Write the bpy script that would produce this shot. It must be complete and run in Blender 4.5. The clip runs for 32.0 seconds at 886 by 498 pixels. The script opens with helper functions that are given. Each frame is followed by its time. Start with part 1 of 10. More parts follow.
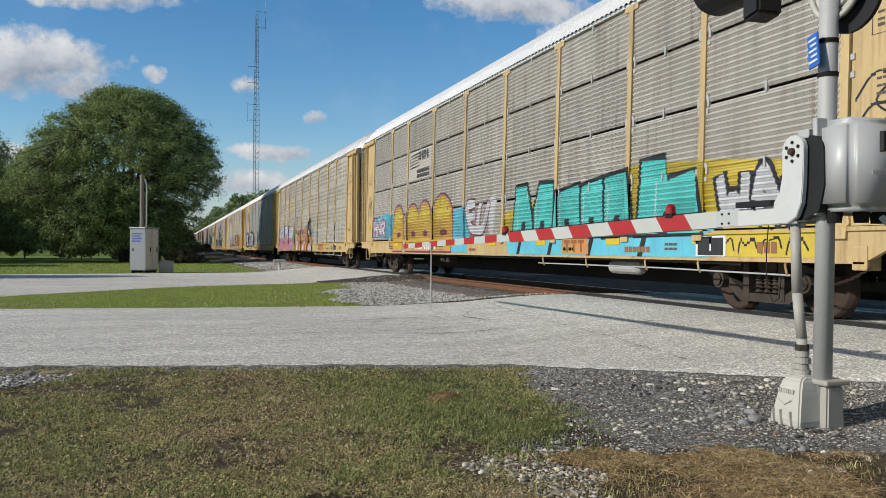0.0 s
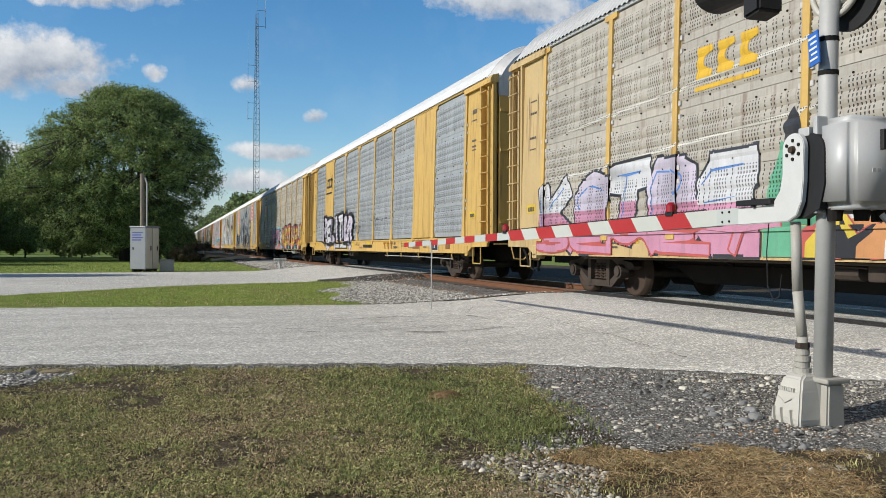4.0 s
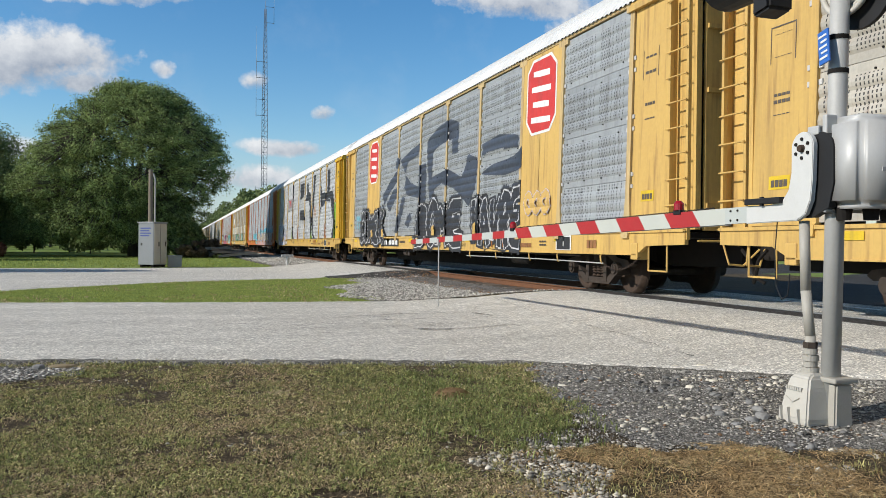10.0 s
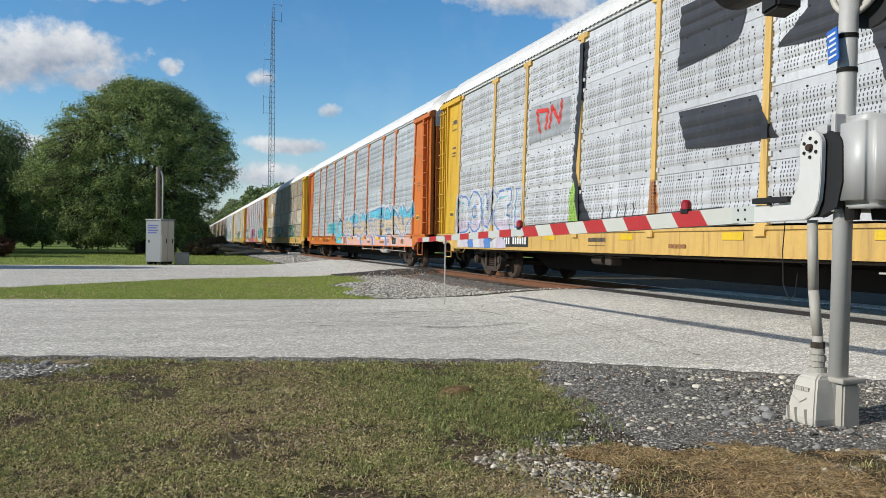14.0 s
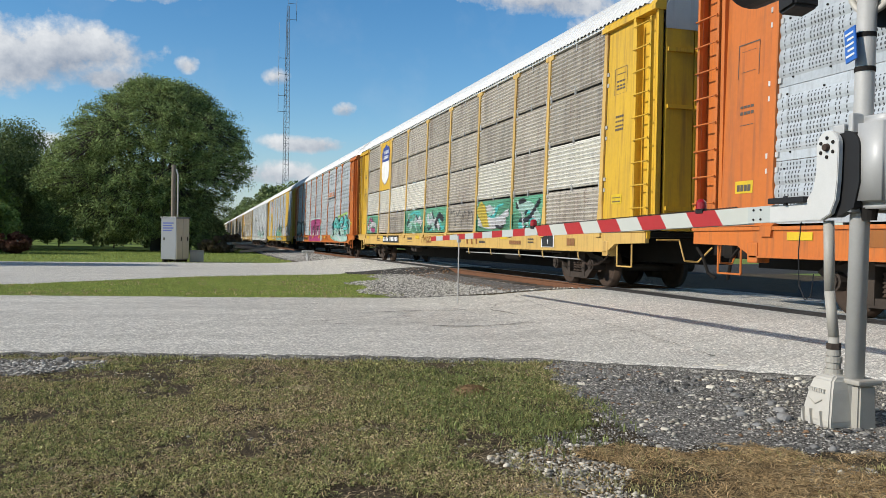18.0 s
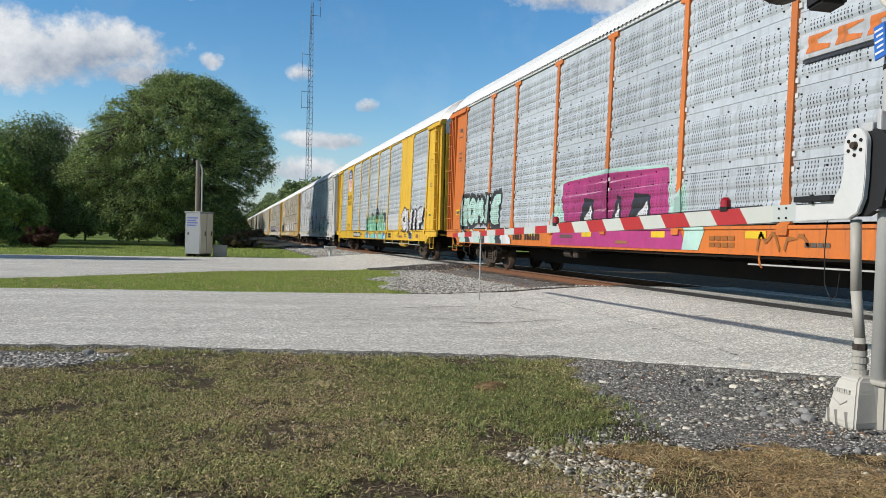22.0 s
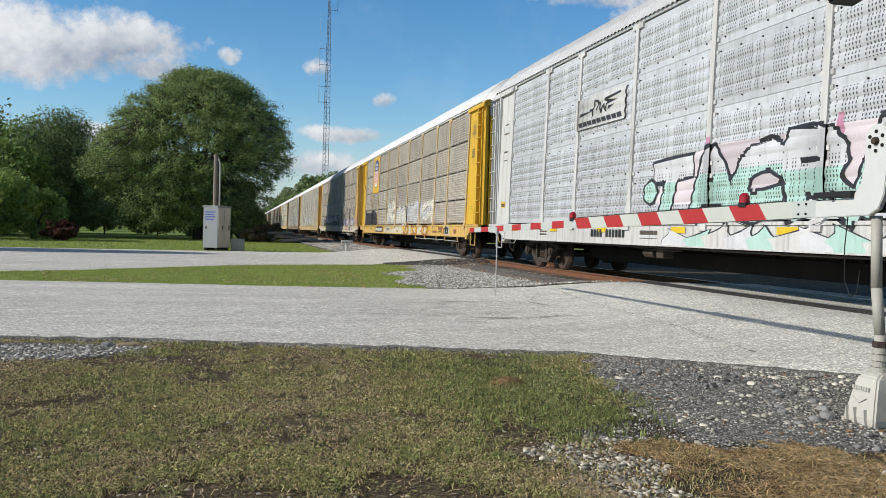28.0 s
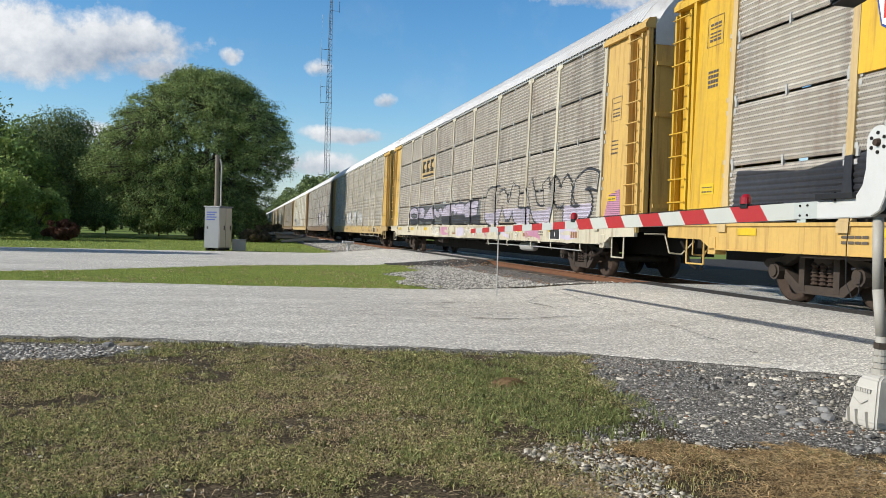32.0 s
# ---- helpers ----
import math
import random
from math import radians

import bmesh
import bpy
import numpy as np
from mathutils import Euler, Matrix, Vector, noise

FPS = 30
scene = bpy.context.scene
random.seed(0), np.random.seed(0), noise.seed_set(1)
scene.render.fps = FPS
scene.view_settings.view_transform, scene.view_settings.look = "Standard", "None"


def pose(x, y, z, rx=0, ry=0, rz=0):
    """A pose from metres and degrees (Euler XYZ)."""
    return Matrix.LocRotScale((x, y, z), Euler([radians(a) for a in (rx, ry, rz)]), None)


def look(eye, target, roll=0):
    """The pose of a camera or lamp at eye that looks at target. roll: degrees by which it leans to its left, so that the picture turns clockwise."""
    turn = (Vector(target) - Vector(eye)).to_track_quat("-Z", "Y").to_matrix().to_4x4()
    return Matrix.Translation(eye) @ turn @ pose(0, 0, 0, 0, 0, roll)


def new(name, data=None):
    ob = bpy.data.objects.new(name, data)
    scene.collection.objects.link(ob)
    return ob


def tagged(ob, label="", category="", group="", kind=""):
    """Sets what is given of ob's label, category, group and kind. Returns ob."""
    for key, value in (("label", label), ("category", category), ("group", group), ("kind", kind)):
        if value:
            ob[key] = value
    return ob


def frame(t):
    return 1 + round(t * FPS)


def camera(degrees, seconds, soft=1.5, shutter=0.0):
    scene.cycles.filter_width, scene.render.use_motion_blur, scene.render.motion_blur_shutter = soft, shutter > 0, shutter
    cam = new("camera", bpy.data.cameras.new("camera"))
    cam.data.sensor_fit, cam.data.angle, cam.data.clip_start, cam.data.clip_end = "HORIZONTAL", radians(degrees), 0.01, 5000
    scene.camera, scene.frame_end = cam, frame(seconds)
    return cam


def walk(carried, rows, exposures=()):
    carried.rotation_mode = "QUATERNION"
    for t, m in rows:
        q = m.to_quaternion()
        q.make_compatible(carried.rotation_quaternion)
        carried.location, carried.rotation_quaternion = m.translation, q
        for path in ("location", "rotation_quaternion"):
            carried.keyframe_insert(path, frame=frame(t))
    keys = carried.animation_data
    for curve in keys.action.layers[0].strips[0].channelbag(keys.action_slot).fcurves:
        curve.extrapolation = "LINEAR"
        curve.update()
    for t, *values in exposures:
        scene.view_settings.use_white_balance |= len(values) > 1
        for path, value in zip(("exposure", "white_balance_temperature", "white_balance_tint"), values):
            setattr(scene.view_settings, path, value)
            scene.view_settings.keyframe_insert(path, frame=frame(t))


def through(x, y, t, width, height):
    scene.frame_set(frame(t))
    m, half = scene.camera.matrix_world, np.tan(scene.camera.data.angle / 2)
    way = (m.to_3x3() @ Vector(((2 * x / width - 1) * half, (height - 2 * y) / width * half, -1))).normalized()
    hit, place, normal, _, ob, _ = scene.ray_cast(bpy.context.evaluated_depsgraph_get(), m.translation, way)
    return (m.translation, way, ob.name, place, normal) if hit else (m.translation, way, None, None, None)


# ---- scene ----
# ---- camera ----
EYE = (0.0, 0.0, 0.87)


def aim(yaw, pitch, roll):
    a, p = radians(yaw), radians(pitch)
    ahead = Vector((-math.sin(a) * math.cos(p), math.cos(a) * math.cos(p), math.sin(p)))
    return look(EYE, Vector(EYE) + ahead, roll)


cam = camera(56.5, 32.0, soft=0.7)
PATH = [
    (0, -18.381, 0.052, 0.367), (0.5, -18.362, 0.022, 0.315), (1, -18.349, -0.013, 0.333), (1.5, -18.318, -0.036, 0.334),
    (2, -18.312, -0.050, 0.321), (2.5, -18.327, -0.057, 0.353), (3, -18.358, -0.027, 0.398), (3.5, -18.370, -0.041, 0.309),
    (5.5, -18.319, -0.116, 0.339), (6, -18.318, -0.137, 0.360), (6.5, -18.268, -0.141, 0.398), (7, -18.050, -0.145, 0.508),
    (7.5, -17.981, -0.175, 0.550), (8, -17.900, -0.190, 0.538), (8.5, -17.881, -0.204, 0.565), (9, -17.869, -0.217, 0.570),
    (9.5, -17.890, -0.230, 0.571), (10, -17.860, -0.247, 0.600), (10.5, -17.696, -0.271, 0.697), (11, -17.509, -0.306, 0.783),
    (11.5, -17.462, -0.306, 0.793), (12, -17.471, -0.324, 0.790), (12.5, -17.491, -0.336, 0.817), (13, -17.487, -0.350, 0.812),
    (13.5, -17.448, -0.364, 0.818), (14, -17.406, -0.378, 0.812), (14.5, -17.406, -0.391, 0.826), (16.5, -17.081, -0.295, 1.039),
    (17, -16.926, -0.305, 1.081), (17.5, -16.628, -0.434, 1.011), (18, -16.468, -0.473, 1.065), (18.5, -16.356, -0.520, 1.093),
    (19, -16.093, -0.577, 1.157), (19.5, -15.855, -0.591, 1.247), (20, -15.662, -0.631, 1.307), (20.5, -15.429, -0.664, 1.337),
    (21, -15.236, -0.700, 1.382), (21.5, -15.090, -0.744, 1.449), (22, -14.962, -0.752, 1.458),
    (22.5, -14.786, -0.801, 1.507), (23, -14.612, -0.810, 1.599), (23.5, -14.534, -0.867, 1.576), (24, -14.411, -0.896, 1.618),
    (24.5, -14.339, -0.939, 1.586), (25, -14.286, -0.950, 1.596), (25.5, -14.193, -1.002, 1.656), (27.5, -13.839, -1.139, 1.668),
    (28, -13.833, -1.139, 1.674), (28.5, -13.837, -1.149, 1.691), (29, -13.829, -1.198, 1.671), (29.5, -13.831, -1.232, 1.645),
    (30, -13.774, -1.259, 1.664), (30.5, -13.726, -1.256, 1.693), (31, -13.755, -1.132, 1.726), (31.5, -13.771, -1.091, 1.774),
    (32, -13.748, -1.097, 1.776),
]
walk(cam, [(t, aim(y, p, r)) for t, y, p, r in PATH], exposures=[(0.0, -0.17), (1.0, -0.03), (3.0, -0.04), (6.0, 0.0), (11.0, 0.02), (14.0, -0.02), (17.0, -0.08), (18.0, -0.03), (19.0, -0.04), (23.0, 0.03), (25.0, 0.06), (28.0, 0.0), (30.0, 0.07), (32.0, 0.1)])

# ---- light ----
TO_SUN = Vector((-1.79, -0.08, 1.0)).normalized()
sun = new("sun", bpy.data.lights.new("sun", "SUN"))
sun.data.energy, sun.data.angle, sun.data.color = 4.6, radians(0.55), (1.0, 0.945, 0.86)
sun.matrix_world = look(TO_SUN * 60, (0, 0, 0))


def make_world():
    world = bpy.data.worlds.new("sky")
    scene.world = world
    world.use_nodes = True
    nt = world.node_tree
    nt.nodes.clear()
    n = nt.nodes.new
    out, bg = n("ShaderNodeOutputWorld"), n("ShaderNodeBackground")
    sky = n("ShaderNodeTexSky")
    sky.sky_type, sky.sun_disc = "NISHITA", False
    sky.sun_elevation = math.asin(TO_SUN.z)
    sky.sun_rotation = math.atan2(TO_SUN.x, TO_SUN.y)
    sky.air_density, sky.dust_density, sky.ozone_density = 1.05, 0.1, 3.0
    coord = n("ShaderNodeTexCoord")
    sep = n("ShaderNodeSeparateXYZ")
    nt.links.new(coord.outputs["Generated"], sep.inputs[0])

    def calc(op, a, b=None, c=None, clamp=False):
        m = n("ShaderNodeMath")
        m.operation, m.use_clamp = op, clamp
        for k, v in enumerate((a, b, c)):
            if v is None:
                continue
            if isinstance(v, (int, float)):
                m.inputs[k].default_value = v
            else:
                nt.links.new(v, m.inputs[k])
        return m.outputs[0]

    # flat sky chart: u to the right and v up as seen along the track
    depth = calc("MAXIMUM", sep.outputs["Y"], 0.08)
    u, v = calc("DIVIDE", sep.outputs["X"], depth), calc("DIVIDE", sep.outputs["Z"], depth)
    comb = n("ShaderNodeCombineXYZ")
    nt.links.new(u, comb.inputs[0])
    nt.links.new(v, comb.inputs[1])
    big, fine = n("ShaderNodeTexNoise"), n("ShaderNodeTexNoise")
    for tex, scale, detail in ((big, 9.0, 6.0), (fine, 38.0, 8.0)):
        nt.links.new(comb.outputs[0], tex.inputs["Vector"])
        tex.inputs["Scale"].default_value, tex.inputs["Detail"].default_value, tex.inputs["Roughness"].default_value = scale, detail, 0.6
    # clouds: centre u, v, half width, half height, weight
    clouds = ((-0.145, 0.205, 0.10, 0.038, 1.05), (-0.23, 0.20, 0.12, 0.052, 1.05), (-0.10, 0.178, 0.05, 0.018, 0.95), (-0.10, 0.29, 0.12, 0.024, 1.0), (0.42, 0.325, 0.13, 0.03, 1.0),
              (0.50, 0.285, 0.05, 0.02, 0.75), (0.085, 0.193, 0.018, 0.012, 0.75), (0.166, 0.159, 0.016, 0.011, 0.85), (0.118, 0.115, 0.055, 0.012, 1.0),
              (0.08, 0.078, 0.07, 0.018, 0.8), (0.18, 0.062, 0.08, 0.015, 0.7), (-0.16, 0.10, 0.05, 0.014, 0.7), (-0.018, 0.2, 0.014, 0.011, 0.75),
              (-0.45, 0.14, 0.16, 0.04, 0.9), (0.9, 0.34, 0.3, 0.06, 0.8), (1.0, 0.12, 0.3, 0.05, 0.8), (-0.8, 0.4, 0.3, 0.07, 0.8))
    total = tilt = None
    for cu, cv, wu, wv, weight in clouds:
        du = calc("DIVIDE", calc("SUBTRACT", u, cu), wu)
        dv = calc("DIVIDE", calc("SUBTRACT", v, cv), wv)
        d2 = calc("ADD", calc("MULTIPLY", du, du), calc("MULTIPLY", dv, dv))
        blob = calc("MULTIPLY", calc("SUBTRACT", 1.15, d2, clamp=False), weight)
        blob = calc("MAXIMUM", blob, -0.6)
        total = blob if total is None else calc("MAXIMUM", total, blob)
        lean = calc("MULTIPLY", calc("MAXIMUM", blob, 0.0), calc("SUBTRACT", dv, calc("MULTIPLY", du, 0.5)))
        tilt = lean if tilt is None else calc("ADD", tilt, lean)
    lump = calc("ADD", calc("MULTIPLY", calc("SUBTRACT", big.outputs[0], 0.5), 2.4), calc("MULTIPLY", calc("SUBTRACT", fine.outputs[0], 0.5), 2.0))
    dense = calc("MULTIPLY", calc("ADD", total, calc("ADD", lump, -0.12)), 1.3, clamp=True)
    dense = calc("SMOOTH_MIN", dense, 0.96, 0.1)
    shade = calc("ADD", calc("MULTIPLY_ADD", lump, 0.5, 0.62), calc("MULTIPLY", tilt, 0.38), clamp=True)
    ramp = n("ShaderNodeValToRGB")
    nt.links.new(shade, ramp.inputs[0])
    ramp.color_ramp.elements[0].position, ramp.color_ramp.elements[0].color = 0.15, (3.0, 3.5, 4.4, 1)
    ramp.color_ramp.elements[1].position, ramp.color_ramp.elements[1].color = 0.95, (8.2, 8.4, 8.6, 1)
    wisps = calc("MULTIPLY", calc("SUBTRACT", big.outputs[0], 0.5, clamp=True), 0.35)
    mixer = n("ShaderNodeMix")
    mixer.data_type = "RGBA"
    nt.links.new(calc("MAXIMUM", dense, wisps), mixer.inputs["Factor"])
    tone = n("ShaderNodeHueSaturation")
    tone.inputs["Saturation"].default_value, tone.inputs["Value"].default_value = 1.3, 1.36
    nt.links.new(sky.outputs[0], tone.inputs["Color"])
    haze = n("ShaderNodeMix")
    haze.data_type = "RGBA"
    nt.links.new(calc("MULTIPLY", calc("SUBTRACT", 1.0, calc("DIVIDE", v, 0.13), clamp=True), 0.75), haze.inputs["Factor"])
    nt.links.new(tone.outputs[0], haze.inputs["A"])
    haze.inputs["B"].default_value = (3.9, 4.9, 6.1, 1)
    nt.links.new(haze.outputs["Result"], mixer.inputs["A"])
    nt.links.new(ramp.outputs[0], mixer.inputs["B"])
    # unseen thin veil added high over the whole dome, greys its blue fill light
    fill_veil = n("ShaderNodeMix")
    fill_veil.data_type = "RGBA"
    nt.links.new(calc("MULTIPLY", calc("DIVIDE", calc("SUBTRACT", sep.outputs["Z"], 0.42), 0.3, clamp=True), 0.7), fill_veil.inputs["Factor"])
    nt.links.new(mixer.outputs["Result"], fill_veil.inputs["A"])
    fill_veil.inputs["B"].default_value = (1.35, 1.3, 1.3, 1)
    nt.links.new(fill_veil.outputs["Result"], bg.inputs["Color"])
    bg.inputs["Strength"].default_value = 0.1
    nt.links.new(bg.outputs[0], out.inputs[0])


make_world()


# ---- materials ----
def surf(name, base, second=None, scale=3.0, amount=0.5, rough=0.7, metal=0.0, bump=0.0, bump_scale=60.0, fine=0.12, streak=None, streak_amount=0.0,
         random_tint=0.0, holes=None, island=False, spec=0.5, stretch=(1, 1, 1), emit=0.0, chips=None, runs=None):
    """A painted, worn or earthy surface: a base colour, a second one in patches, fine grain, rust streaks and relief."""
    m = bpy.data.materials.new(name)
    m.use_nodes = True
    nt = m.node_tree
    p = nt.nodes["Principled BSDF"]
    n, link = nt.nodes.new, nt.links.new
    coord = n("ShaderNodeTexCoord")
    vec = coord.outputs["Object"]
    info = n("ShaderNodeObjectInfo")
    shift = n("ShaderNodeVectorMath")
    shift.operation = "ADD"
    spread = n("ShaderNodeVectorMath")
    spread.operation = "SCALE"
    spread.inputs[0].default_value = (37.0, 61.0, 23.0)
    link(info.outputs["Random"], spread.inputs["Scale"])
    link(vec, shift.inputs[0])
    link(spread.outputs[0], shift.inputs[1])
    mapping = n("ShaderNodeMapping")
    mapping.inputs["Scale"].default_value = stretch
    link(shift.outputs[0], mapping.inputs["Vector"])
    place = mapping.outputs[0]

    def noise_tex(s, detail=5.0, r=0.55, where=None):
        t = n("ShaderNodeTexNoise")
        t.inputs["Scale"].default_value, t.inputs["Detail"].default_value, t.inputs["Roughness"].default_value = s, detail, r
        link(where or place, t.inputs["Vector"])
        return t.outputs[0]

    def math_node(op, a, b, clamp=False):
        q = n("ShaderNodeMath")
        q.operation, q.use_clamp = op, clamp
        for k, v in enumerate((a, b)):
            if isinstance(v, (int, float)):
                q.inputs[k].default_value = v
            else:
                link(v, q.inputs[k])
        return q.outputs[0]

    def blend(fac, a, b, mode="MIX"):
        q = n("ShaderNodeMix")
        q.data_type, q.blend_type = "RGBA", mode
        for key, v in (("Factor", fac), ("A", a), ("B", b)):
            if isinstance(v, (int, float)):
                q.inputs[key].default_value = v
            elif isinstance(v, tuple):
                q.inputs[key].default_value = (*v[:3], 1)
            else:
                link(v, q.inputs[key])
        return q.outputs["Result"]

    second = second or tuple(c * 0.72 for c in base)
    patch = math_node("MULTIPLY", math_node("SUBTRACT", noise_tex(scale), 0.5 - 0.22 * amount), 2.2, True)
    col = blend(math_node("MULTIPLY", patch, amount), base, second)
    if fine:
        g = math_node("ADD", math_node("MULTIPLY", noise_tex(scale * 17, 3.0), 2 * fine), 1 - fine)
        gcol = n("ShaderNodeCombineColor")
        for k in range(3):
            link(g, gcol.inputs[k])
        col = blend(1.0, col, gcol.outputs[0], "MULTIPLY")
    if chips:
        # loose or rolled-in chips, each with its own tone
        size, strong = chips
        cells = n("ShaderNodeTexVoronoi")
        cells.inputs["Scale"].default_value = size
        link(vec, cells.inputs["Vector"])
        tone = n("ShaderNodeSeparateColor")
        link(cells.outputs["Color"], tone.inputs[0])
        g = math_node("ADD", math_node("MULTIPLY", math_node("MULTIPLY", tone.outputs[0], tone.outputs[0]), 3 * strong), 1 - strong)
        g = math_node("MULTIPLY", g, math_node("ADD", math_node("MULTIPLY", noise_tex(size * 0.12, 4.0, 0.6, vec), strong), 1 - 0.5 * strong))
        gcol = n("ShaderNodeCombineColor")
        for k in range(3):
            link(g, gcol.inputs[k])
        col = blend(1.0, col, gcol.outputs[0], "MULTIPLY")
    if streak:
        st = n("ShaderNodeMapping")
        st.inputs["Scale"].default_value = (5.0, 5.0, 0.35)
        link(shift.outputs[0], st.inputs["Vector"])
        s = math_node("MULTIPLY", math_node("SUBTRACT", noise_tex(1.6, 4.0, 0.6, st.outputs[0]), 0.53), 5.0, True)
        col = blend(math_node("MULTIPLY", s, streak_amount), col, streak)
    if runs:
        # broad dirty runs down the sheet
        st = n("ShaderNodeMapping")
        st.inputs["Scale"].default_value = (2.2, 2.2, 0.16)
        link(shift.outputs[0], st.inputs["Vector"])
        s = math_node("MULTIPLY", math_node("SUBTRACT", noise_tex(1.5, 6.0, 0.68, st.outputs[0]), 0.52), 4.5, True)
        s = math_node("MULTIPLY", s, math_node("ADD", noise_tex(3.0, 4.0, 0.6), 0.2, True))
        col = blend(math_node("MULTIPLY", s, runs[1]), col, runs[0])
    if random_tint:
        rnd = info.outputs["Random"]
        if island:
            rnd = n("ShaderNodeNewGeometry").outputs["Random Per Island"]
        g = math_node("ADD", math_node("MULTIPLY", rnd, 2 * random_tint), 1 - random_tint)
        gcol = n("ShaderNodeCombineColor")
        for k in range(3):
            link(g, gcol.inputs[k])
        col = blend(1.0, col, gcol.outputs[0], "MULTIPLY")
    if holes:
        py, pz, hy, hz, skip, foot = holes
        sp = n("ShaderNodeSeparateXYZ")
        link(vec, sp.inputs[0])
        height = math_node("SUBTRACT", sp.outputs[2], foot)
        fy = math_node("ABSOLUTE", math_node("SUBTRACT", math_node("FRACT", math_node("DIVIDE", sp.outputs[1], py), 0.0), 0.5), 0.0)
        fz = math_node("ABSOLUTE", math_node("SUBTRACT", math_node("FRACT", math_node("DIVIDE", height, pz), 0.0), 0.5), 0.0)
        inside = math_node("MULTIPLY", math_node("LESS_THAN", fy, hy / py / 2), math_node("LESS_THAN", fz, hz / pz / 2))
        if skip:
            inside = math_node("MULTIPLY", inside, math_node("LESS_THAN", math_node("ABSOLUTE", math_node("SUBTRACT", height, 0.51), 0.0), 0.36))
        if foot:
            inside = math_node("MULTIPLY", inside, math_node("GREATER_THAN", height, 0.03))
        if skip:
            cell = n("ShaderNodeTexWhiteNoise")
            cell.noise_dimensions = "1D"
            link(math_node("FLOOR", math_node("DIVIDE", sp.outputs[1], py), 0.0), cell.inputs["W"])
            inside = math_node("MULTIPLY", inside, math_node("GREATER_THAN", cell.outputs[0], skip))
        col = blend(math_node("MULTIPLY", inside, 0.92), col, (0.015, 0.015, 0.017))
    link(col, p.inputs["Base Color"])
    p.inputs["Roughness"].default_value = rough
    p.inputs["Metallic"].default_value = metal
    p.inputs["Specular IOR Level"].default_value = spec
    rv = math_node("ADD", math_node("MULTIPLY", noise_tex(scale * 4, 3.0), 0.24), rough - 0.12, True)
    link(rv, p.inputs["Roughness"])
    if bump:
        b = n("ShaderNodeBump")
        b.inputs["Strength"].default_value = min(1.0, bump)
        b.inputs["Distance"].default_value = 0.01
        link(noise_tex(bump_scale, 4.0), b.inputs["Height"])
        link(b.outputs[0], p.inputs["Normal"])
    if emit:
        link(col, p.inputs["Emission Color"])
        p.inputs["Emission Strength"].default_value = emit
    return m


RUST, GRIME = (0.16, 0.07, 0.035), (0.10, 0.09, 0.08)
HOLES_A, HOLES_B = (0.045, 0.0425, 0.024, 0.016, 0.0, 0.0), (0.062, 0.060, 0.022, 0.036, 0.28, 0.0)
M = {}


def panel_paint(key, base, second, streak, amount, style):
    M[key] = surf(key, base, second, 1.1, 0.85, 0.55, 0.25, 0.15, 40, 0.16, streak, amount * 1.5, 0.10, HOLES_A if style == "A" else HOLES_B, runs=((0.075, 0.068, 0.06), min(1.0, amount * (2.0 if style == "A" else 1.1))))


panel_paint("panel_brown", (0.37, 0.34, 0.298), (0.277, 0.248, 0.214), RUST, 0.45, "A")
panel_paint("panel_taupe", (0.50, 0.465, 0.41), (0.39, 0.355, 0.31), RUST, 0.35, "A")
panel_paint("panel_pale", (0.74, 0.71, 0.625), (0.63, 0.595, 0.51), GRIME, 0.16, "A")
panel_paint("panel_dusty", (0.55, 0.50, 0.425), (0.40, 0.35, 0.29), RUST, 0.4, "A")
panel_paint("panel_grey", (0.353, 0.37, 0.378), (0.286, 0.298, 0.302), GRIME, 0.3, "B")
panel_paint("panel_warm", (0.485, 0.445, 0.375), (0.395, 0.36, 0.30), RUST, 0.35, "B")
panel_paint("panel_silver", (0.47, 0.50, 0.52), (0.37, 0.40, 0.42), GRIME, 0.25, "B")
panel_paint("panel_white", (0.554, 0.563, 0.571), (0.462, 0.47, 0.479), GRIME, 0.2, "B")
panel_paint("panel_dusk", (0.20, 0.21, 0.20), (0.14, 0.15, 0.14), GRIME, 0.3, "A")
for key, base, second in (("paint_yellow", (0.571, 0.37, 0.105), (0.479, 0.302, 0.0924)), ("paint_bright_yellow", (0.605, 0.37, 0.0252), (0.521, 0.311, 0.0294)), ("paint_tan", (0.521, 0.378, 0.176), (0.42, 0.302, 0.143)),
                          ("paint_orange", (0.521, 0.143, 0.021), (0.437, 0.118, 0.0252)), ("paint_cream", (0.554, 0.504, 0.378), (0.437, 0.395, 0.302)), ("paint_white", (0.54, 0.53, 0.51), (0.45, 0.435, 0.41)),
                          ("paint_brown", (0.20, 0.14, 0.09), (0.14, 0.10, 0.07)), ("paint_green", (0.05, 0.12, 0.08), (0.04, 0.09, 0.06))):
    M[key] = surf(key, base, second, 0.9, 0.7, 0.55, 0.0, 0.08, 50, 0.10, GRIME if "white" in key else RUST, 0.6, 0.05, runs=((0.13, 0.085, 0.05), 0.5))
M["roof_white"] = surf("roof_white", (0.74, 0.74, 0.72), (0.6, 0.59, 0.56), 0.5, 0.5, 0.45, 0.2, 0.05, 30, 0.05, GRIME, 0.2)
M["roof_grey"] = surf("roof_grey", (0.60, 0.60, 0.59), (0.46, 0.45, 0.43), 0.5, 0.6, 0.5, 0.4, 0.05, 30, 0.07, RUST, 0.25)
M["black_steel"] = surf("black_steel", (0.012, 0.011, 0.010), (0.028, 0.022, 0.018), 2.0, 0.6, 0.85, 0.0, 0.2, 50, spec=0.2)
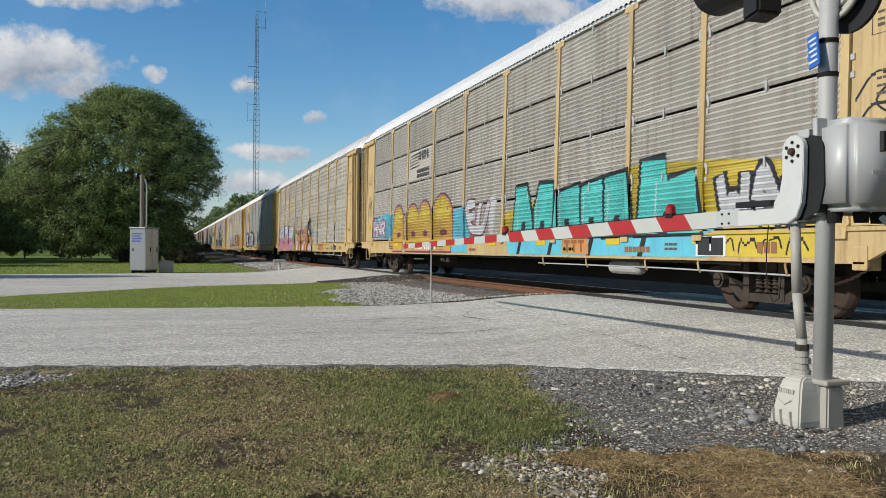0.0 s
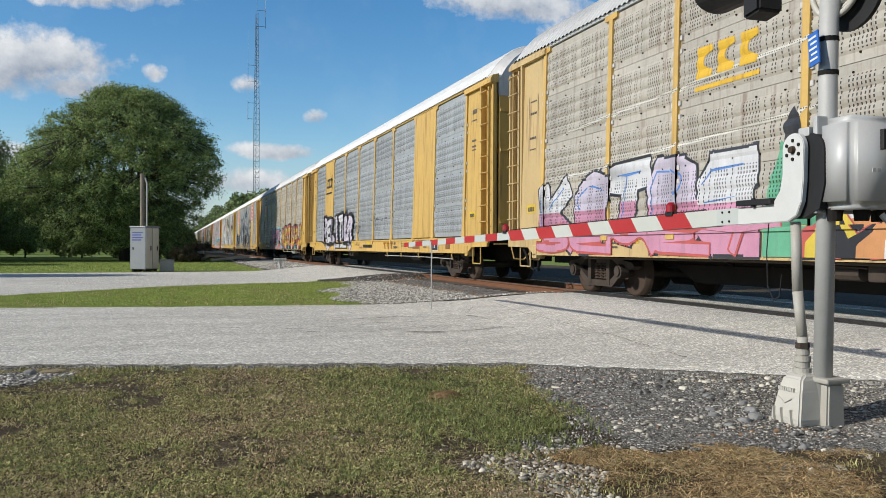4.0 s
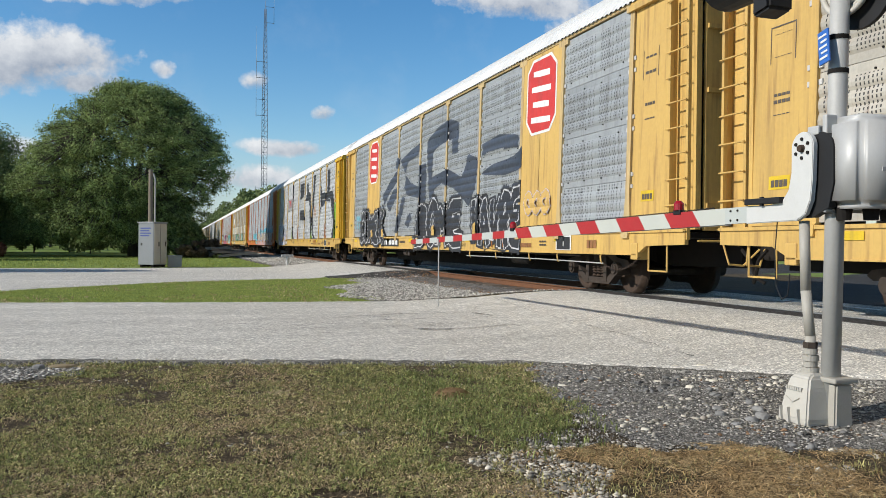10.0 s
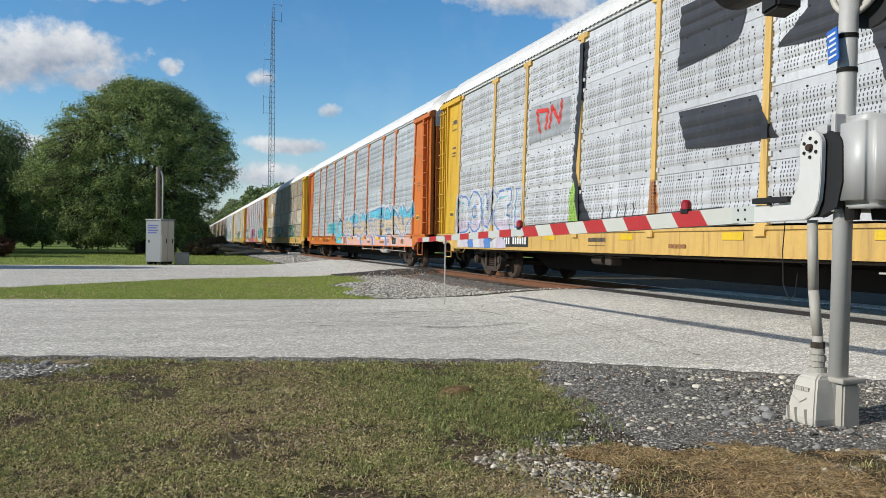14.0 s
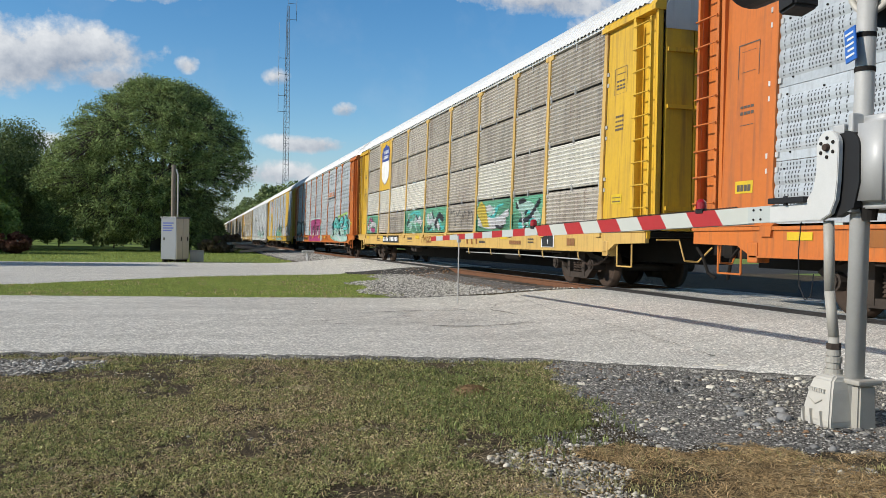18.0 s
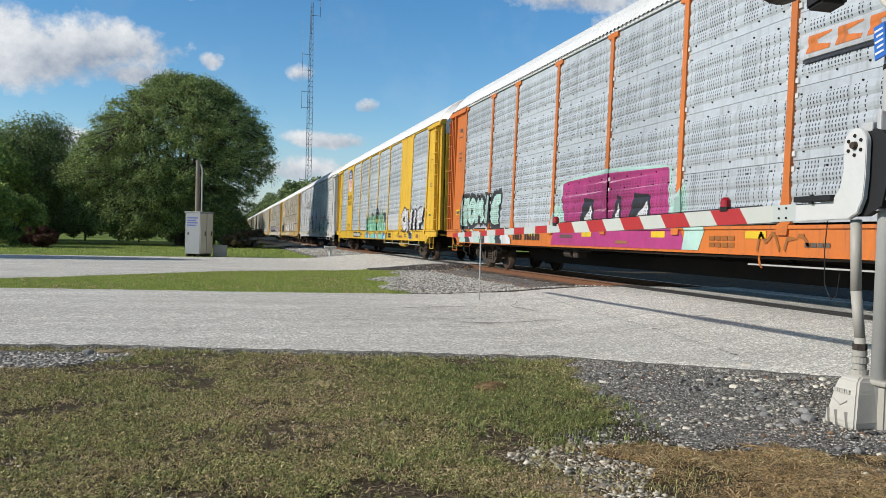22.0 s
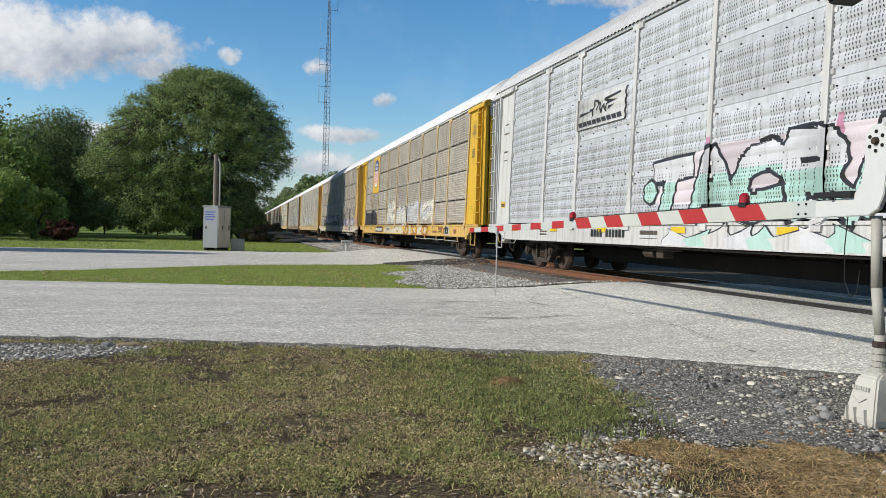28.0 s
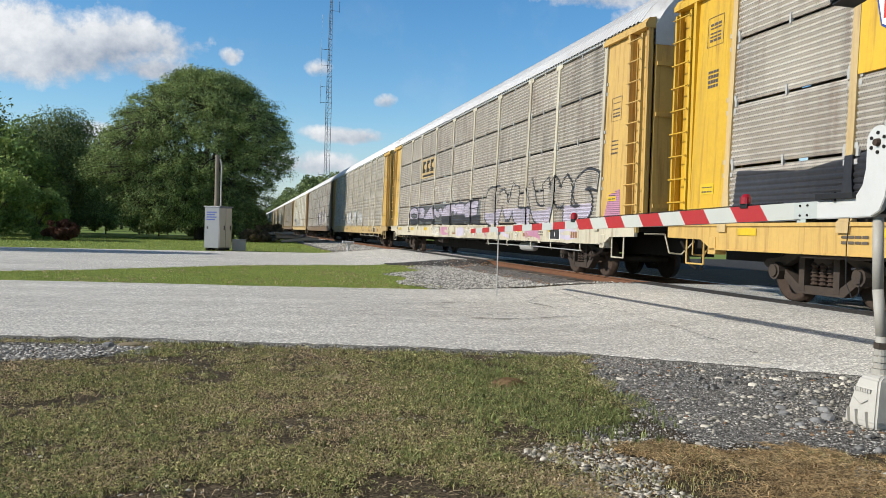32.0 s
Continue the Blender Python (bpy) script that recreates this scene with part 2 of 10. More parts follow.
M["rusty_steel"] = surf("rusty_steel", (0.06, 0.040, 0.029), (0.03, 0.023, 0.019), 4.0, 0.7, 0.85, 0.0, 0.5, 80, 0.2, spec=0.25)
M["truck_steel"] = surf("truck_steel", (0.06, 0.046, 0.036), (0.028, 0.023, 0.02), 5.0, 0.7, 0.85, 0.0, 0.4, 60, 0.2, spec=0.25)
M["rail_rust"] = surf("rail_rust", (0.17, 0.075, 0.035), (0.11, 0.05, 0.028), 3.0, 0.7, 0.85, 0.2, 0.4, 60, 0.2)
M["rail_head"] = surf("rail_head", (0.42, 0.40, 0.38), (0.25, 0.2, 0.17), 6.0, 0.4, 0.35, 0.9, 0.1, 90)
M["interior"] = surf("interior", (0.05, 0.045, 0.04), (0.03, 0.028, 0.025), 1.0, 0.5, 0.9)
M["galvanised"] = surf("galvanised", (0.42, 0.415, 0.395), (0.33, 0.325, 0.31), 5.0, 0.6, 0.62, 0.1, 0.1, 90, 0.06)
M["cast_grey"] = surf("cast_grey", (0.45, 0.45, 0.44), (0.37, 0.37, 0.36), 4.0, 0.6, 0.5, 0.1, 0.06, 120, 0.04)
M["cast_pale"] = surf("cast_pale", (0.50, 0.475, 0.42), (0.38, 0.36, 0.315), 6.0, 0.6, 0.65, 0.1, 0.3, 120, 0.06)
M["bracket_white"] = surf("bracket_white", (0.56, 0.56, 0.54), (0.46, 0.46, 0.43), 7.0, 0.5, 0.45, 0.0, 0.1, 90, 0.05)
M["black_paint"] = surf("black_paint", (0.014, 0.014, 0.015), (0.026, 0.026, 0.026), 5.0, 0.5, 0.6, spec=0.3)
M["arm_white"] = surf("arm_white", (0.49, 0.50, 0.45), (0.42, 0.43, 0.385), 6.0, 0.4, 0.4, 0.0, 0.05, 60, 0.04)
# bare butt of the arm, and far white stripes with shade in their colour
M["arm_bare_and_shaded"] = surf("arm_bare_and_shaded", (0.447, 0.473, 0.447), (0.387, 0.413, 0.387), 6.0, 0.4, 0.4, 0.0, 0.05, 60, 0.04)
M["arm_red"] = surf("arm_red", (0.40, 0.03, 0.033), (0.32, 0.026, 0.028), 6.0, 0.4, 0.35, 0.0, 0.05, 60, 0.04)
M["lamp_red"] = surf("lamp_red", (0.30, 0.01, 0.02), (0.22, 0.008, 0.015), 6.0, 0.4, 0.15)
M["sign_blue"] = surf("sign_blue", (0.03, 0.13, 0.45), (0.025, 0.11, 0.4), 6.0, 0.3, 0.4)
M["plastic_grey"] = surf("plastic_grey", (0.37, 0.35, 0.305), (0.30, 0.28, 0.245), 6.0, 0.5, 0.6)
M["cabinet_metal"] = surf("cabinet_metal", (0.22, 0.23, 0.245), (0.18, 0.19, 0.20), 1.5, 0.5, 0.45, 0.3, 0.05, 30, 0.05)
M["cabinet_beige"] = surf("cabinet_beige", (0.40, 0.375, 0.31), (0.33, 0.31, 0.25), 1.5, 0.5, 0.5, 0.1, 0.05, 30, 0.05)
M["tower_steel"] = surf("tower_steel", (0.17, 0.18, 0.20), (0.13, 0.13, 0.14), 1.0, 0.5, 0.6, 0.3)
M["old_wood"] = surf("old_wood", (0.20, 0.165, 0.13), (0.12, 0.095, 0.075), 2.5, 0.7, 0.9, 0.0, 0.6, 40, 0.2, None, 0, 0.25, stretch=(4, 4, 0.5))
M["pale_wood"] = surf("pale_wood", (0.27, 0.235, 0.195), (0.15, 0.125, 0.10), 2.5, 0.7, 0.9, 0.0, 0.6, 40, 0.2, None, 0, 0.35, stretch=(4, 0.5, 4))
M["tie_wood"] = surf("tie_wood", (0.17, 0.135, 0.105), (0.10, 0.08, 0.062), 3.0, 0.7, 0.9, 0.0, 0.6, 40, 0.2, None, 0, 0.3)
M["bark"] = surf("bark", (0.09, 0.075, 0.06), (0.05, 0.042, 0.035), 3.0, 0.7, 0.95, 0.0, 0.8, 20, 0.25)
M["asphalt"] = surf("asphalt", (0.63, 0.605, 0.545), (0.45, 0.43, 0.385), 0.8, 0.85, 0.9, 0.0, 0.9, 110, 0.30, stretch=(0.3, 1.6, 1.0), chips=(62.0, 0.32), spec=0.08)
M["asphalt_dark"] = surf("asphalt_dark", (0.075, 0.07, 0.066), (0.045, 0.043, 0.04), 1.2, 0.7, 0.9, 0.0, 0.7, 110, 0.2, chips=(60.0, 0.4), spec=0.08)
# asphalt beyond the track, the train's shadow put into its colour
M["asphalt_shaded"] = surf("asphalt_shaded", (0.06, 0.058, 0.055), (0.04, 0.039, 0.037), 1.2, 0.7, 0.9, 0.0, 0.7, 110, 0.2, chips=(50.0, 0.4), spec=0.08)
M["soil"] = surf("soil", (0.105, 0.082, 0.052), (0.045, 0.037, 0.024), 1.6, 0.8, 0.95, 0.0, 0.9, 60, 0.3, chips=(90.0, 0.5), spec=0.08)
M["lawn"] = surf("lawn", (0.20, 0.26, 0.065), (0.15, 0.21, 0.05), 0.4, 0.8, 0.95, 0.0, 0.6, 40, 0.25, spec=0.08)
M["ballast_bed"] = surf("ballast_bed", (0.19, 0.175, 0.16), (0.12, 0.11, 0.10), 3.0, 0.8, 0.95, 0.0, 1.0, 45, 0.35, chips=(28.0, 0.5), spec=0.08)
M["tar_gravel"] = surf("tar_gravel", (0.20, 0.19, 0.17), (0.10, 0.095, 0.085), 1.3, 0.85, 0.9, 0.0, 1.0, 130, 0.35, chips=(75.0, 0.6), spec=0.08)
M["stone"] = surf("stone", (0.42, 0.39, 0.325), (0.25, 0.225, 0.185), 6.0, 0.5, 0.9, 0.0, 0.4, 60, 0.15, None, 0, 0.6, island=True, spec=0.08)
M["stone_grey"] = surf("stone_grey", (0.42, 0.40, 0.36), (0.26, 0.245, 0.22), 6.0, 0.5, 0.9, 0.0, 0.4, 60, 0.15, None, 0, 0.65, island=True, spec=0.08)
M["mound_earth"] = surf("mound_earth", (0.27, 0.175, 0.095), (0.20, 0.125, 0.068), 14.0, 0.6, 0.95, 0.0, 0.9, 160, 0.3, spec=0.05)
M["stone_rust"] = surf("stone_rust", (0.24, 0.15, 0.09), (0.17, 0.11, 0.07), 6.0, 0.5, 0.9, 0.0, 0.4, 60, 0.15, None, 0, 0.4, island=True, spec=0.08)
M["stone_dark"] = surf("stone_dark", (0.17, 0.167, 0.16), (0.07, 0.068, 0.064), 9.0, 0.7, 0.9, 0.0, 0.4, 60, 0.15, None, 0, 0.75, island=True, spec=0.08)
M["leaf_dirt"] = surf("leaf_dirt", (0.30, 0.24, 0.15), (0.22, 0.17, 0.11), 8.0, 0.5, 0.9, 0.0, 0.5, 60, 0.2, spec=0.08)


def leafy(key, base, second, tint=0.35, through=0.3, scale=0.35):
    m = surf(key, base, second, scale, 0.95, 0.75, 0.0, 0.0, 10, 0.0, None, 0, tint, island=True, spec=0.15)
    nt = m.node_tree
    p, out = nt.nodes["Principled BSDF"], nt.nodes["Material Output"]
    tr, add = nt.nodes.new("ShaderNodeBsdfTranslucent"), nt.nodes.new("ShaderNodeMixShader")
    source = p.inputs["Base Color"].links[0].from_socket
    nt.links.new(source, tr.inputs["Color"])
    add.inputs[0].default_value = through
    nt.links.new(p.outputs[0], add.inputs[1])
    nt.links.new(tr.outputs[0], add.inputs[2])
    nt.links.new(add.outputs[0], out.inputs["Surface"])
    M[key] = m


leafy("leaf_oak", (0.31, 0.385, 0.14), (0.14, 0.185, 0.07), 0.65, 0.22, scale=0.9)
leafy("leaf_far", (0.20, 0.255, 0.10), (0.115, 0.155, 0.065), 0.45, 0.2, scale=0.7)
leafy("leaf_brown", (0.20, 0.15, 0.09), (0.10, 0.075, 0.05))
leafy("leaf_bright", (0.27, 0.35, 0.10), (0.20, 0.28, 0.08))
leafy("leaf_red", (0.14, 0.06, 0.04), (0.09, 0.05, 0.03))
leafy("blade_green", (0.29, 0.335, 0.12), (0.12, 0.14, 0.05), 0.6, scale=8.0)
leafy("blade_olive", (0.53, 0.50, 0.22), (0.24, 0.22, 0.092), 0.6, scale=9.0)
leafy("blade_straw", (0.60, 0.48, 0.29), (0.29, 0.21, 0.115), 0.6, scale=7.0)
leafy("clipping", (0.68, 0.54, 0.31), (0.36, 0.24, 0.11), 0.8, scale=6.0)
leafy("straw_dark", (0.50, 0.36, 0.18), (0.22, 0.14, 0.07), 0.8, scale=6.0)
leafy("blade_lawn", (0.38, 0.42, 0.125), (0.25, 0.31, 0.08), 0.4, scale=2.0)


def spray(key, colour, rough=0.5):
    for tail, holes in (("", None), ("_A", HOLES_A[:5] + (1.2,)), ("_B", HOLES_B[:5] + (1.2,))):
        if not tail or key.startswith("spray"):
            M[key + tail] = surf(key + tail, colour, tuple(c * 0.68 for c in colour), 2.6, 0.7, rough, 0.0, 0.1, 60, 0.12, GRIME, 0.25, holes=holes)


for key, colour in (("spray_black", (0.02, 0.02, 0.024)), ("spray_charcoal", (0.036, 0.037, 0.043)), ("spray_slate", (0.055, 0.066, 0.09)), ("spray_white", (0.568, 0.568, 0.576)), ("spray_lilac", (0.533, 0.482, 0.568)), ("spray_teal", (0.09, 0.52, 0.48)),
                    ("spray_cyan", (0.12, 0.48, 0.60)), ("spray_blue", (0.086, 0.215, 0.516)), ("spray_yellow", (0.568, 0.43, 0.0516)), ("spray_gold", (0.533, 0.327, 0.0516)), ("spray_pink", (0.499, 0.232, 0.327)),
                    ("spray_magenta", (0.38, 0.04, 0.17)), ("spray_red", (0.44, 0.09, 0.08)), ("spray_orange", (0.516, 0.241, 0.0946)), ("spray_green", (0.12, 0.36, 0.22)), ("spray_mint", (0.387, 0.568, 0.499)), ("spray_lime", (0.31, 0.516, 0.086)), ("spray_maroon", (0.16, 0.03, 0.05)), ("spray_sand", (0.56, 0.46, 0.33)),
                    ("logo_red", (0.58, 0.04, 0.03)), ("logo_blue", (0.03, 0.06, 0.26)), ("logo_white", (0.76, 0.76, 0.74)), ("print_black", (0.025, 0.025, 0.025)), ("print_brown", (0.28, 0.10, 0.02)), ("plate_black", (0.03, 0.03, 0.032)), ("marker_yellow", (0.66, 0.45, 0.02)), ("stencil_ink", (0.10, 0.08, 0.06)), ("stencil_rust", (0.28, 0.13, 0.05))):
    spray(key, colour)


# ---- geometry helpers ----
def mesh_of(bm, name, smooth=False):
    me = bpy.data.meshes.new(name)
    bm.normal_update()
    bm.to_mesh(me)
    bm.free()
    if smooth:
        me.polygons.foreach_set("use_smooth", [True] * len(me.polygons))
    return me


def raw_mesh(name, verts, faces):
    me = bpy.data.meshes.new(name)
    verts, faces = np.asarray(verts, np.float32), np.asarray(faces, np.int32)
    me.vertices.add(len(verts))
    me.vertices.foreach_set("co", verts.ravel())
    k = faces.shape[1]
    me.loops.add(faces.size)
    me.loops.foreach_set("vertex_index", faces.ravel())
    me.polygons.add(len(faces))
    me.polygons.foreach_set("loop_start", np.arange(0, faces.size, k, dtype=np.int32))
    me.update(calc_edges=True)
    return me


def part(name, bm, material, parent=None, label="", at=None, smooth=False):
    """One mesh object under a thing or under a part. bm: a bmesh, or mesh data to share."""
    me = bm if isinstance(bm, bpy.types.Mesh) else mesh_of(bm, name, smooth)
    ob = new(name, me)
    if not me.materials:
        me.materials.append(material)
    elif me.materials[0] is not material:
        ob.material_slots[0].link = "OBJECT"
        ob.material_slots[0].material = material
    if parent is not None:
        ob.parent = parent
    if at is not None:
        ob.location = at
    if label:
        ob["label"] = label
    return ob


def root(name, at, label, category, group="", kind=""):
    ob = new(name)
    ob.location = at
    return tagged(ob, label, category, group, kind)


def box(bm, x0, x1, y0, y1, z0, z1, bevel=0.0):
    m = Matrix.Translation(((x0 + x1) / 2, (y0 + y1) / 2, (z0 + z1) / 2)) @ Matrix.Diagonal((x1 - x0, y1 - y0, z1 - z0, 1))
    vs = bmesh.ops.create_cube(bm, size=1, matrix=m)["verts"]
    if bevel:
        edges = list({e for v in vs for e in v.link_edges})
        bmesh.ops.bevel(bm, geom=edges, offset=bevel, segments=2, affect="EDGES", profile=0.6)
    return bm


def rod(bm, a, b, r0, r1=None, seg=10, caps=True):
    a, b = Vector(a), Vector(b)
    d = b - a
    m = Matrix.Translation((a + b) / 2) @ d.to_track_quat("Z", "Y").to_matrix().to_4x4()
    bmesh.ops.create_cone(bm, cap_ends=caps, segments=seg, radius1=r0, radius2=r0 if r1 is None else r1, depth=d.length, matrix=m)
    return bm


def bent(bm, points, r, seg=6):
    for a, b in zip(points, points[1:]):
        rod(bm, a, b, r, r, seg)
    return bm


def plate(bm, outline, axis, lo, hi):
    """A flat outline pushed through from lo to hi along an axis. outline: pairs in the other two axes, in order."""
    def put(p, h):
        q = list(p)
        q.insert("xyz".index(axis), h)
        return bm.verts.new(q)
    low, high = [put(p, lo) for p in outline], [put(p, hi) for p in outline]
    n = len(outline)
    bm.faces.new(low[::-1])
    bm.faces.new(high)
    for i in range(n):
        j = (i + 1) % n
        bm.faces.new((low[i], low[j], high[j], high[i]))
    bmesh.ops.recalc_face_normals(bm, faces=bm.faces[:])
    return bm


def ring(cx, cy, r, n=24, a0=0.0, a1=360.0):
    return [(cx + r * math.cos(radians(a0 + (a1 - a0) * i / n)), cy + r * math.sin(radians(a0 + (a1 - a0) * i / n))) for i in range(n if a1 - a0 >= 360 else n + 1)]


# ---- lie of the land ----
TRACK_X = 9.02


def smooth01(v, a, b):
    v = np.clip((np.asarray(v, float) - a) / (b - a), 0, 1)
    return v * v * (3 - 2 * v)


def ground_z(x, y):
    """Height of the bare ground: level with the rails at the crossings, lower beside them."""
    x, y = np.asarray(x, float), np.asarray(y, float)
    crossing = (1 - smooth01(y, 15.2, 16.4)) * smooth01(y, 0.5, 2.2) + smooth01(y, 25.6, 27.4) * (1 - smooth01(y, 42.0, 44.0))
    rise = smooth01(x, 3.2, 7.4) * (1 - smooth01(x, 10.6, 15.0))
    z = -0.25 + rise * (0.02 + 0.2 * crossing)
    z = z + 0.03 * np.sin(x * 0.9 + 1.0) * np.sin(y * 0.7) * (1 - rise) * smooth01(np.hypot(x, y), 1, 4) * (1 - smooth01(y, 6, 8))
    z = z - 0.06 * np.exp(-((x - 4.1) ** 2 + (y - 4.3) ** 2) / 0.5)
    z = z + 0.9 * smooth01(x, 60, 300) + 0.6 * smooth01(y, 120, 500)
    return z


NEAR_EDGE = ((-60.0, 13.0), (-12.0, 9.6), (-4.0, 8.75), (-0.97, 8.26), (1.5, 7.62), (3.09, 7.15), (4.29, 5.88), (5.21, 4.85), (6.2, 3.7), (7.6, 2.6), (10.4, 2.2), (14.0, -1.0), (20.0, -6.0), (70.0, -20.0))
FAR_EDGE = ((-60.0, 24.0), (-12.0, 17.4), (-2.87, 16.5), (1.02, 15.95), (3.38, 15.85), (5.5, 15.0), (8.3, 15.35), (10.4, 15.4), (14.0, 17.0), (20.0, 24.0), (30.0, 31.0), (70.0, 38.0))
ROAD2_NEAR = ((-60.0, 13.5), (-20.0, 16.4), (-8.0, 17.6), (-3.67, 20.6), (0.0, 24.6), (2.6, 26.0), (5.32, 26.8), (8.0, 27.6), (10.4, 28.2), (30.0, 32.0), (70.0, 38.0))
ROAD2_FAR = ((-60.0, 34.0), (-20.0, 36.2), (-6.5, 37.6), (0.0, 38.4), (3.6, 39.2), (6.85, 41.0), (10.4, 42.2), (30.0, 47.0), (70.0, 56.0))


def along(edge, x):
    return np.interp(x, [p[0] for p in edge], [p[1] for p in edge])


def sheet(name, xs, lo, hi, lift, material, rows=24, rag=0.0, label="", kind="structure", category=""):
    """A strip of ground cover between two edges, following the land, with a ragged rim and a real thickness."""
    rng = np.random.RandomState(len(name) * 7 + rows)
    n = len(xs)
    ragged = rng.uniform(-rag, rag, (2, n))
    y0, y1 = along(lo, xs) + ragged[0], along(hi, xs) + ragged[1]
    t = np.linspace(0, 1, rows)[None, :]
    yy = y0[:, None] * (1 - t) + y1[:, None] * t
    xx = np.repeat(np.asarray(xs)[:, None], rows, 1)
    zz = ground_z(xx, yy) + lift
    zz[:, 0] -= lift + 0.04
    zz[:, -1] -= lift + 0.04
    top = np.stack([xx, yy, zz], -1).reshape(-1, 3)
    i, j = np.meshgrid(np.arange(n - 1), np.arange(rows - 1), indexing="ij")
    a = (i * rows + j).ravel()
    faces = np.stack([a, a + rows, a + rows + 1, a + 1], -1)
    ob = new(name, raw_mesh(name, top, faces))
    ob.data.materials.append(material)
    ob.data.polygons.foreach_set("use_smooth", [True] * len(ob.data.polygons))
    return tagged(ob, label, category or name.replace("_", " "), "", kind)


def build_ground():
    def spaced(lo, hi, fine_lo, fine_hi, step, grow=1.35):
        v = list(np.arange(fine_lo, fine_hi + 1e-6, step))
        s, a = step, fine_lo
        while a > lo:
            s *= grow
            a -= s
            v.insert(0, max(a, lo))
        s, a = step, fine_hi
        while a < hi:
            s *= grow
            a += s
            v.append(min(a, hi))
        return np.array(v)
    xs, ys = spaced(-2500, 2500, -14, 18, 0.25), spaced(-400, 3500, 0, 30, 0.25)
    xx, yy = np.meshgrid(xs, ys, indexing="ij")
    zz = ground_z(xx, yy)
    # the crossings' roads are sunk into the sheet
    for lo, hi in ((NEAR_EDGE, FAR_EDGE), (ROAD2_NEAR, ROAD2_FAR)):
        inside = (yy > along(lo, xx) + 0.2) & (yy < along(hi, xx) - 0.2) & (abs(xx) < 55)
        zz = np.where(inside, zz - 0.06, zz)
    nx, ny = len(xs), len(ys)
    i, j = np.meshgrid(np.arange(nx - 1), np.arange(ny - 1), indexing="ij")
    a = (i * ny + j).ravel()
    me = raw_mesh("ground", np.stack([xx, yy, zz], -1).reshape(-1, 3), np.stack([a, a + ny, a + ny + 1, a + 1], -1))
    me.materials.append(M["soil"])
    me.materials.append(M["lawn"])
    cx, cy = (xx[:-1, :-1] + xx[1:, 1:]) / 2, (yy[:-1, :-1] + yy[1:, 1:]) / 2
    green = (cy > 14.5) & ((cx < np.where(cy < 30, ballast_rim(cy) + 0.1, 4.2)) | (cx > 26))
    me.polygons.foreach_set("material_index", green.ravel().astype(np.int32))
    me.polygons.foreach_set("use_smooth", [True] * len(me.polygons))
    tagged(new("ground", me), "short worn grass and bare earth beside the railway", "ground", "", "structure")
    fine = np.concatenate([np.linspace(-60, -8, 40), np.arange(-7.8, 12, 0.2), np.linspace(12.5, 70, 40)])
    for lo, hi, lift, rows, rag, label in ((NEAR_EDGE, FAR_EDGE, 0.025, 40, 0.05, "pale worn chip-sealed road over the crossing"), (ROAD2_NEAR, ROAD2_FAR, 0.02, 30, 0.06, "pale side road that crosses the track")):
        sheet("road", fine[fine < 10.45], lo, hi, lift, M["asphalt"], rows, rag, label, category="road")
        sheet("road", fine[fine > 10.35], lo, hi, lift, M["asphalt_shaded"], rows, rag, "road beyond the track, with the train's shade put into its dark colour", category="road")
    # crumbling dark rim of the road
    rim = np.arange(-9.0, 5.2, 0.09)
    sheet("road_rim", rim, [(x, float(along(NEAR_EDGE, x)) - 0.13) for x in rim], [(x, float(along(NEAR_EDGE, x)) + 0.10) for x in rim], 0.034, M["tar_gravel"], 5, 0.075, "crumbling dark edge of the road", category="road edge")


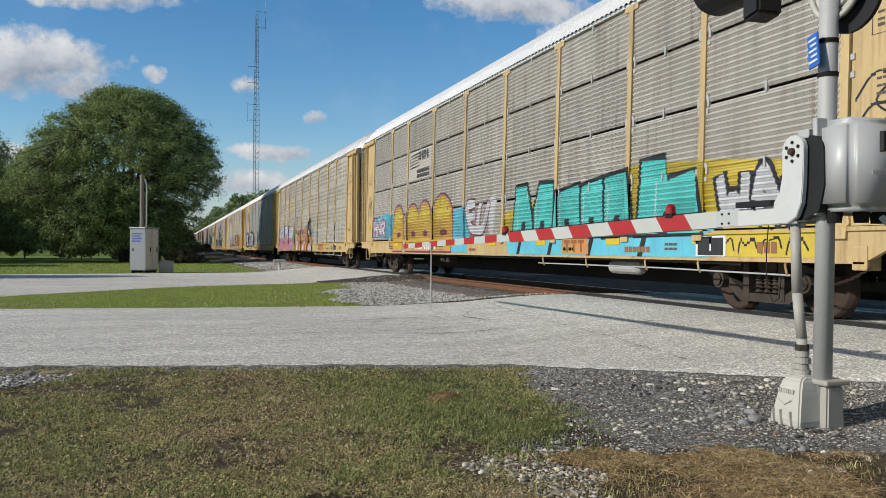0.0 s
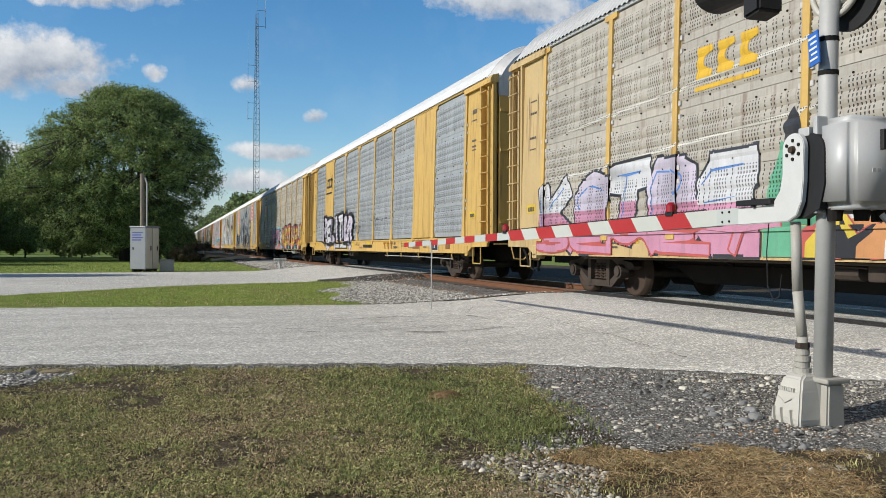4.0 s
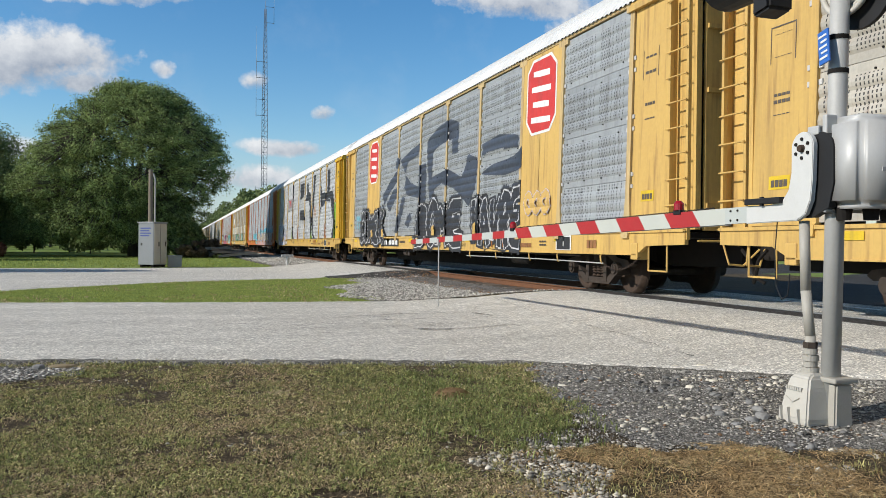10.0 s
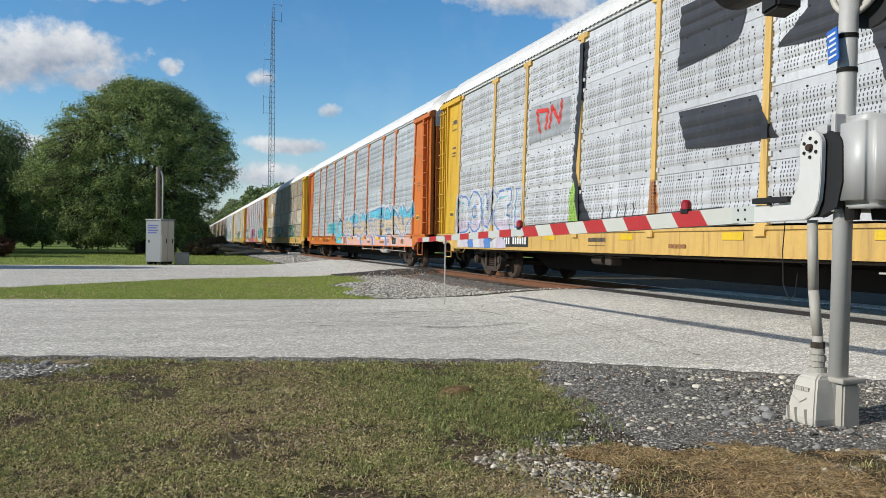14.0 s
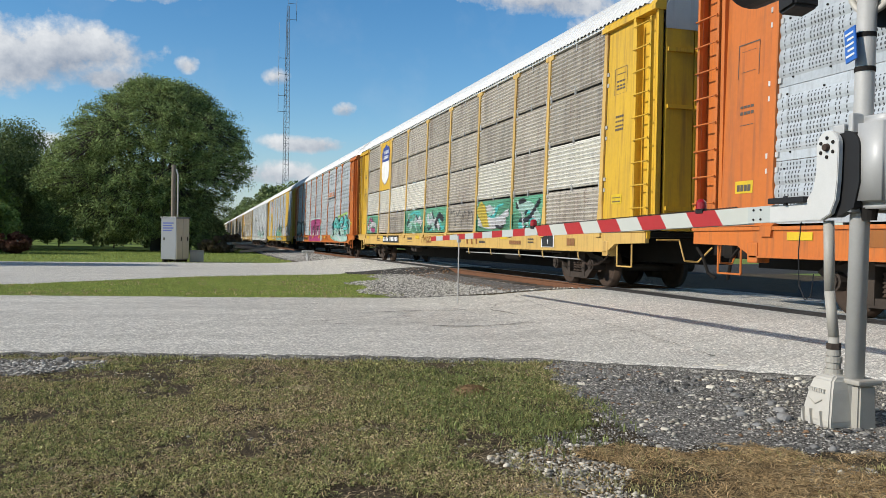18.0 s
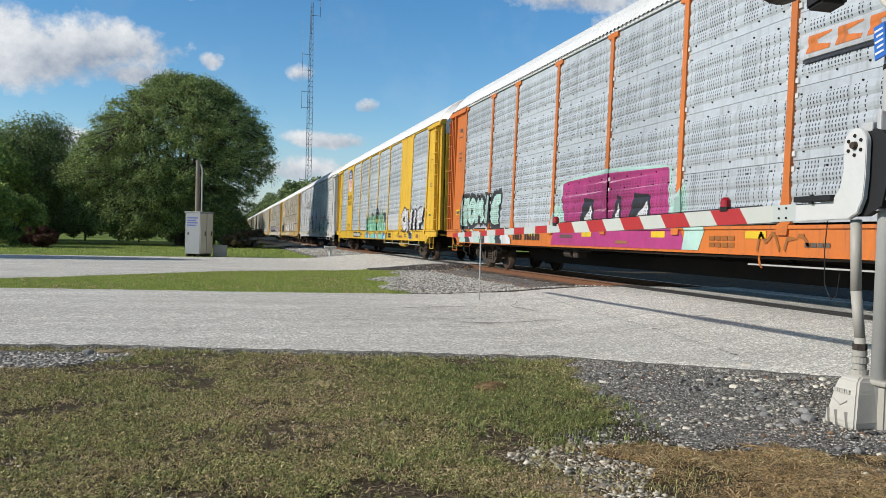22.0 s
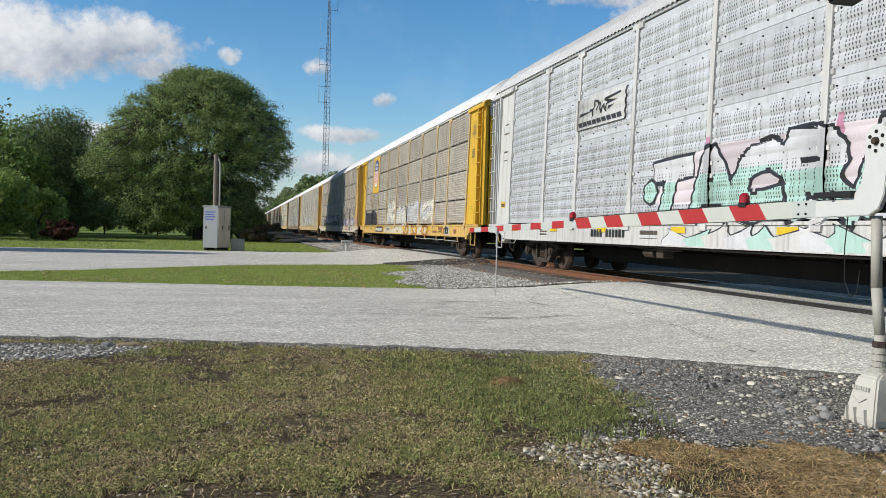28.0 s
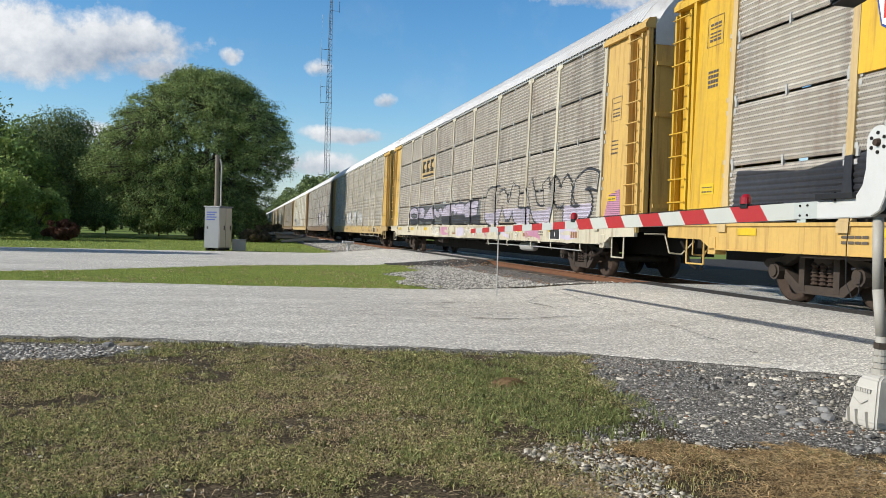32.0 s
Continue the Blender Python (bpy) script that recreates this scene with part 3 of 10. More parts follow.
def build_track():
    y0, y1 = -60.0, 700.0
    bed = bmesh.new()
    prof = ((-3.6, -0.34), (-2.3, -0.2), (-1.35, -0.17), (1.35, -0.17), (2.3, -0.2), (3.8, -0.5))
    ys = [y0, -4, 2.2, 15.4, 16.5, 27.0, 43.0, 60, 120, 300, y1]
    grid = [[bed.verts.new((TRACK_X + px, y, pz)) for px, pz in prof] for y in ys]
    for a, b in zip(grid, grid[1:]):
        for k in range(len(prof) - 1):
            bed.faces.new((a[k], a[k + 1], b[k + 1], b[k]))
    bmesh.ops.recalc_face_normals(bed, faces=bed.faces[:])
    ob = part("ballast_bed", bed, M["ballast_bed"])
    tagged(ob, "grey crushed stone bed under the track", "ballast", "", "structure")
    track = root("railway_track", (TRACK_X, 0, 0), "rusty steel rails on timber sleepers", "railway track", "", "structure")
    for side in (-1, 1):
        bm = bmesh.new()
        web = ((-0.07, -0.17), (0.07, -0.17), (0.07, -0.155), (0.012, -0.135), (0.01, -0.045), (0.036, -0.035), (0.036, -0.005), (-0.036, -0.005), (-0.036, -0.035), (-0.01, -0.045), (-0.012, -0.135), (-0.07, -0.155))
        plate(bm, [(px + side * 0.753, pz) for px, pz in web], "y", y0, y1)
        rail = part("rail", bm, M["rail_rust"], track)
        bm = bmesh.new()
        box(bm, side * 0.753 - 0.03, side * 0.753 + 0.03, y0, y1, -0.005, 0.0)
        part("rail_head", bm, M["rail_head"], rail, "bright worn running surface")
    bm = bmesh.new()
    box(bm, -1.3, 1.3, -0.11, 0.11, -0.33, -0.15, 0.012)
    tie = mesh_of(bm, "sleeper")
    for k in range(260):
        y = 15.9 + 0.5 * k
        if 27.5 < y < 42.0:
            continue
        part("sleeper", tie, M["tie_wood"], track, at=(0, y, 0))
    # timber and rubber filler between the rails at the crossings
    for a, b in ((2.4, 15.35), (28.0, 42.0)):
        bm = bmesh.new()
        for x0, x1 in ((-0.67, -0.02), (0.02, 0.67), (0.83, 1.4), (-1.32, -0.83)):
            box(bm, x0, x1, a, b, -0.16, 0.003 if x1 < -0.8 else -0.012, 0.01)
        tagged(part("crossing_panel", bm, M["asphalt_dark"], None, at=(TRACK_X, 0, 0)), "dark filler planks between the rails", "crossing", "", "structure")


# ---- loose stone and grass ----
def scatter(rng, count, inside, x0, x1, y0, y1):
    out = np.zeros((0, 2))
    while len(out) < count:
        p = np.stack([rng.uniform(x0, x1, count * 2), rng.uniform(y0, y1, count * 2)], -1)
        out = np.concatenate([out, p[inside(p[:, 0], p[:, 1])]])
    return out[:count]


ICO = None


def stones(name, places, sizes, z_of, material, label, rng, category="gravel"):
    global ICO
    if ICO is None:
        bm = bmesh.new()
        bmesh.ops.create_icosphere(bm, subdivisions=1, radius=1.0)
        ICO = (np.array([v.co[:] for v in bm.verts]), np.array([[v.index for v in f.verts] for f in bm.faces]))
        bm.free()
    base, faces = ICO
    if sizes.max() < 0.009 or category == "ballast":
        base = np.array([(1, 0, 0), (-1, 0, 0), (0, 1, 0), (0, -1, 0), (0, 0, 1), (0, 0, -1)], float)
        faces = np.array([(0, 2, 4), (2, 1, 4), (1, 3, 4), (3, 0, 4), (2, 0, 5), (1, 2, 5), (3, 1, 5), (0, 3, 5)])
    n, k = len(places), len(base)
    a = rng.uniform(0, 2 * np.pi, n)
    jitter = base[None] * rng.uniform(0.35, 1.35, (n, k, 1))
    jitter = jitter * np.stack([rng.uniform(0.8, 1.5, n), rng.uniform(0.6, 1.1, n), rng.uniform(0.35, 0.75, n)], -1)[:, None, :]
    c, s = np.cos(a)[:, None], np.sin(a)[:, None]
    x = jitter[..., 0] * c - jitter[..., 1] * s
    y = jitter[..., 0] * s + jitter[..., 1] * c
    r = sizes[:, None]
    z = z_of(places[:, 0], places[:, 1])[:, None] + jitter[..., 2] * r + 0.12 * r
    verts = np.stack([places[:, :1] + x * r, places[:, 1:] + y * r, z], -1).reshape(-1, 3)
    fs = (faces[None] + (np.arange(n) * k)[:, None, None]).reshape(-1, 3)
    ob = new(name, raw_mesh(name, verts, fs))
    ob.data.materials.append(material)
    return tagged(ob, label, category, "", "stuff")


def blades(name, places, heights, z_of, material, label, rng, width=0.006, lean=0.6, per=3):
    """Tufts of bent grass blades, two triangles each."""
    n = len(places)
    p = np.repeat(places, per, 0) + rng.normal(0, 0.018, (n * per, 2))
    h = np.repeat(heights, per) * rng.uniform(0.5, 1.15, n * per)
    m = n * per
    a = rng.uniform(0, 2 * np.pi, m)
    out = np.stack([np.cos(a), np.sin(a)], -1)
    side = np.stack([-out[:, 1], out[:, 0]], -1)
    z0 = z_of(p[:, 0], p[:, 1])
    bend = rng.uniform(0.15, 1.0, m) * lean * h
    w = width * rng.uniform(0.6, 1.4, m)
    def pt(off, sd, z):
        return np.concatenate([p + out * off[:, None] + side * sd[:, None], (z0 + z)[:, None]], 1)
    zero = np.zeros(m)
    v = np.stack([pt(zero, -w / 2, zero - 0.01), pt(zero, w / 2, zero - 0.01), pt(bend * 0.4, w * 0.4, h * 0.6), pt(bend, zero, h), pt(bend * 0.4, -w * 0.4, h * 0.6)], 1).reshape(-1, 3)
    b = np.arange(m)[:, None] * 5
    f = np.concatenate([b + [0, 1, 2], b + [0, 2, 4], b + [4, 2, 3]], 0)
    ob = new(name, raw_mesh(name, v, f))
    ob.data.materials.append(material)
    return tagged(ob, label, "grass", "", "stuff")


def clippings(name, places, length, material, label, rng):
    """Thin dry stalks lying criss-cross on the ground."""
    n = len(places)
    a = rng.uniform(0, 2 * np.pi, n)
    ahead, side = np.stack([np.cos(a), np.sin(a)], -1), np.stack([-np.sin(a), np.cos(a)], -1)
    h, w = length * rng.uniform(0.4, 1.5, (n, 1)), rng.uniform(0.0011, 0.0026, (n, 1))
    z = ground_z(places[:, 0], places[:, 1])[:, None]
    lo, hi = z + rng.uniform(0.002, 0.012, (n, 1)), z + rng.uniform(0.003, 0.022, (n, 1))
    sway = side * rng.uniform(-0.2, 0.2, (n, 1)) * h
    v = np.stack([np.hstack([places - ahead * h - side * w, lo]), np.hstack([places - ahead * h + side * w, lo]), np.hstack([places + sway + side * w, hi + 0.004]), np.hstack([places + sway - side * w, hi + 0.004]),
                  np.hstack([places + ahead * h + side * w, hi]), np.hstack([places + ahead * h - side * w, hi])], 1).reshape(-1, 3)
    b = np.arange(n)[:, None] * 6
    ob = new(name, raw_mesh(name, v, np.concatenate([b + [0, 1, 2, 3], b + [3, 2, 4, 5]], 0)))
    ob.data.materials.append(material)
    return tagged(ob, label, "grass", "", "stuff")


def patchy(x, y, scale, seed):
    return np.array([noise.noise((a * scale, b * scale, seed)) for a, b in zip(x, y)])


def flecks(name, places, length, rise, material, label, rng, slim=0.29):
    """Small matted leaves, each a narrow diamond that leans its own way."""
    n = len(places)
    a, e = rng.uniform(0, 2 * np.pi, n), rng.uniform(-0.25, 1.0, n)
    ahead = np.stack([np.cos(a) * np.cos(e), np.sin(a) * np.cos(e), np.sin(e)], -1)
    flat = np.stack([-np.sin(a), np.cos(a), np.zeros(n)], -1)
    over = np.cross(ahead, flat)
    roll = rng.normal(0, 0.5, n)[:, None]
    side = flat * np.cos(roll) + over * np.sin(roll)
    h = (length * rng.uniform(0.6, 1.5, n))[:, None]
    w = h * slim * rng.uniform(0.7, 1.3, (n, 1))
    p = np.concatenate([places, (ground_z(places[:, 0], places[:, 1]) + rise * rng.uniform(0.0, 1.0, n) ** 1.4 + 0.004)[:, None]], 1)
    v = np.stack([p - ahead * h, p + side * w, p + ahead * h, p - side * w], 1).reshape(-1, 3)
    ob = new(name, raw_mesh(name, v, np.arange(n * 4).reshape(-1, 4)))
    ob.data.materials.append(material)
    return tagged(ob, label, "grass", "", "stuff")


def ahead_of_gate(x, y):
    """Distance across the verge, square to the road's rim near the gate."""
    return 0.314 * np.asarray(x) + 0.949 * np.asarray(y)


GRAVEL_RIM = ((3.3, 1.5), (3.7, 1.45), (4.0, 1.55), (4.31, 1.87), (4.6, 2.3), (4.92, 2.5), (6.0, 2.72), (6.85, 3.0), (7.3, 3.3))


def gravel_rim(y):
    return np.interp(y, [p[0] for p in GRAVEL_RIM], [p[1] for p in GRAVEL_RIM])


def in_gravel(x, y):
    wave = 0.14 * np.sin(7 * x + 3 * y) * np.sin(5 * y - 2 * x) + 0.05 * np.sin(23 * x) * np.sin(19 * y)
    return (x > gravel_rim(y) + wave) & (ahead_of_gate(x, y) > 4.62 + wave) & (y < along(NEAR_EDGE, x) + 0.1) & (x < 6.3)


def build_verge():
    rng = np.random.RandomState(5)
    on_verge = lambda x, y: (y < along(NEAR_EDGE, x) - 0.02) & (x < 0.30 + 0.95 * y) & (x > -0.62 * y - 0.2)
    dry = lambda x, y: on_verge(x, y) & ~in_gravel(x, y) & (ahead_of_gate(x, y) < 4.8) & (x > gravel_rim(y) + 0.1)
    stony = lambda x, y: on_verge(x, y) & (ahead_of_gate(x, y) < 4.7) & (abs(x - gravel_rim(y) - 0.24 - 0.12 * np.sin(9 * y)) < 0.26)
    straw = lambda x, y: dry(x, y) & ~stony(x, y)
    patch = lambda x, y: (x < -0.85 + 0.1 * np.sin(9 * y)) & (y > 7.05 + 0.5 * np.maximum(0, x + 1.6) + 0.08 * np.sin(11 * x)) & (y < along(NEAR_EDGE, x) - 0.35)
    grassy = lambda x, y: on_verge(x, y) & ~in_gravel(x, y) & ~dry(x, y) & ~patch(x, y)
    # dark tarry stone bed by the gate
    xs = np.linspace(2.5, 6.2, 40)
    lo = [(x, (4.58 - 0.314 * x) / 0.949) for x in xs]
    hi = [(x, float(min(along(NEAR_EDGE, x) + 0.12, np.interp(x, [p[1] for p in GRAVEL_RIM[5:]], [p[0] for p in GRAVEL_RIM[5:]])))) for x in xs]
    hi = [(a, max(b, c + 0.02)) for (a, b), (_, c) in zip(hi, lo)]
    sheet("gravel_bed", xs, lo, hi, 0.012, M["tar_gravel"], 20, 0.06, "dark packed gravel beside the gate", category="gravel")
    xs = np.linspace(-3.4, -0.75, 16)
    sheet("gravel_bed", xs, [(x, 7.0 + 0.5 * max(0, x + 1.6)) for x in xs], [(x, float(along(NEAR_EDGE, x)) - 0.1) for x in xs], 0.012, M["tar_gravel"], 10, 0.06, "small patch of dark gravel by the road", category="gravel")
    for name, count, r0, r1, mat, lab in (("loose_stones", 26000, 0.0025, 0.008, "stone_dark", "dark fine gravel"), ("loose_stones", 9000, 0.003, 0.008, "stone_grey", "fine grey grit"), ("loose_stones", 3500, 0.005, 0.0115, "stone_grey", "small grey stones"), ("loose_stones", 3400, 0.005, 0.015, "stone", "pale loose stones on dark gravel"),
                                          ("loose_stones", 750, 0.012, 0.034, "stone", "larger pale stones"), ("loose_stones", 700, 0.012, 0.035, "stone_dark", "dark clods and broken asphalt"), ("loose_stones", 700, 0.007, 0.02, "stone_rust", "brown stones")):
        pts = scatter(rng, count, in_gravel, 1.2, 6.4, 2.6, 7.6)
        if r1 > 0.012:
            # the coarse ones lie in drifts, more of them towards the road and round the mast
            drift = patchy(pts[:, 0], pts[:, 1], 1.3, 50.0 + r1 * 900) + 0.6 * patchy(pts[:, 0], pts[:, 1], 3.9, 71.0) + 0.16 * (ahead_of_gate(pts[:, 0], pts[:, 1]) - 6.0) + 0.3 * np.exp(-((pts[:, 0] - 3.7) ** 2 + (pts[:, 1] - 4.5) ** 2) / 0.5)
            pts = pts[drift > (0.1 if mat == "stone" else 0.12)]
            count = len(pts)
        stones(name, pts, r0 + (r1 - r0) * rng.uniform(0, 1, count) ** 1.6, lambda x, y: ground_z(x, y) + 0.012, M[mat], lab, rng)
    # pale stones between the green grass and the dry grass
    pts = scatter(rng, 1500, stony, 1.2, 4.2, 2.2, 4.8)
    stones("loose_stones", pts, 0.006 + 0.018 * rng.uniform(0, 1, len(pts)) ** 1.8, ground_z, M["stone"], "pale stones beside the dry grass", rng)
    pts = scatter(rng, 3500, stony, 1.2, 4.2, 2.2, 4.8)
    stones("loose_stones", pts, rng.uniform(0.003, 0.008, len(pts)), ground_z, M["stone_grey"], "fine grey grit beside the dry grass", rng)
    pts = scatter(rng, 2600, lambda x, y: straw(x, y), 1.2, 4.6, 2.2, 4.8)
    lumps = patchy(pts[:, 0], pts[:, 1], 2.2, 83.0) + 0.4 * patchy(pts[:, 0], pts[:, 1], 6.0, 84.0) + 0.25 * (pts[:, 0] - 3.1)
    pts = pts[lumps > 0.12]
    stones("loose_stones", pts, rng.uniform(0.006, 0.024, len(pts)), ground_z, M["stone"], "pale stones among dry grass", rng)
    pts = scatter(rng, 2200, lambda x, y: patch(x, y) & on_verge(x, y), -3.4, -0.75, 6.9, 9.0)
    stones("loose_stones", pts, rng.uniform(0.006, 0.022, len(pts)), lambda x, y: ground_z(x, y) + 0.012, M["stone_grey"], "grey stones by the road edge", rng)
    pts = scatter(rng, 2000, grassy, -4, 5, 2.2, 8.3)
    pts = pts[patchy(pts[:, 0], pts[:, 1], 1.6, 31.0) + 0.5 * patchy(pts[:, 0], pts[:, 1], 6.0, 37.0) > 0.14]
    stones("loose_stones", pts, rng.uniform(0.004, 0.014, len(pts)), ground_z, M["stone"], "scattered pebbles in the grass", rng)
    # matted low grass in three tones, in drifts, thicker and greener in one damp spot
    lush = lambda x, y: np.exp(-(((x - 2.0) / 0.75) ** 2 + ((y - 5.4) / 1.5) ** 2)) + 0.7 * np.exp(-(((x + 0.9) / 0.5) ** 2 + ((y - 3.5) / 0.5) ** 2))
    count = 600000
    yy = 2.0 * (9.0 / 2.0) ** rng.uniform(0, 1, count)
    pts = np.stack([rng.uniform(-0.62, 0.98, count) * yy, yy], -1)
    pts = pts[grassy(pts[:, 0], pts[:, 1])]
    tone = patchy(pts[:, 0], pts[:, 1], 0.8, 1.0) + 0.6 * patchy(pts[:, 0], pts[:, 1], 2.6, 3.0) + 0.5 * patchy(pts[:, 0], pts[:, 1], 9.0, 5.0)
    bare = patchy(pts[:, 0], pts[:, 1], 1.6, 31.0) + 0.5 * patchy(pts[:, 0], pts[:, 1], 6.0, 37.0) + 0.5 * patchy(pts[:, 0], pts[:, 1], 17.0, 39.0)
    wet = lush(pts[:, 0], pts[:, 1])
    keep = bare - 0.4 * wet < 0.22 + rng.normal(0, 0.10, len(pts))
    pts, tone, wet = pts[keep], tone[keep], wet[keep]
    tone = tone + 0.45 * wet + rng.normal(0, 0.33, len(pts))
    for key, pick, lab in (("blade_green", tone > 0.36, "matted green grass"), ("blade_straw", tone < -0.28, "matted straw-coloured grass"), ("blade_olive", abs(tone - 0.04) <= 0.32, "matted olive grass")):
        q = pts[pick]
        flecks("verge_grass", q, 0.0052 + 0.0008 * q[:, 1], 0.022 + 0.03 * wet[pick], M[key], lab, rng)
    for key, count, h, seed, cut, lab, each in (("blade_olive", 11000, 0.020, 1.0, -0.35, "short olive grass in tufts", 6), ("blade_green", 9000, 0.024, 5.0, 0.0, "short green grass in tufts", 6), ("blade_straw", 8000, 0.018, 9.0, -0.05, "dry straw-coloured grass in tufts", 5)):
        pts = scatter(rng, count, grassy, -5.2, 5, 2.0, 8.9)
        drift = patchy(pts[:, 0], pts[:, 1], 0.8, seed) + 0.6 * patchy(pts[:, 0], pts[:, 1], 2.6, seed + 2) + 0.5 * patchy(pts[:, 0], pts[:, 1], 11.0, seed + 4)
        wet = lush(pts[:, 0], pts[:, 1])
        drift = drift + (0.5 * wet if key == "blade_green" else -0.3 * wet)
        bare = patchy(pts[:, 0], pts[:, 1], 1.6, 31.0) + 0.5 * patchy(pts[:, 0], pts[:, 1], 6.0, 37.0) + 0.5 * patchy(pts[:, 0], pts[:, 1], 15.0, 39.0)
        keep = (drift > cut) & (bare - 0.35 * wet < 0.2)
        pts, wet, drift = pts[keep], wet[keep], drift[keep]
        blades("verge_grass", pts, h * (1 + 0.5 * wet) * (0.7 + 0.7 * np.clip(drift - cut, 0, 1)) * rng.uniform(0.3, 1.6, len(pts)), ground_z, M[key], lab, rng, 0.0046, 2.0, each)
    pts = scatter(rng, 15000, straw, 1.2, 5, 2.0, 4.8)
    thick = patchy(pts[:, 0], pts[:, 1], 1.3, 91.0) + 0.5 * patchy(pts[:, 0], pts[:, 1], 5.0, 92.0) - 0.2 * (pts[:, 0] - 2.9)
    pts = pts[thick > -0.15 + rng.normal(0, 0.15, len(pts))]
    clippings("dry_grass", pts[::2], 0.05, M["clipping"], "dry orange-brown mown grass lying flat", rng)
    clippings("dry_grass", pts[1::2], 0.035, M["straw_dark"], "older brown mown grass lying flat", rng)
    pts = scatter(rng, 12000, dry, 1.2, 5, 2.0, 4.8)
    pts = pts[patchy(pts[:, 0], pts[:, 1], 1.8, 94.0) + 0.5 * patchy(pts[:, 0], pts[:, 1], 6.0, 97.0) > -0.15]
    flecks("dry_grass", pts, np.full(len(pts), 0.010), np.full(len(pts), 0.015), M["straw_dark"], "crumbled dry grass", rng, 0.2)
    pts = scatter(rng, 12000, grassy, -4.5, 5, 2.0, 8.6)
    thick = patchy(pts[:, 0], pts[:, 1], 1.0, 95.0) + 0.5 * patchy(pts[:, 0], pts[:, 1], 4.0, 96.0)
    clippings("dry_grass", pts[thick > 0.05], 0.024, M["blade_straw"], "pale dry clippings in the grass", rng)
    pts = scatter(rng, 1500, dry, 1.2, 5, 2.0, 4.7)
    pts = pts[patchy(pts[:, 0], pts[:, 1], 2.0, 98.0) > 0.0]
    blades("dry_grass", pts, 0.03 * rng.uniform(0.5, 1.4, len(pts)), ground_z, M["blade_olive"], "short grass among dry clippings", rng, 0.005, 1.3)
    # a few coarse weeds, an ant mound and bare clods
    pts = scatter(rng, 240, lambda x, y: lush(x, y) > 0.35, 0.8, 3.2, 3.6, 7.4)
    blades("weeds", pts, 0.05 * rng.uniform(0.6, 1.5, len(pts)), ground_z, M["blade_green"], "coarse green weeds in the verge", rng, 0.007, 0.9, 7)
    for x, y, r in ((0.78, 6.35, 0.07), (-0.75, 7.9, 0.12)):
        pts = scatter(rng, 60, lambda a, c: (a - x) ** 2 + (c - y) ** 2 < (1.6 * r) ** 2, x - 0.4, x + 0.4, y - 0.4, y + 0.4)
        stones("bare_clods", pts, rng.uniform(0.012, 0.035, len(pts)), ground_z, M["leaf_dirt"], "bare clods of brown earth", rng, "earth")
    build_mound(1.96, 5.82, rng)
    rim = lambda x, y: (abs(y - along(NEAR_EDGE, x) + 0.05) < 0.1)
    pts = scatter(rng, 1500, rim, -4, 3.2, 6.8, 9.2)
    blades("edge_grass", pts, 0.032 * rng.uniform(0.4, 1.6, len(pts)), ground_z, M["blade_olive"], "ragged grass along the road edge", rng, 0.006, 0.9)
    # the same verge goes on behind and beside the tripod
    rest = lambda x, y: (y < along(NEAR_EDGE, x) - 0.1) & ~on_verge(x, y) & ~in_gravel(x, y)
    for key, count, lab in (("blade_olive", 4000, "short olive grass in tufts"), ("blade_green", 3000, "short green grass in tufts"), ("blade_straw", 2000, "dry straw-coloured grass in tufts")):
        pts = scatter(rng, count, rest, -8.0, 7.0, -6.0, 9.0)
        pts = pts[patchy(pts[:, 0], pts[:, 1], 0.9, 61.0 + count / 1000) > -0.2]
        blades("verge_grass", pts, 0.026 * rng.uniform(0.4, 1.5, len(pts)), ground_z, M[key], lab, rng, 0.012, 1.6, 4)
    # far lawns
    isle = lambda x, y: (y > along(FAR_EDGE, x) + 0.05) & (y < along(ROAD2_NEAR, x) - 0.05) & (x < ballast_rim(y) + 0.25 * np.sin(y * 2) + 0.1) & (x > -6)
    pts = scatter(rng, 30000, isle, -6, 6.2, 15.8, 27)
    blades("island_grass", pts, 0.03 * rng.uniform(0.4, 1.4, len(pts)), ground_z, M["blade_lawn"], "bright green grass between the roads", rng, 0.012, 1.2, 2)
    pts = scatter(rng, 3000, isle, -6, 6.2, 15.8, 27)
    pts = pts[patchy(pts[:, 0], pts[:, 1], 0.6, 44.0) + 0.5 * patchy(pts[:, 0], pts[:, 1], 2.4, 45.0) > 0.12]
    blades("island_grass", pts, 0.04 * rng.uniform(0.4, 1.3, len(pts)), ground_z, M["blade_straw"], "dry patches in the green grass", rng, 0.014, 1.2, 4)
    lawn = lambda x, y: (y > along(ROAD2_FAR, x) + 0.1) & (x < 4.3)
    pts = scatter(rng, 16000, lawn, -26, 4.3, 37, 72)
    blades("lawn_grass", pts, 0.07 * rng.uniform(0.5, 1.3, len(pts)), ground_z, M["blade_lawn"], "mown green lawn", rng, 0.03, 0.8, 2)


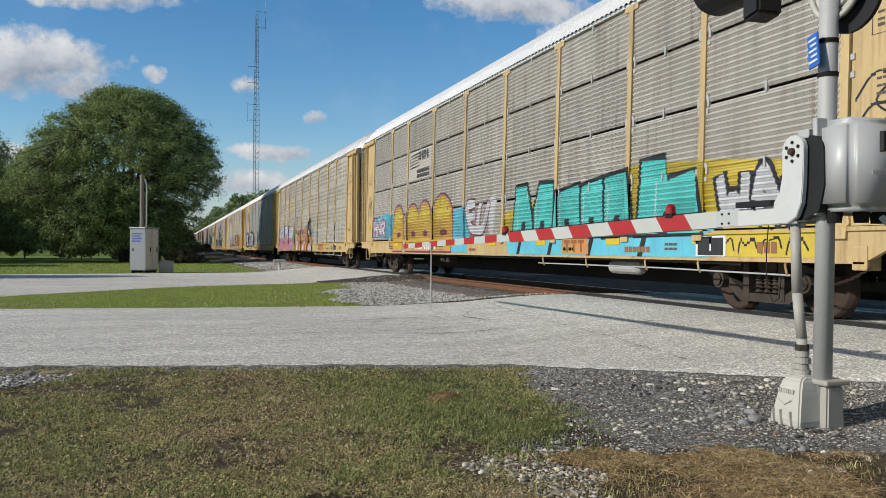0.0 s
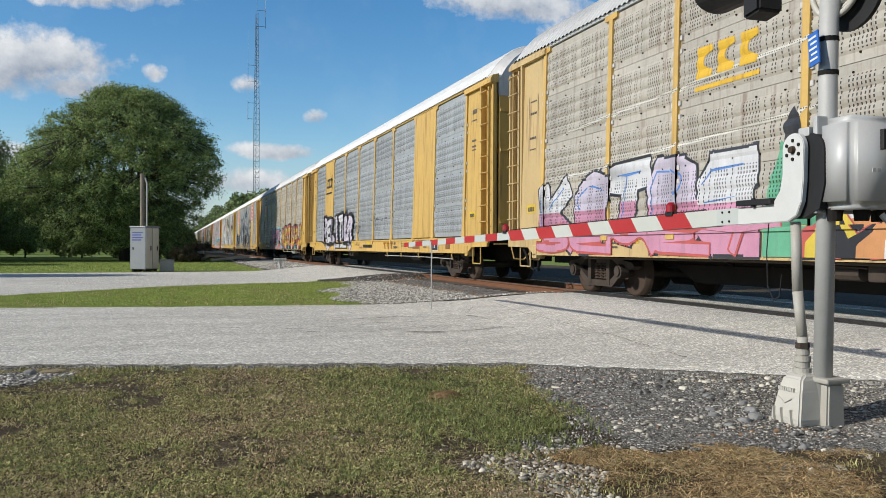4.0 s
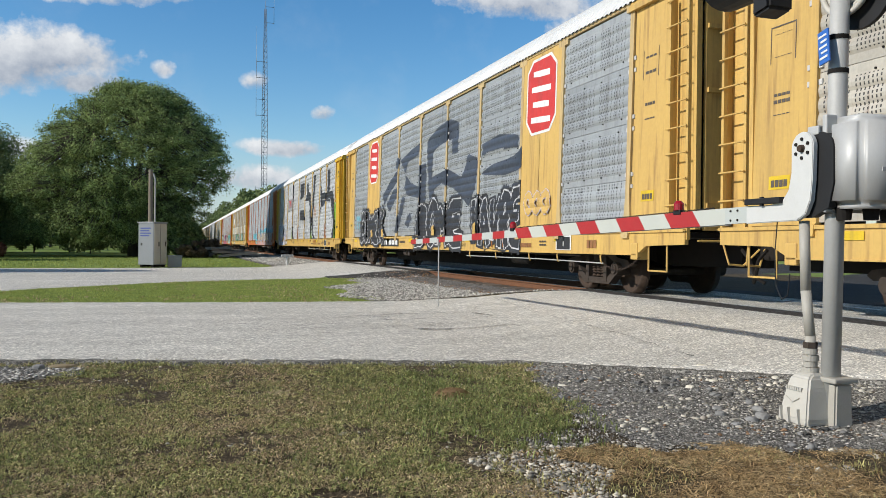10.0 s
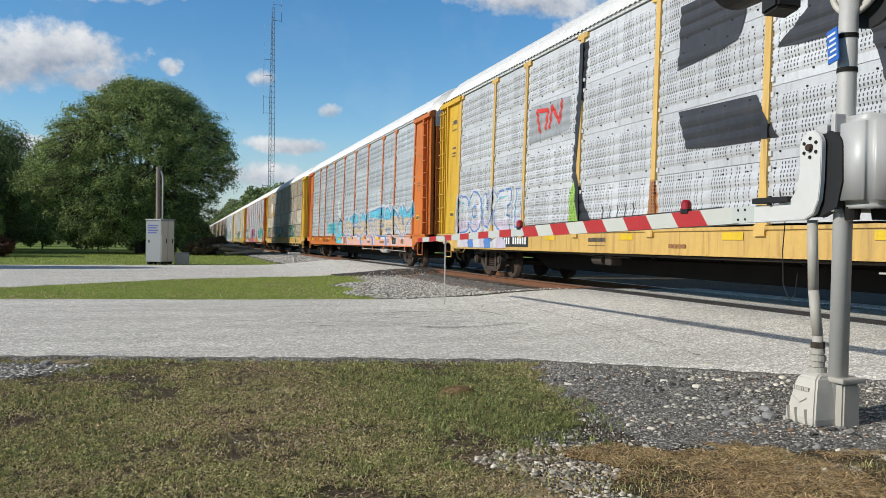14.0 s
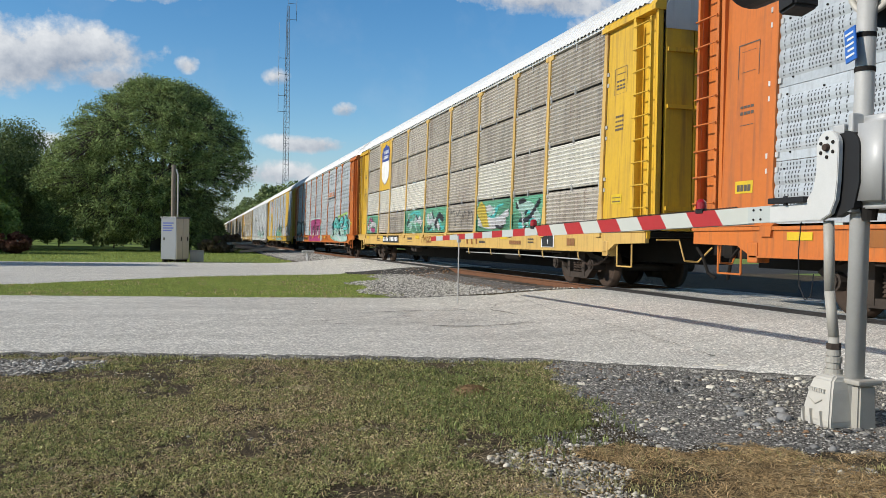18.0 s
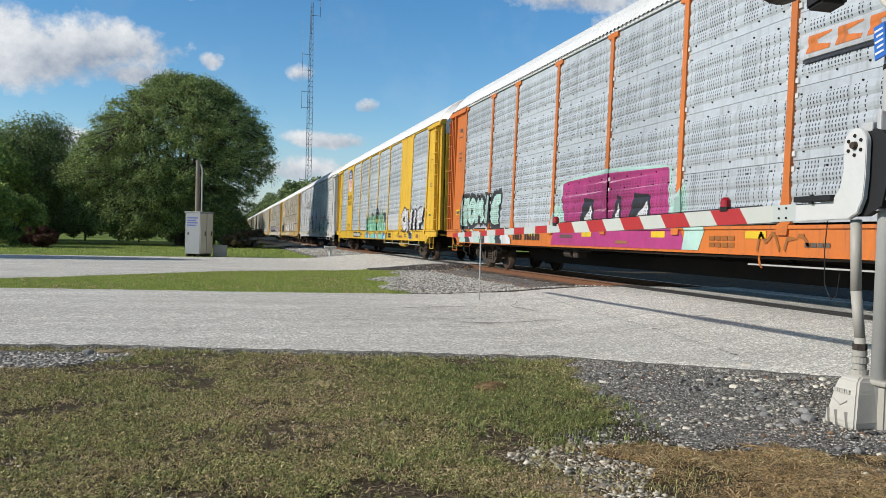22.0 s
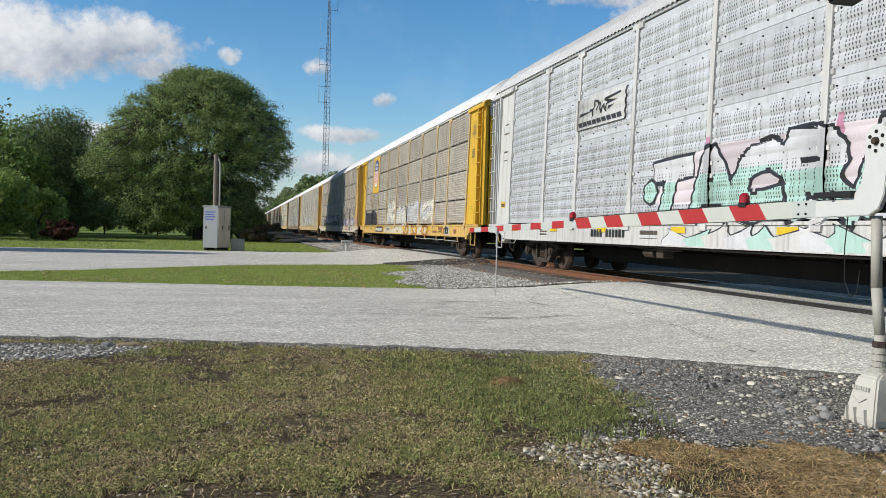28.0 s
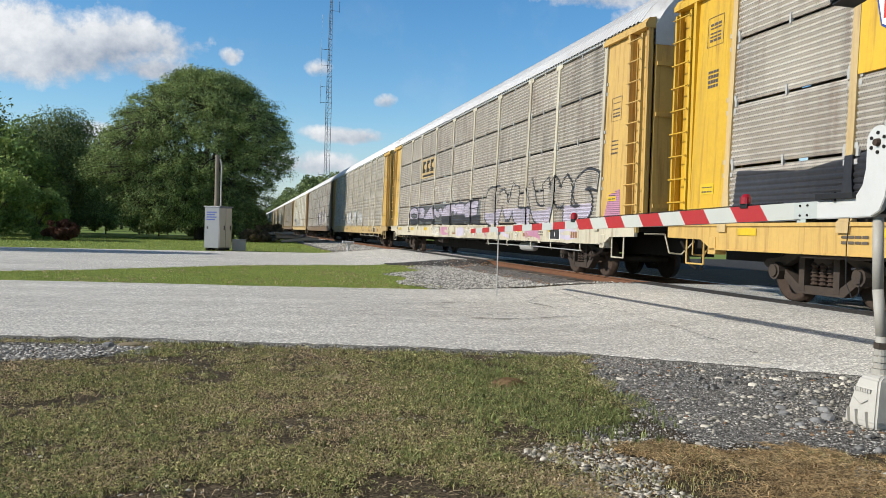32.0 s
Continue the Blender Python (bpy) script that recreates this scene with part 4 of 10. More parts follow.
def build_mound(x, y, rng):
    """A low crumbly heap that ants have thrown up."""
    bm = bmesh.new()
    z0, n = float(ground_z(x, y)), 22
    rows = []
    for k in range(8):
        u = k / 7
        rows.append([bm.verts.new((x + 0.17 * u * (1 + 0.12 * math.sin(3 * a + 1)) * math.cos(a), y + 0.12 * u * (1 + 0.1 * math.sin(2 * a)) * math.sin(a), z0 - 0.01 + 0.075 * (1 - u * u) + 0.006 * rng.uniform(-1, 1))) for a in (2 * math.pi * i / n for i in range(n))] if k else [bm.verts.new((x, y, z0 + 0.062))])
    for i in range(n):
        bm.faces.new((rows[0][0], rows[1][i], rows[1][(i + 1) % n]))
    for a, b in zip(rows[1:], rows[2:]):
        for i in range(n):
            bm.faces.new((a[i], b[i], b[(i + 1) % n], a[(i + 1) % n]))
    bmesh.ops.recalc_face_normals(bm, faces=bm.faces[:])
    tagged(part("ant_mound", bm, M["mound_earth"], smooth=True), "small reddish brown ant mound in the grass", "ant mound")
    pts = scatter(rng, 700, lambda a, c: ((a - x) / 0.2) ** 2 + ((c - y) / 0.15) ** 2 < 1, x - 0.25, x + 0.25, y - 0.2, y + 0.2)
    stones("earth_crumbs", pts, rng.uniform(0.003, 0.008, len(pts)), lambda a, c: z0 + 0.07 * np.clip(1 - ((a - x) / 0.17) ** 2 - ((c - y) / 0.12) ** 2, 0, 1), M["mound_earth"], "crumbs of reddish brown earth", rng, "earth")


def ballast_rim(y):
    """Where the green island between the roads gives way to ballast."""
    return np.interp(y, (16.0, 17.0, 20.7, 23.0, 25.0, 27.0), (3.7, 3.75, 3.95, 4.9, 5.5, 5.8))


def build_ballast():
    rng = np.random.RandomState(8)
    bed = lambda x, y: np.interp(x - TRACK_X, (-5.4, -3.6, -2.3, -1.35), (-0.24, -0.2, -0.16, -0.14))
    between = lambda x, y: (y > along(FAR_EDGE, x) + 0.05) & (y < along(ROAD2_NEAR, x) - 0.05) & (x > ballast_rim(y) - 0.25 + 0.25 * np.sin(y * 1.7))
    xs = np.linspace(3.6, 8.2, 24)
    sheet("ballast_shoulder", xs, [(x, float(along(FAR_EDGE, x)) + 0.02) for x in xs], [(x, max(float(along(FAR_EDGE, x)) + 0.3, float(min(along(ROAD2_NEAR, x) - 0.02, np.interp(x, (3.6, 3.95, 4.9, 5.5, 5.8), (16.6, 20.7, 23.0, 25.0, 27.0)))))) for x in xs], 0.015, M["ballast_bed"], 24, 0.04, "loose grey ballast between the roads", category="ballast")
    pts = scatter(rng, 13000, between, 3.2, 7.7, 15, 28)
    stones("ballast_stones", pts, rng.uniform(0.016, 0.04, len(pts)), lambda x, y: ground_z(x, y) + 0.015, M["stone_grey"], "grey ballast stones", rng, "ballast")
    pts = scatter(rng, 1400, lambda x, y: between(x, y) & (x > 6.6), 6.4, 8.1, 15, 28)
    stones("ballast_stones", pts, rng.uniform(0.02, 0.05, len(pts)), lambda x, y: ground_z(x, y) + 0.02, M["stone_rust"], "rust-stained ballast stones by the rail", rng, "ballast")
    far = lambda x, y: (y > along(ROAD2_FAR, x) + 0.1)
    pts = scatter(rng, 9000, far, 4.6, 8.0, 39, 95)
    stones("ballast_stones", pts, rng.uniform(0.04, 0.08, len(pts)), bed, M["stone_grey"], "grey ballast stones along the track", rng, "ballast")
    xs = np.linspace(4.3, 8.1, 14)
    sheet("ballast_shoulder", xs, [(x, float(along(ROAD2_FAR, x)) + 0.02) for x in xs], [(x, 120.0) for x in xs], 0.01, M["ballast_bed"], 30, 0.04, "loose grey ballast beside the track", category="ballast")


def build_road_marks():
    """Cracks and a broken dark apron in the paving."""
    rng = random.Random(31)
    def crack(points, width):
        bm = bmesh.new()
        pts = []
        for (xa, ya), (xb, yb) in zip(points, points[1:]):
            n = max(2, int(math.hypot(xb - xa, yb - ya) / 0.12))
            for k in range(n):
                pts.append((xa + (xb - xa) * k / n + rng.uniform(-0.025, 0.025), ya + (yb - ya) * k / n + rng.uniform(-0.025, 0.025)))
        prev = None
        for k, (x, y) in enumerate(pts):
            w = width * rng.uniform(0.3, 1.2)
            z = float(ground_z(x, y)) + 0.036
            cur = (bm.verts.new((x - w * 0.4, y - w, z)), bm.verts.new((x + w * 0.4, y + w, z)))
            if prev:
                bm.faces.new((prev[0], cur[0], cur[1], prev[1]))
            prev = cur
        tagged(part("road_crack", bm, M["asphalt_dark"]), "thin dark crack in the road surface", "crack", "", "structure")
    for points in (((5.6, 14.3), (5.2, 11.8), (5.0, 9.4), (4.9, 8.2), (4.6, 6.5)), ((5.1, 13.6), (4.4, 12.2), (4.5, 11.2)), ((2.9, 10.3), (3.6, 10.15), (4.4, 10.3)), ((2.2, 12.2), (3.4, 12.6), (4.2, 12.4))):
        crack(points, 0.022)
    # short tar streaks along the wheel paths
    for k in range(90):
        x, y, run = rng.gauss(2.6, 1.5), rng.gauss(11.2, 1.1), rng.uniform(0.12, 0.5)
        if y > 8.9 and -3 < x < 5:
            crack(((x, y), (x + run * 0.5, y + rng.uniform(-0.06, 0.06)), (x + run, y + rng.uniform(-0.08, 0.14))), rng.uniform(0.004, 0.010))
    xs = np.linspace(4.6, 8.2, 16)
    sheet("apron", xs, [(x, float(along(ROAD2_NEAR, x)) - 1.5 + 0.5 * abs(x - 7)) for x in xs], [(x, float(along(ROAD2_NEAR, x)) + 0.2) for x in xs], 0.03, M["asphalt_dark"], 10, 0.12, "broken dark asphalt edge above the ballast", category="road edge")


build_ground()
build_road_marks()
build_track()
build_verge()
build_ballast()


# ---- the train ----
PITCH, HALF = 28.6, 13.72
POSTS = (-11.85, -9.10, -7.02, -4.21, -1.40, 1.40, 4.21, 7.02, 9.10, 11.85)  # along the car from its rear; rear is +y in the car's space
TIERS = (1.20, 2.06, 3.07, 4.10, 5.13)
SIDE, TUMBLE = 1.50, 0.09
SILL_LO, SILL_HI = 0.76, 1.16


def side_x(z):
    """Distance of the side sheet from the car's middle at a height."""
    return SIDE - 0.05 - TUMBLE * (z - 1.16) / 3.94


def profile(style, z):
    """How far the sheet stands proud at a height: fine ridges (A) or a few broad ribs between flat bands (B)."""
    for a, b in zip(TIERS, TIERS[1:]):
        if a <= z <= b:
            if style == "A":
                if z - a < 0.03 or b - z < 0.03:
                    return 0.0
                k = ((z - a - 0.03) / 0.085) % 1.0
                return 0.022 * min(1.0, 3.2 * min(k, 1 - k))
            lo, hi = a + 0.12, b - 0.12
            if z < lo or z > hi:
                return 0.0
            n = max(2, round((hi - lo) / 0.2))
            return 0.026 * math.sin(math.pi * (((z - lo) / (hi - lo) * n) % 1.0)) ** 0.9
    return 0.0


def breaks(style, tier):
    a, b = TIERS[tier], TIERS[tier + 1]
    if style == "A":
        zs, z = [a + 0.022, a + 0.03], a + 0.03
        while z + 0.085 < b - 0.03:
            zs += [z + 0.0266, z + 0.0585, z + 0.085]
            z += 0.085
        return zs + [b - 0.03, b - 0.022]
    lo, hi = a + 0.12, b - 0.12
    n = max(2, round((hi - lo) / 0.2))
    return [a + 0.004] + [lo + (hi - lo) * i / (n * 4) for i in range(n * 4 + 1)] + [b - 0.004]


PANELS = {}


def panel_mesh(style, tier, width):
    key = (style, tier, round(width, 2))
    if key not in PANELS:
        zs = breaks(style, tier)
        zb = TIERS[tier]
        bm = bmesh.new()
        front, back = [], []
        for z in zs:
            x = -(side_x(z) + profile(style, z)) + side_x(zb)
            front.append((bm.verts.new((x, -width / 2, z - zb)), bm.verts.new((x, width / 2, z - zb))))
        for z in (zs[0], zs[-1]):
            x = -(side_x(z) - 0.03) + side_x(zb)
            back.append((bm.verts.new((x, -width / 2, z - zb)), bm.verts.new((x, width / 2, z - zb))))
        for (a, b), (c, d) in zip(front, front[1:]):
            bm.faces.new((a, c, d, b))
        bm.faces.new((back[0][0], back[0][1], back[1][1], back[1][0]))
        bm.faces.new((front[0][0], front[0][1], back[0][1], back[0][0]))
        bm.faces.new((front[-1][1], front[-1][0], back[1][0], back[1][1]))
        for k in (0, 1):
            bm.faces.new([f[k] for f in front] + [back[1][k], back[0][k]])
        bmesh.ops.recalc_face_normals(bm, faces=bm.faces[:])
        PANELS[key] = mesh_of(bm, "side_panel")
    return PANELS[key]


SHARED = {}


def shared(key, build, smooth=False):
    if key not in SHARED:
        bm = bmesh.new()
        build(bm)
        SHARED[key] = mesh_of(bm, key, smooth)
    return SHARED[key]


def post_shape(bm, width=0.13, foot=True):
    zs = (1.03, 1.17, 1.2, 1.75, 5.04, 5.05, 5.15)
    ws = (width * 1.7, width * 1.9, width * 1.9, width, width, width * 3.3, width * 3.3)
    rows = []
    for z, w in zip(zs, ws):
        x0, x1 = -(side_x(z) + (0.05 if z > 1.19 else 0.088)), -(side_x(z) - 0.03)
        rows.append([bm.verts.new(p) for p in ((x0, -w / 2, z), (x0, w / 2, z), (x1, w / 2, z), (x1, -w / 2, z))])
    for a, b in zip(rows, rows[1:]):
        for k in range(4):
            bm.faces.new((a[k], a[(k + 1) % 4], b[(k + 1) % 4], b[k]))
    bm.faces.new(rows[0])
    bm.faces.new(rows[-1][::-1])
    bmesh.ops.recalc_face_normals(bm, faces=bm.faces[:])


def roof_arc():
    pts = []
    for i in range(13):
        a = -1 + i / 6
        pts.append((1.45 * a, 5.18 + 0.90 * (1 - abs(a) ** 2.5)))
    return pts


def roof_shape(bm):
    """Arched roof sheet with raised ribs across it."""
    arc = roof_arc()
    ys, step = [], 0.17
    n = int((2 * HALF - 0.5) / step)
    y = -HALF + 0.25
    for k in range(n):
        ys += [(y, 0.0), (y + 0.05, 0.0), (y + 0.075, 0.028), (y + 0.145, 0.028)]
        y += step
    ys.append((HALF - 0.25, 0.0))
    rows = [[bm.verts.new((px, yy, pz + d)) for px, pz in arc] for yy, d in ys]
    for a, b in zip(rows, rows[1:]):
        for k in range(len(arc) - 1):
            bm.faces.new((a[k], a[k + 1], b[k + 1], b[k]))
    bmesh.ops.recalc_face_normals(bm, faces=bm.faces[:])


def end_cap(bm, sign):
    """Closing arch of the roof at one end."""
    arc = roof_arc()
    a = [bm.verts.new((px * 1.0, sign * (HALF - 0.26), pz)) for px, pz in arc]
    b = [bm.verts.new((px * 0.86, sign * (HALF + 0.02), pz - 0.1)) for px, pz in arc]
    for k in range(len(arc) - 1):
        bm.faces.new((a[k], a[k + 1], b[k + 1], b[k]))
    c = [bm.verts.new((px * 0.86, sign * (HALF + 0.02), 4.7)) for px, pz in arc]
    for k in range(len(arc) - 1):
        bm.faces.new((b[k], b[k + 1], c[k + 1], c[k]))
    bmesh.ops.recalc_face_normals(bm, faces=bm.faces[:])


def sill_shape(bm, s):
    """Side sill with tapered ends, a lip above and a flange below."""
    for s in (s,):
        xs = sorted((s * SIDE, s * (SIDE - 0.07)))
        plate(bm, [(-HALF + 0.1, SILL_HI), (-HALF + 0.1, 0.92), (-HALF + 1.2, 0.9), (-HALF + 1.5, SILL_LO), (HALF - 1.5, SILL_LO), (HALF - 1.2, 0.9), (HALF - 0.1, 0.92), (HALF - 0.1, SILL_HI)], "x", *xs)
        xs = sorted((s * (SIDE + 0.03), s * (SIDE - 0.02)))
        plate(bm, [(-HALF + 0.1, SILL_HI + 0.01), (-HALF + 0.1, SILL_HI - 0.04), (HALF - 0.1, SILL_HI - 0.04), (HALF - 0.1, SILL_HI + 0.01)], "x", *xs)
        xs = sorted((s * (SIDE + 0.02), s * (SIDE - 0.12)))
        plate(bm, [(-HALF + 1.5, SILL_LO), (-HALF + 1.5, SILL_LO - 0.025), (HALF - 1.5, SILL_LO - 0.025), (HALF - 1.5, SILL_LO)], "x", *xs)


def under_shape(bm):
    box(bm, -0.35, 0.35, -HALF + 0.2, HALF - 0.2, 0.55, 1.02)
    plate(bm, [(-8.6, 0.6), (-7.9, 0.3), (7.9, 0.3), (8.6, 0.6)], "x", -0.4, 0.4)
    box(bm, -1.42, 1.42, -HALF + 0.12, HALF - 0.12, 1.03, 1.12)
    for y in range(-11, 12, 2):
        plate(bm, [(-1.4, 1.03), (-0.35, 0.6), (0.35, 0.6), (1.4, 1.03)], "y", y - 0.03, y + 0.03)


def upper_deck_shape(bm):
    box(bm, -1.3, 1.3, -HALF + 0.9, HALF - 0.9, 3.0, 3.1)


def far_side_shape(bm):
    box(bm, side_x(3.0) - 0.03, side_x(3.0) + 0.02, -HALF + 0.1, HALF - 0.1, 1.16, 5.14)


def eave_shape(bm):
    for s in (-1, 1):
        xs = sorted((s * (side_x(5.0) + 0.045), s * (side_x(5.0) - 0.05)))
        box(bm, *xs, -HALF + 0.2, HALF - 0.2, 5.145, 5.20)


def door_panel_shape(bm, s):
    """Smooth sheet beside the end doors, with its folded stiffeners."""
    z0, z1 = 1.18, 5.12
    ya, yb = sorted((s * 11.93, s * 12.98))
    rows = []
    for z in (z0, z1):
        x = side_x(z)
        rows.append([bm.verts.new((-(x + 0.012), ya, z)), bm.verts.new((-(x + 0.012), yb, z)), bm.verts.new((-(x - 0.05), yb, z)), bm.verts.new((-(x - 0.05), ya, z))])
    for k in range(4):
        bm.faces.new((rows[0][k], rows[0][(k + 1) % 4], rows[1][(k + 1) % 4], rows[1][k]))
    bm.faces.new(rows[0])
    bm.faces.new(rows[1][::-1])
    bmesh.ops.recalc_face_normals(bm, faces=bm.faces[:])


def jamb_shape(bm, s):
    """Recessed column behind the ladder: a channel open to the side."""
    ya, ym, yb = s * 12.98, s * 13.06, s * HALF
    inner, lip = -(SIDE - 0.25), -(SIDE - 0.045)
    plate(bm, [(lip, ya), (lip, ym), (inner + 0.02, ym), (inner + 0.02, yb - s * 0.08), (-(SIDE - 0.12), yb - s * 0.08), (-(SIDE - 0.12), yb), (inner - 0.04, yb), (inner - 0.04, ya)], "z", 1.16, 5.12)


DOOR_LEAVES = ((-1.22, -0.66), (-0.64, -0.02), (0.02, 0.64), (0.66, 1.22))


def end_door_shape(bm, s, leaf):
    """One tall leaf of the folding end door with its stiffeners."""
    a, b = DOOR_LEAVES[leaf]
    box(bm, a, b, *sorted((s * (HALF - 0.06), s * HALF)), 1.14, 4.72, 0.015)


def stiffener_shape(bm, s, leaf):
    a, b = DOOR_LEAVES[leaf]
    box(bm, a + 0.03, b - 0.03, *sorted((s * (HALF - 0.005), s * (HALF + 0.04))), 0.0, 0.07)


def ladder_shape(bm, s):
    y = s * 13.62
    for yy in (s * 13.12, y):
        box(bm, -(SIDE - 0.02), -(SIDE - 0.08), yy - 0.028, yy + 0.028, 1.0, 4.92)


def rung_shape(bm, s):
    rod(bm, (-(SIDE + 0.012), s * 13.09, 0), (-(SIDE + 0.012), s * 13.65, 0), 0.014, seg=6)


def canopy_shape(bm, s):
    """Slanted hood over the ladder bay."""
    ya, yb = sorted((s * 11.8, s * (HALF + 0.02)))
    x = side_x(5.0)
    plate(bm, [(-(x + 0.10), 5.02), (-(x - 0.12), 5.02), (-(x - 0.12), 5.24), (-(x + 0.03), 5.21), (-(x + 0.10), 5.10)], "y", ya, yb)


def step_shape(bm, s):
    x = -(SIDE - 0.06)
    a, b = s * 12.5, s * 13.05
    bent(bm, [(x, a, 1.0), (x, a, 0.48), (x, b, 0.48), (x, b, 1.0)], 0.016)


def coupler_shape(bm, s):
    box(bm, -0.14, 0.14, *sorted((s * (HALF - 0.5), s * (HALF + 0.35))), 0.72, 0.98, 0.03)
    box(bm, -0.2, 0.2, *sorted((s * (HALF + 0.3), s * (HALF + 0.57))), 0.68, 1.0, 0.05)


def hose_shape(bm, s):
    y = s * (HALF + 0.05)
    bent(bm, [(-0.55, y, 0.85), (-0.55, y + s * 0.18, 0.7), (-0.52, y + s * 0.3, 0.42), (-0.45, y + s * 0.42, 0.34)], 0.03)


def lever_shape(bm, s):
    y = s * (HALF + 0.03)
    bent(bm, [(-1.35, y, 0.98), (-0.9, y, 0.98), (-0.85, y + s * 0.1, 0.62), (-0.6, y + s * 0.12, 0.6), (-0.4, y + s * 0.25, 0.86)], 0.016)


def air_pipe_shape(bm):
    bent(bm, [(-1.43, -10.0, 0.70), (-1.43, -7.0, 0.72), (-1.43, -1.0, 0.70), (-1.43, 6.0, 0.72), (-1.43, 10.0, 0.70)], 0.02)


def wheel_shape(bm):
    m = Matrix.Rotation(radians(90), 4, "Y")
    prof = ((0.0, 0.10), (0.09, 0.10), (0.16, 0.05), (0.34, 0.02), (0.37, 0.07), (0.42, 0.07), (0.425, -0.03), (0.455, -0.045), (0.45, -0.075), (0.37, -0.07), (0.34, -0.02), (0.12, -0.05), (0.0, -0.06))
    n = 28
    rows = []
    for i in range(n):
        a = 2 * math.pi * i / n
        rows.append([bm.verts.new(((-h), r * math.cos(a), r * math.sin(a))) for r, h in prof])
    for i in range(n):
        a, b = rows[i], rows[(i + 1) % n]
        for k in range(len(prof) - 1):
            if prof[k][0] == 0.0 and prof[k + 1][0] == 0.0:
                continue
            bm.faces.new((a[k], a[k + 1], b[k + 1], b[k]))
    bmesh.ops.remove_doubles(bm, verts=bm.verts[:], dist=1e-5)
    bmesh.ops.recalc_face_normals(bm, faces=bm.faces[:])


def frame_shape(bm):
    """Cast side frame of a truck with its two windows."""
    outer = [(-1.28, 0.52), (-1.22, 0.62), (-0.85, 0.66), (-0.42, 0.84), (0.42, 0.84), (0.85, 0.66), (1.22, 0.62), (1.28, 0.52), (1.2, 0.34), (1.02, 0.36), (0.92, 0.44), (0.45, 0.17), (-0.45, 0.17), (-0.92, 0.44), (-1.02, 0.36), (-1.2, 0.34)]
    top = [(-1.28, 0.56), (-1.2, 0.63), (-0.85, 0.67), (-0.42, 0.84), (0.42, 0.84), (0.85, 0.67), (1.2, 0.63), (1.28, 0.56), (1.18, 0.5), (0.8, 0.53), (0.4, 0.72), (-0.4, 0.72), (-0.8, 0.53), (-1.18, 0.5)]
    low = [(-0.98, 0.52), (-0.8, 0.52), (-0.42, 0.28), (0.42, 0.28), (0.8, 0.52), (0.98, 0.52), (0.5, 0.16), (-0.5, 0.16)]
    for poly in (top, low):
        plate(bm, poly, "x", -0.08, 0.08)
    for a, b in ((-0.42, -0.30), (0.30, 0.42)):
        box(bm, -0.09, 0.09, a, b, 0.2, 0.8)


def spring_shape(bm):
    """One coil spring, as a ridged column."""
    prof = [(0.0, 0.27)]
    for k in range(6):
        z = 0.29 + 0.055 * k
        prof += [(0.05, z), (0.072, z + 0.014), (0.05, z + 0.04)]
    prof.append((0.0, 0.63))
    n = 10
    rows = [[bm.verts.new((r * math.cos(2 * math.pi * i / n), r * math.sin(2 * math.pi * i / n), z)) for i in range(n)] for r, z in prof]
    for a, b in zip(rows, rows[1:]):
        for i in range(n):
            bm.faces.new((a[i], a[(i + 1) % n], b[(i + 1) % n], b[i]))
    bmesh.ops.remove_doubles(bm, verts=bm.verts[:], dist=1e-5)


def bolster_shape(bm):
    box(bm, -1.05, 1.05, -0.2, 0.2, 0.58, 0.78, 0.02)
    for y in (-0.88, 0.88):
        rod(bm, (-1.05, y, 0.42), (1.05, y, 0.42), 0.075, seg=10)


def cap_shape(bm):
    rod(bm, (-0.1, 0, 0), (0.06, 0, 0), 0.13, 0.13, 12)
    rod(bm, (-0.13, 0, 0), (-0.1, 0, 0), 0.09, 0.09, 12)


WHEELS = []


def build_truck(car, y):
    truck = part("truck", shared("truck", bolster_shape), M["truck_steel"], car, "rusty steel truck", (0, y, 0))
    wheel = shared("wheel", wheel_shape, True)
    for sx in (-1, 1):
        part("side_frame", shared("side_frame", frame_shape), M["truck_steel"], truck, at=(sx * 1.02, 0, 0))
        for yy in (-0.17, 0.0, 0.17):
            part("spring", shared("spring", spring_shape), M["rusty_steel"], truck, at=(sx * 1.02, yy, 0))
        for yy in (-0.88, 0.88):
            w = part("wheel", wheel, M["rusty_steel"], truck, at=(sx * 0.78, yy, 0.425))
            if sx < 0:
                WHEELS.append((w, car, y + yy, yy))
            if sx > 0:
                w.rotation_euler = (0, 0, math.pi)
            c = part("bearing_cap", shared("bearing_cap", cap_shape), M["truck_steel"], truck, at=(sx * 1.1, yy, 0.46))
            if sx > 0:
                c.rotation_euler = (0, 0, math.pi)
    return truck


# ---- paint on the cars' sides ----
def spans_at(polys, z, even_odd):
    """Where a level line runs inside the outlines: their union, or their even-odd fill."""
    out, pool = [], []
    for poly in polys:
        xs = []
        for (a, za), (b, zb) in zip(poly, poly[1:] + poly[:1]):
            if (za <= z) != (zb <= z):
                xs.append(a + (b - a) * (z - za) / (zb - za))
        pool += xs
        xs.sort()
        out += list(zip(xs[::2], xs[1::2]))
    if even_odd:
        pool.sort()
        return list(zip(pool[::2], pool[1::2]))
    out.sort()
    merged = []
    for a, b in out:
        if merged and a <= merged[-1][1]:
            merged[-1] = (merged[-1][0], max(b, merged[-1][1]))
        else:
            merged.append((a, b))
    return merged


def post_wide(z, width=0.13):
    return width * (0.95 if z < 1.3 else (1 - 0.48 * (z - 1.2) / 0.55 if z < 1.75 else 0.5)) + 0.006


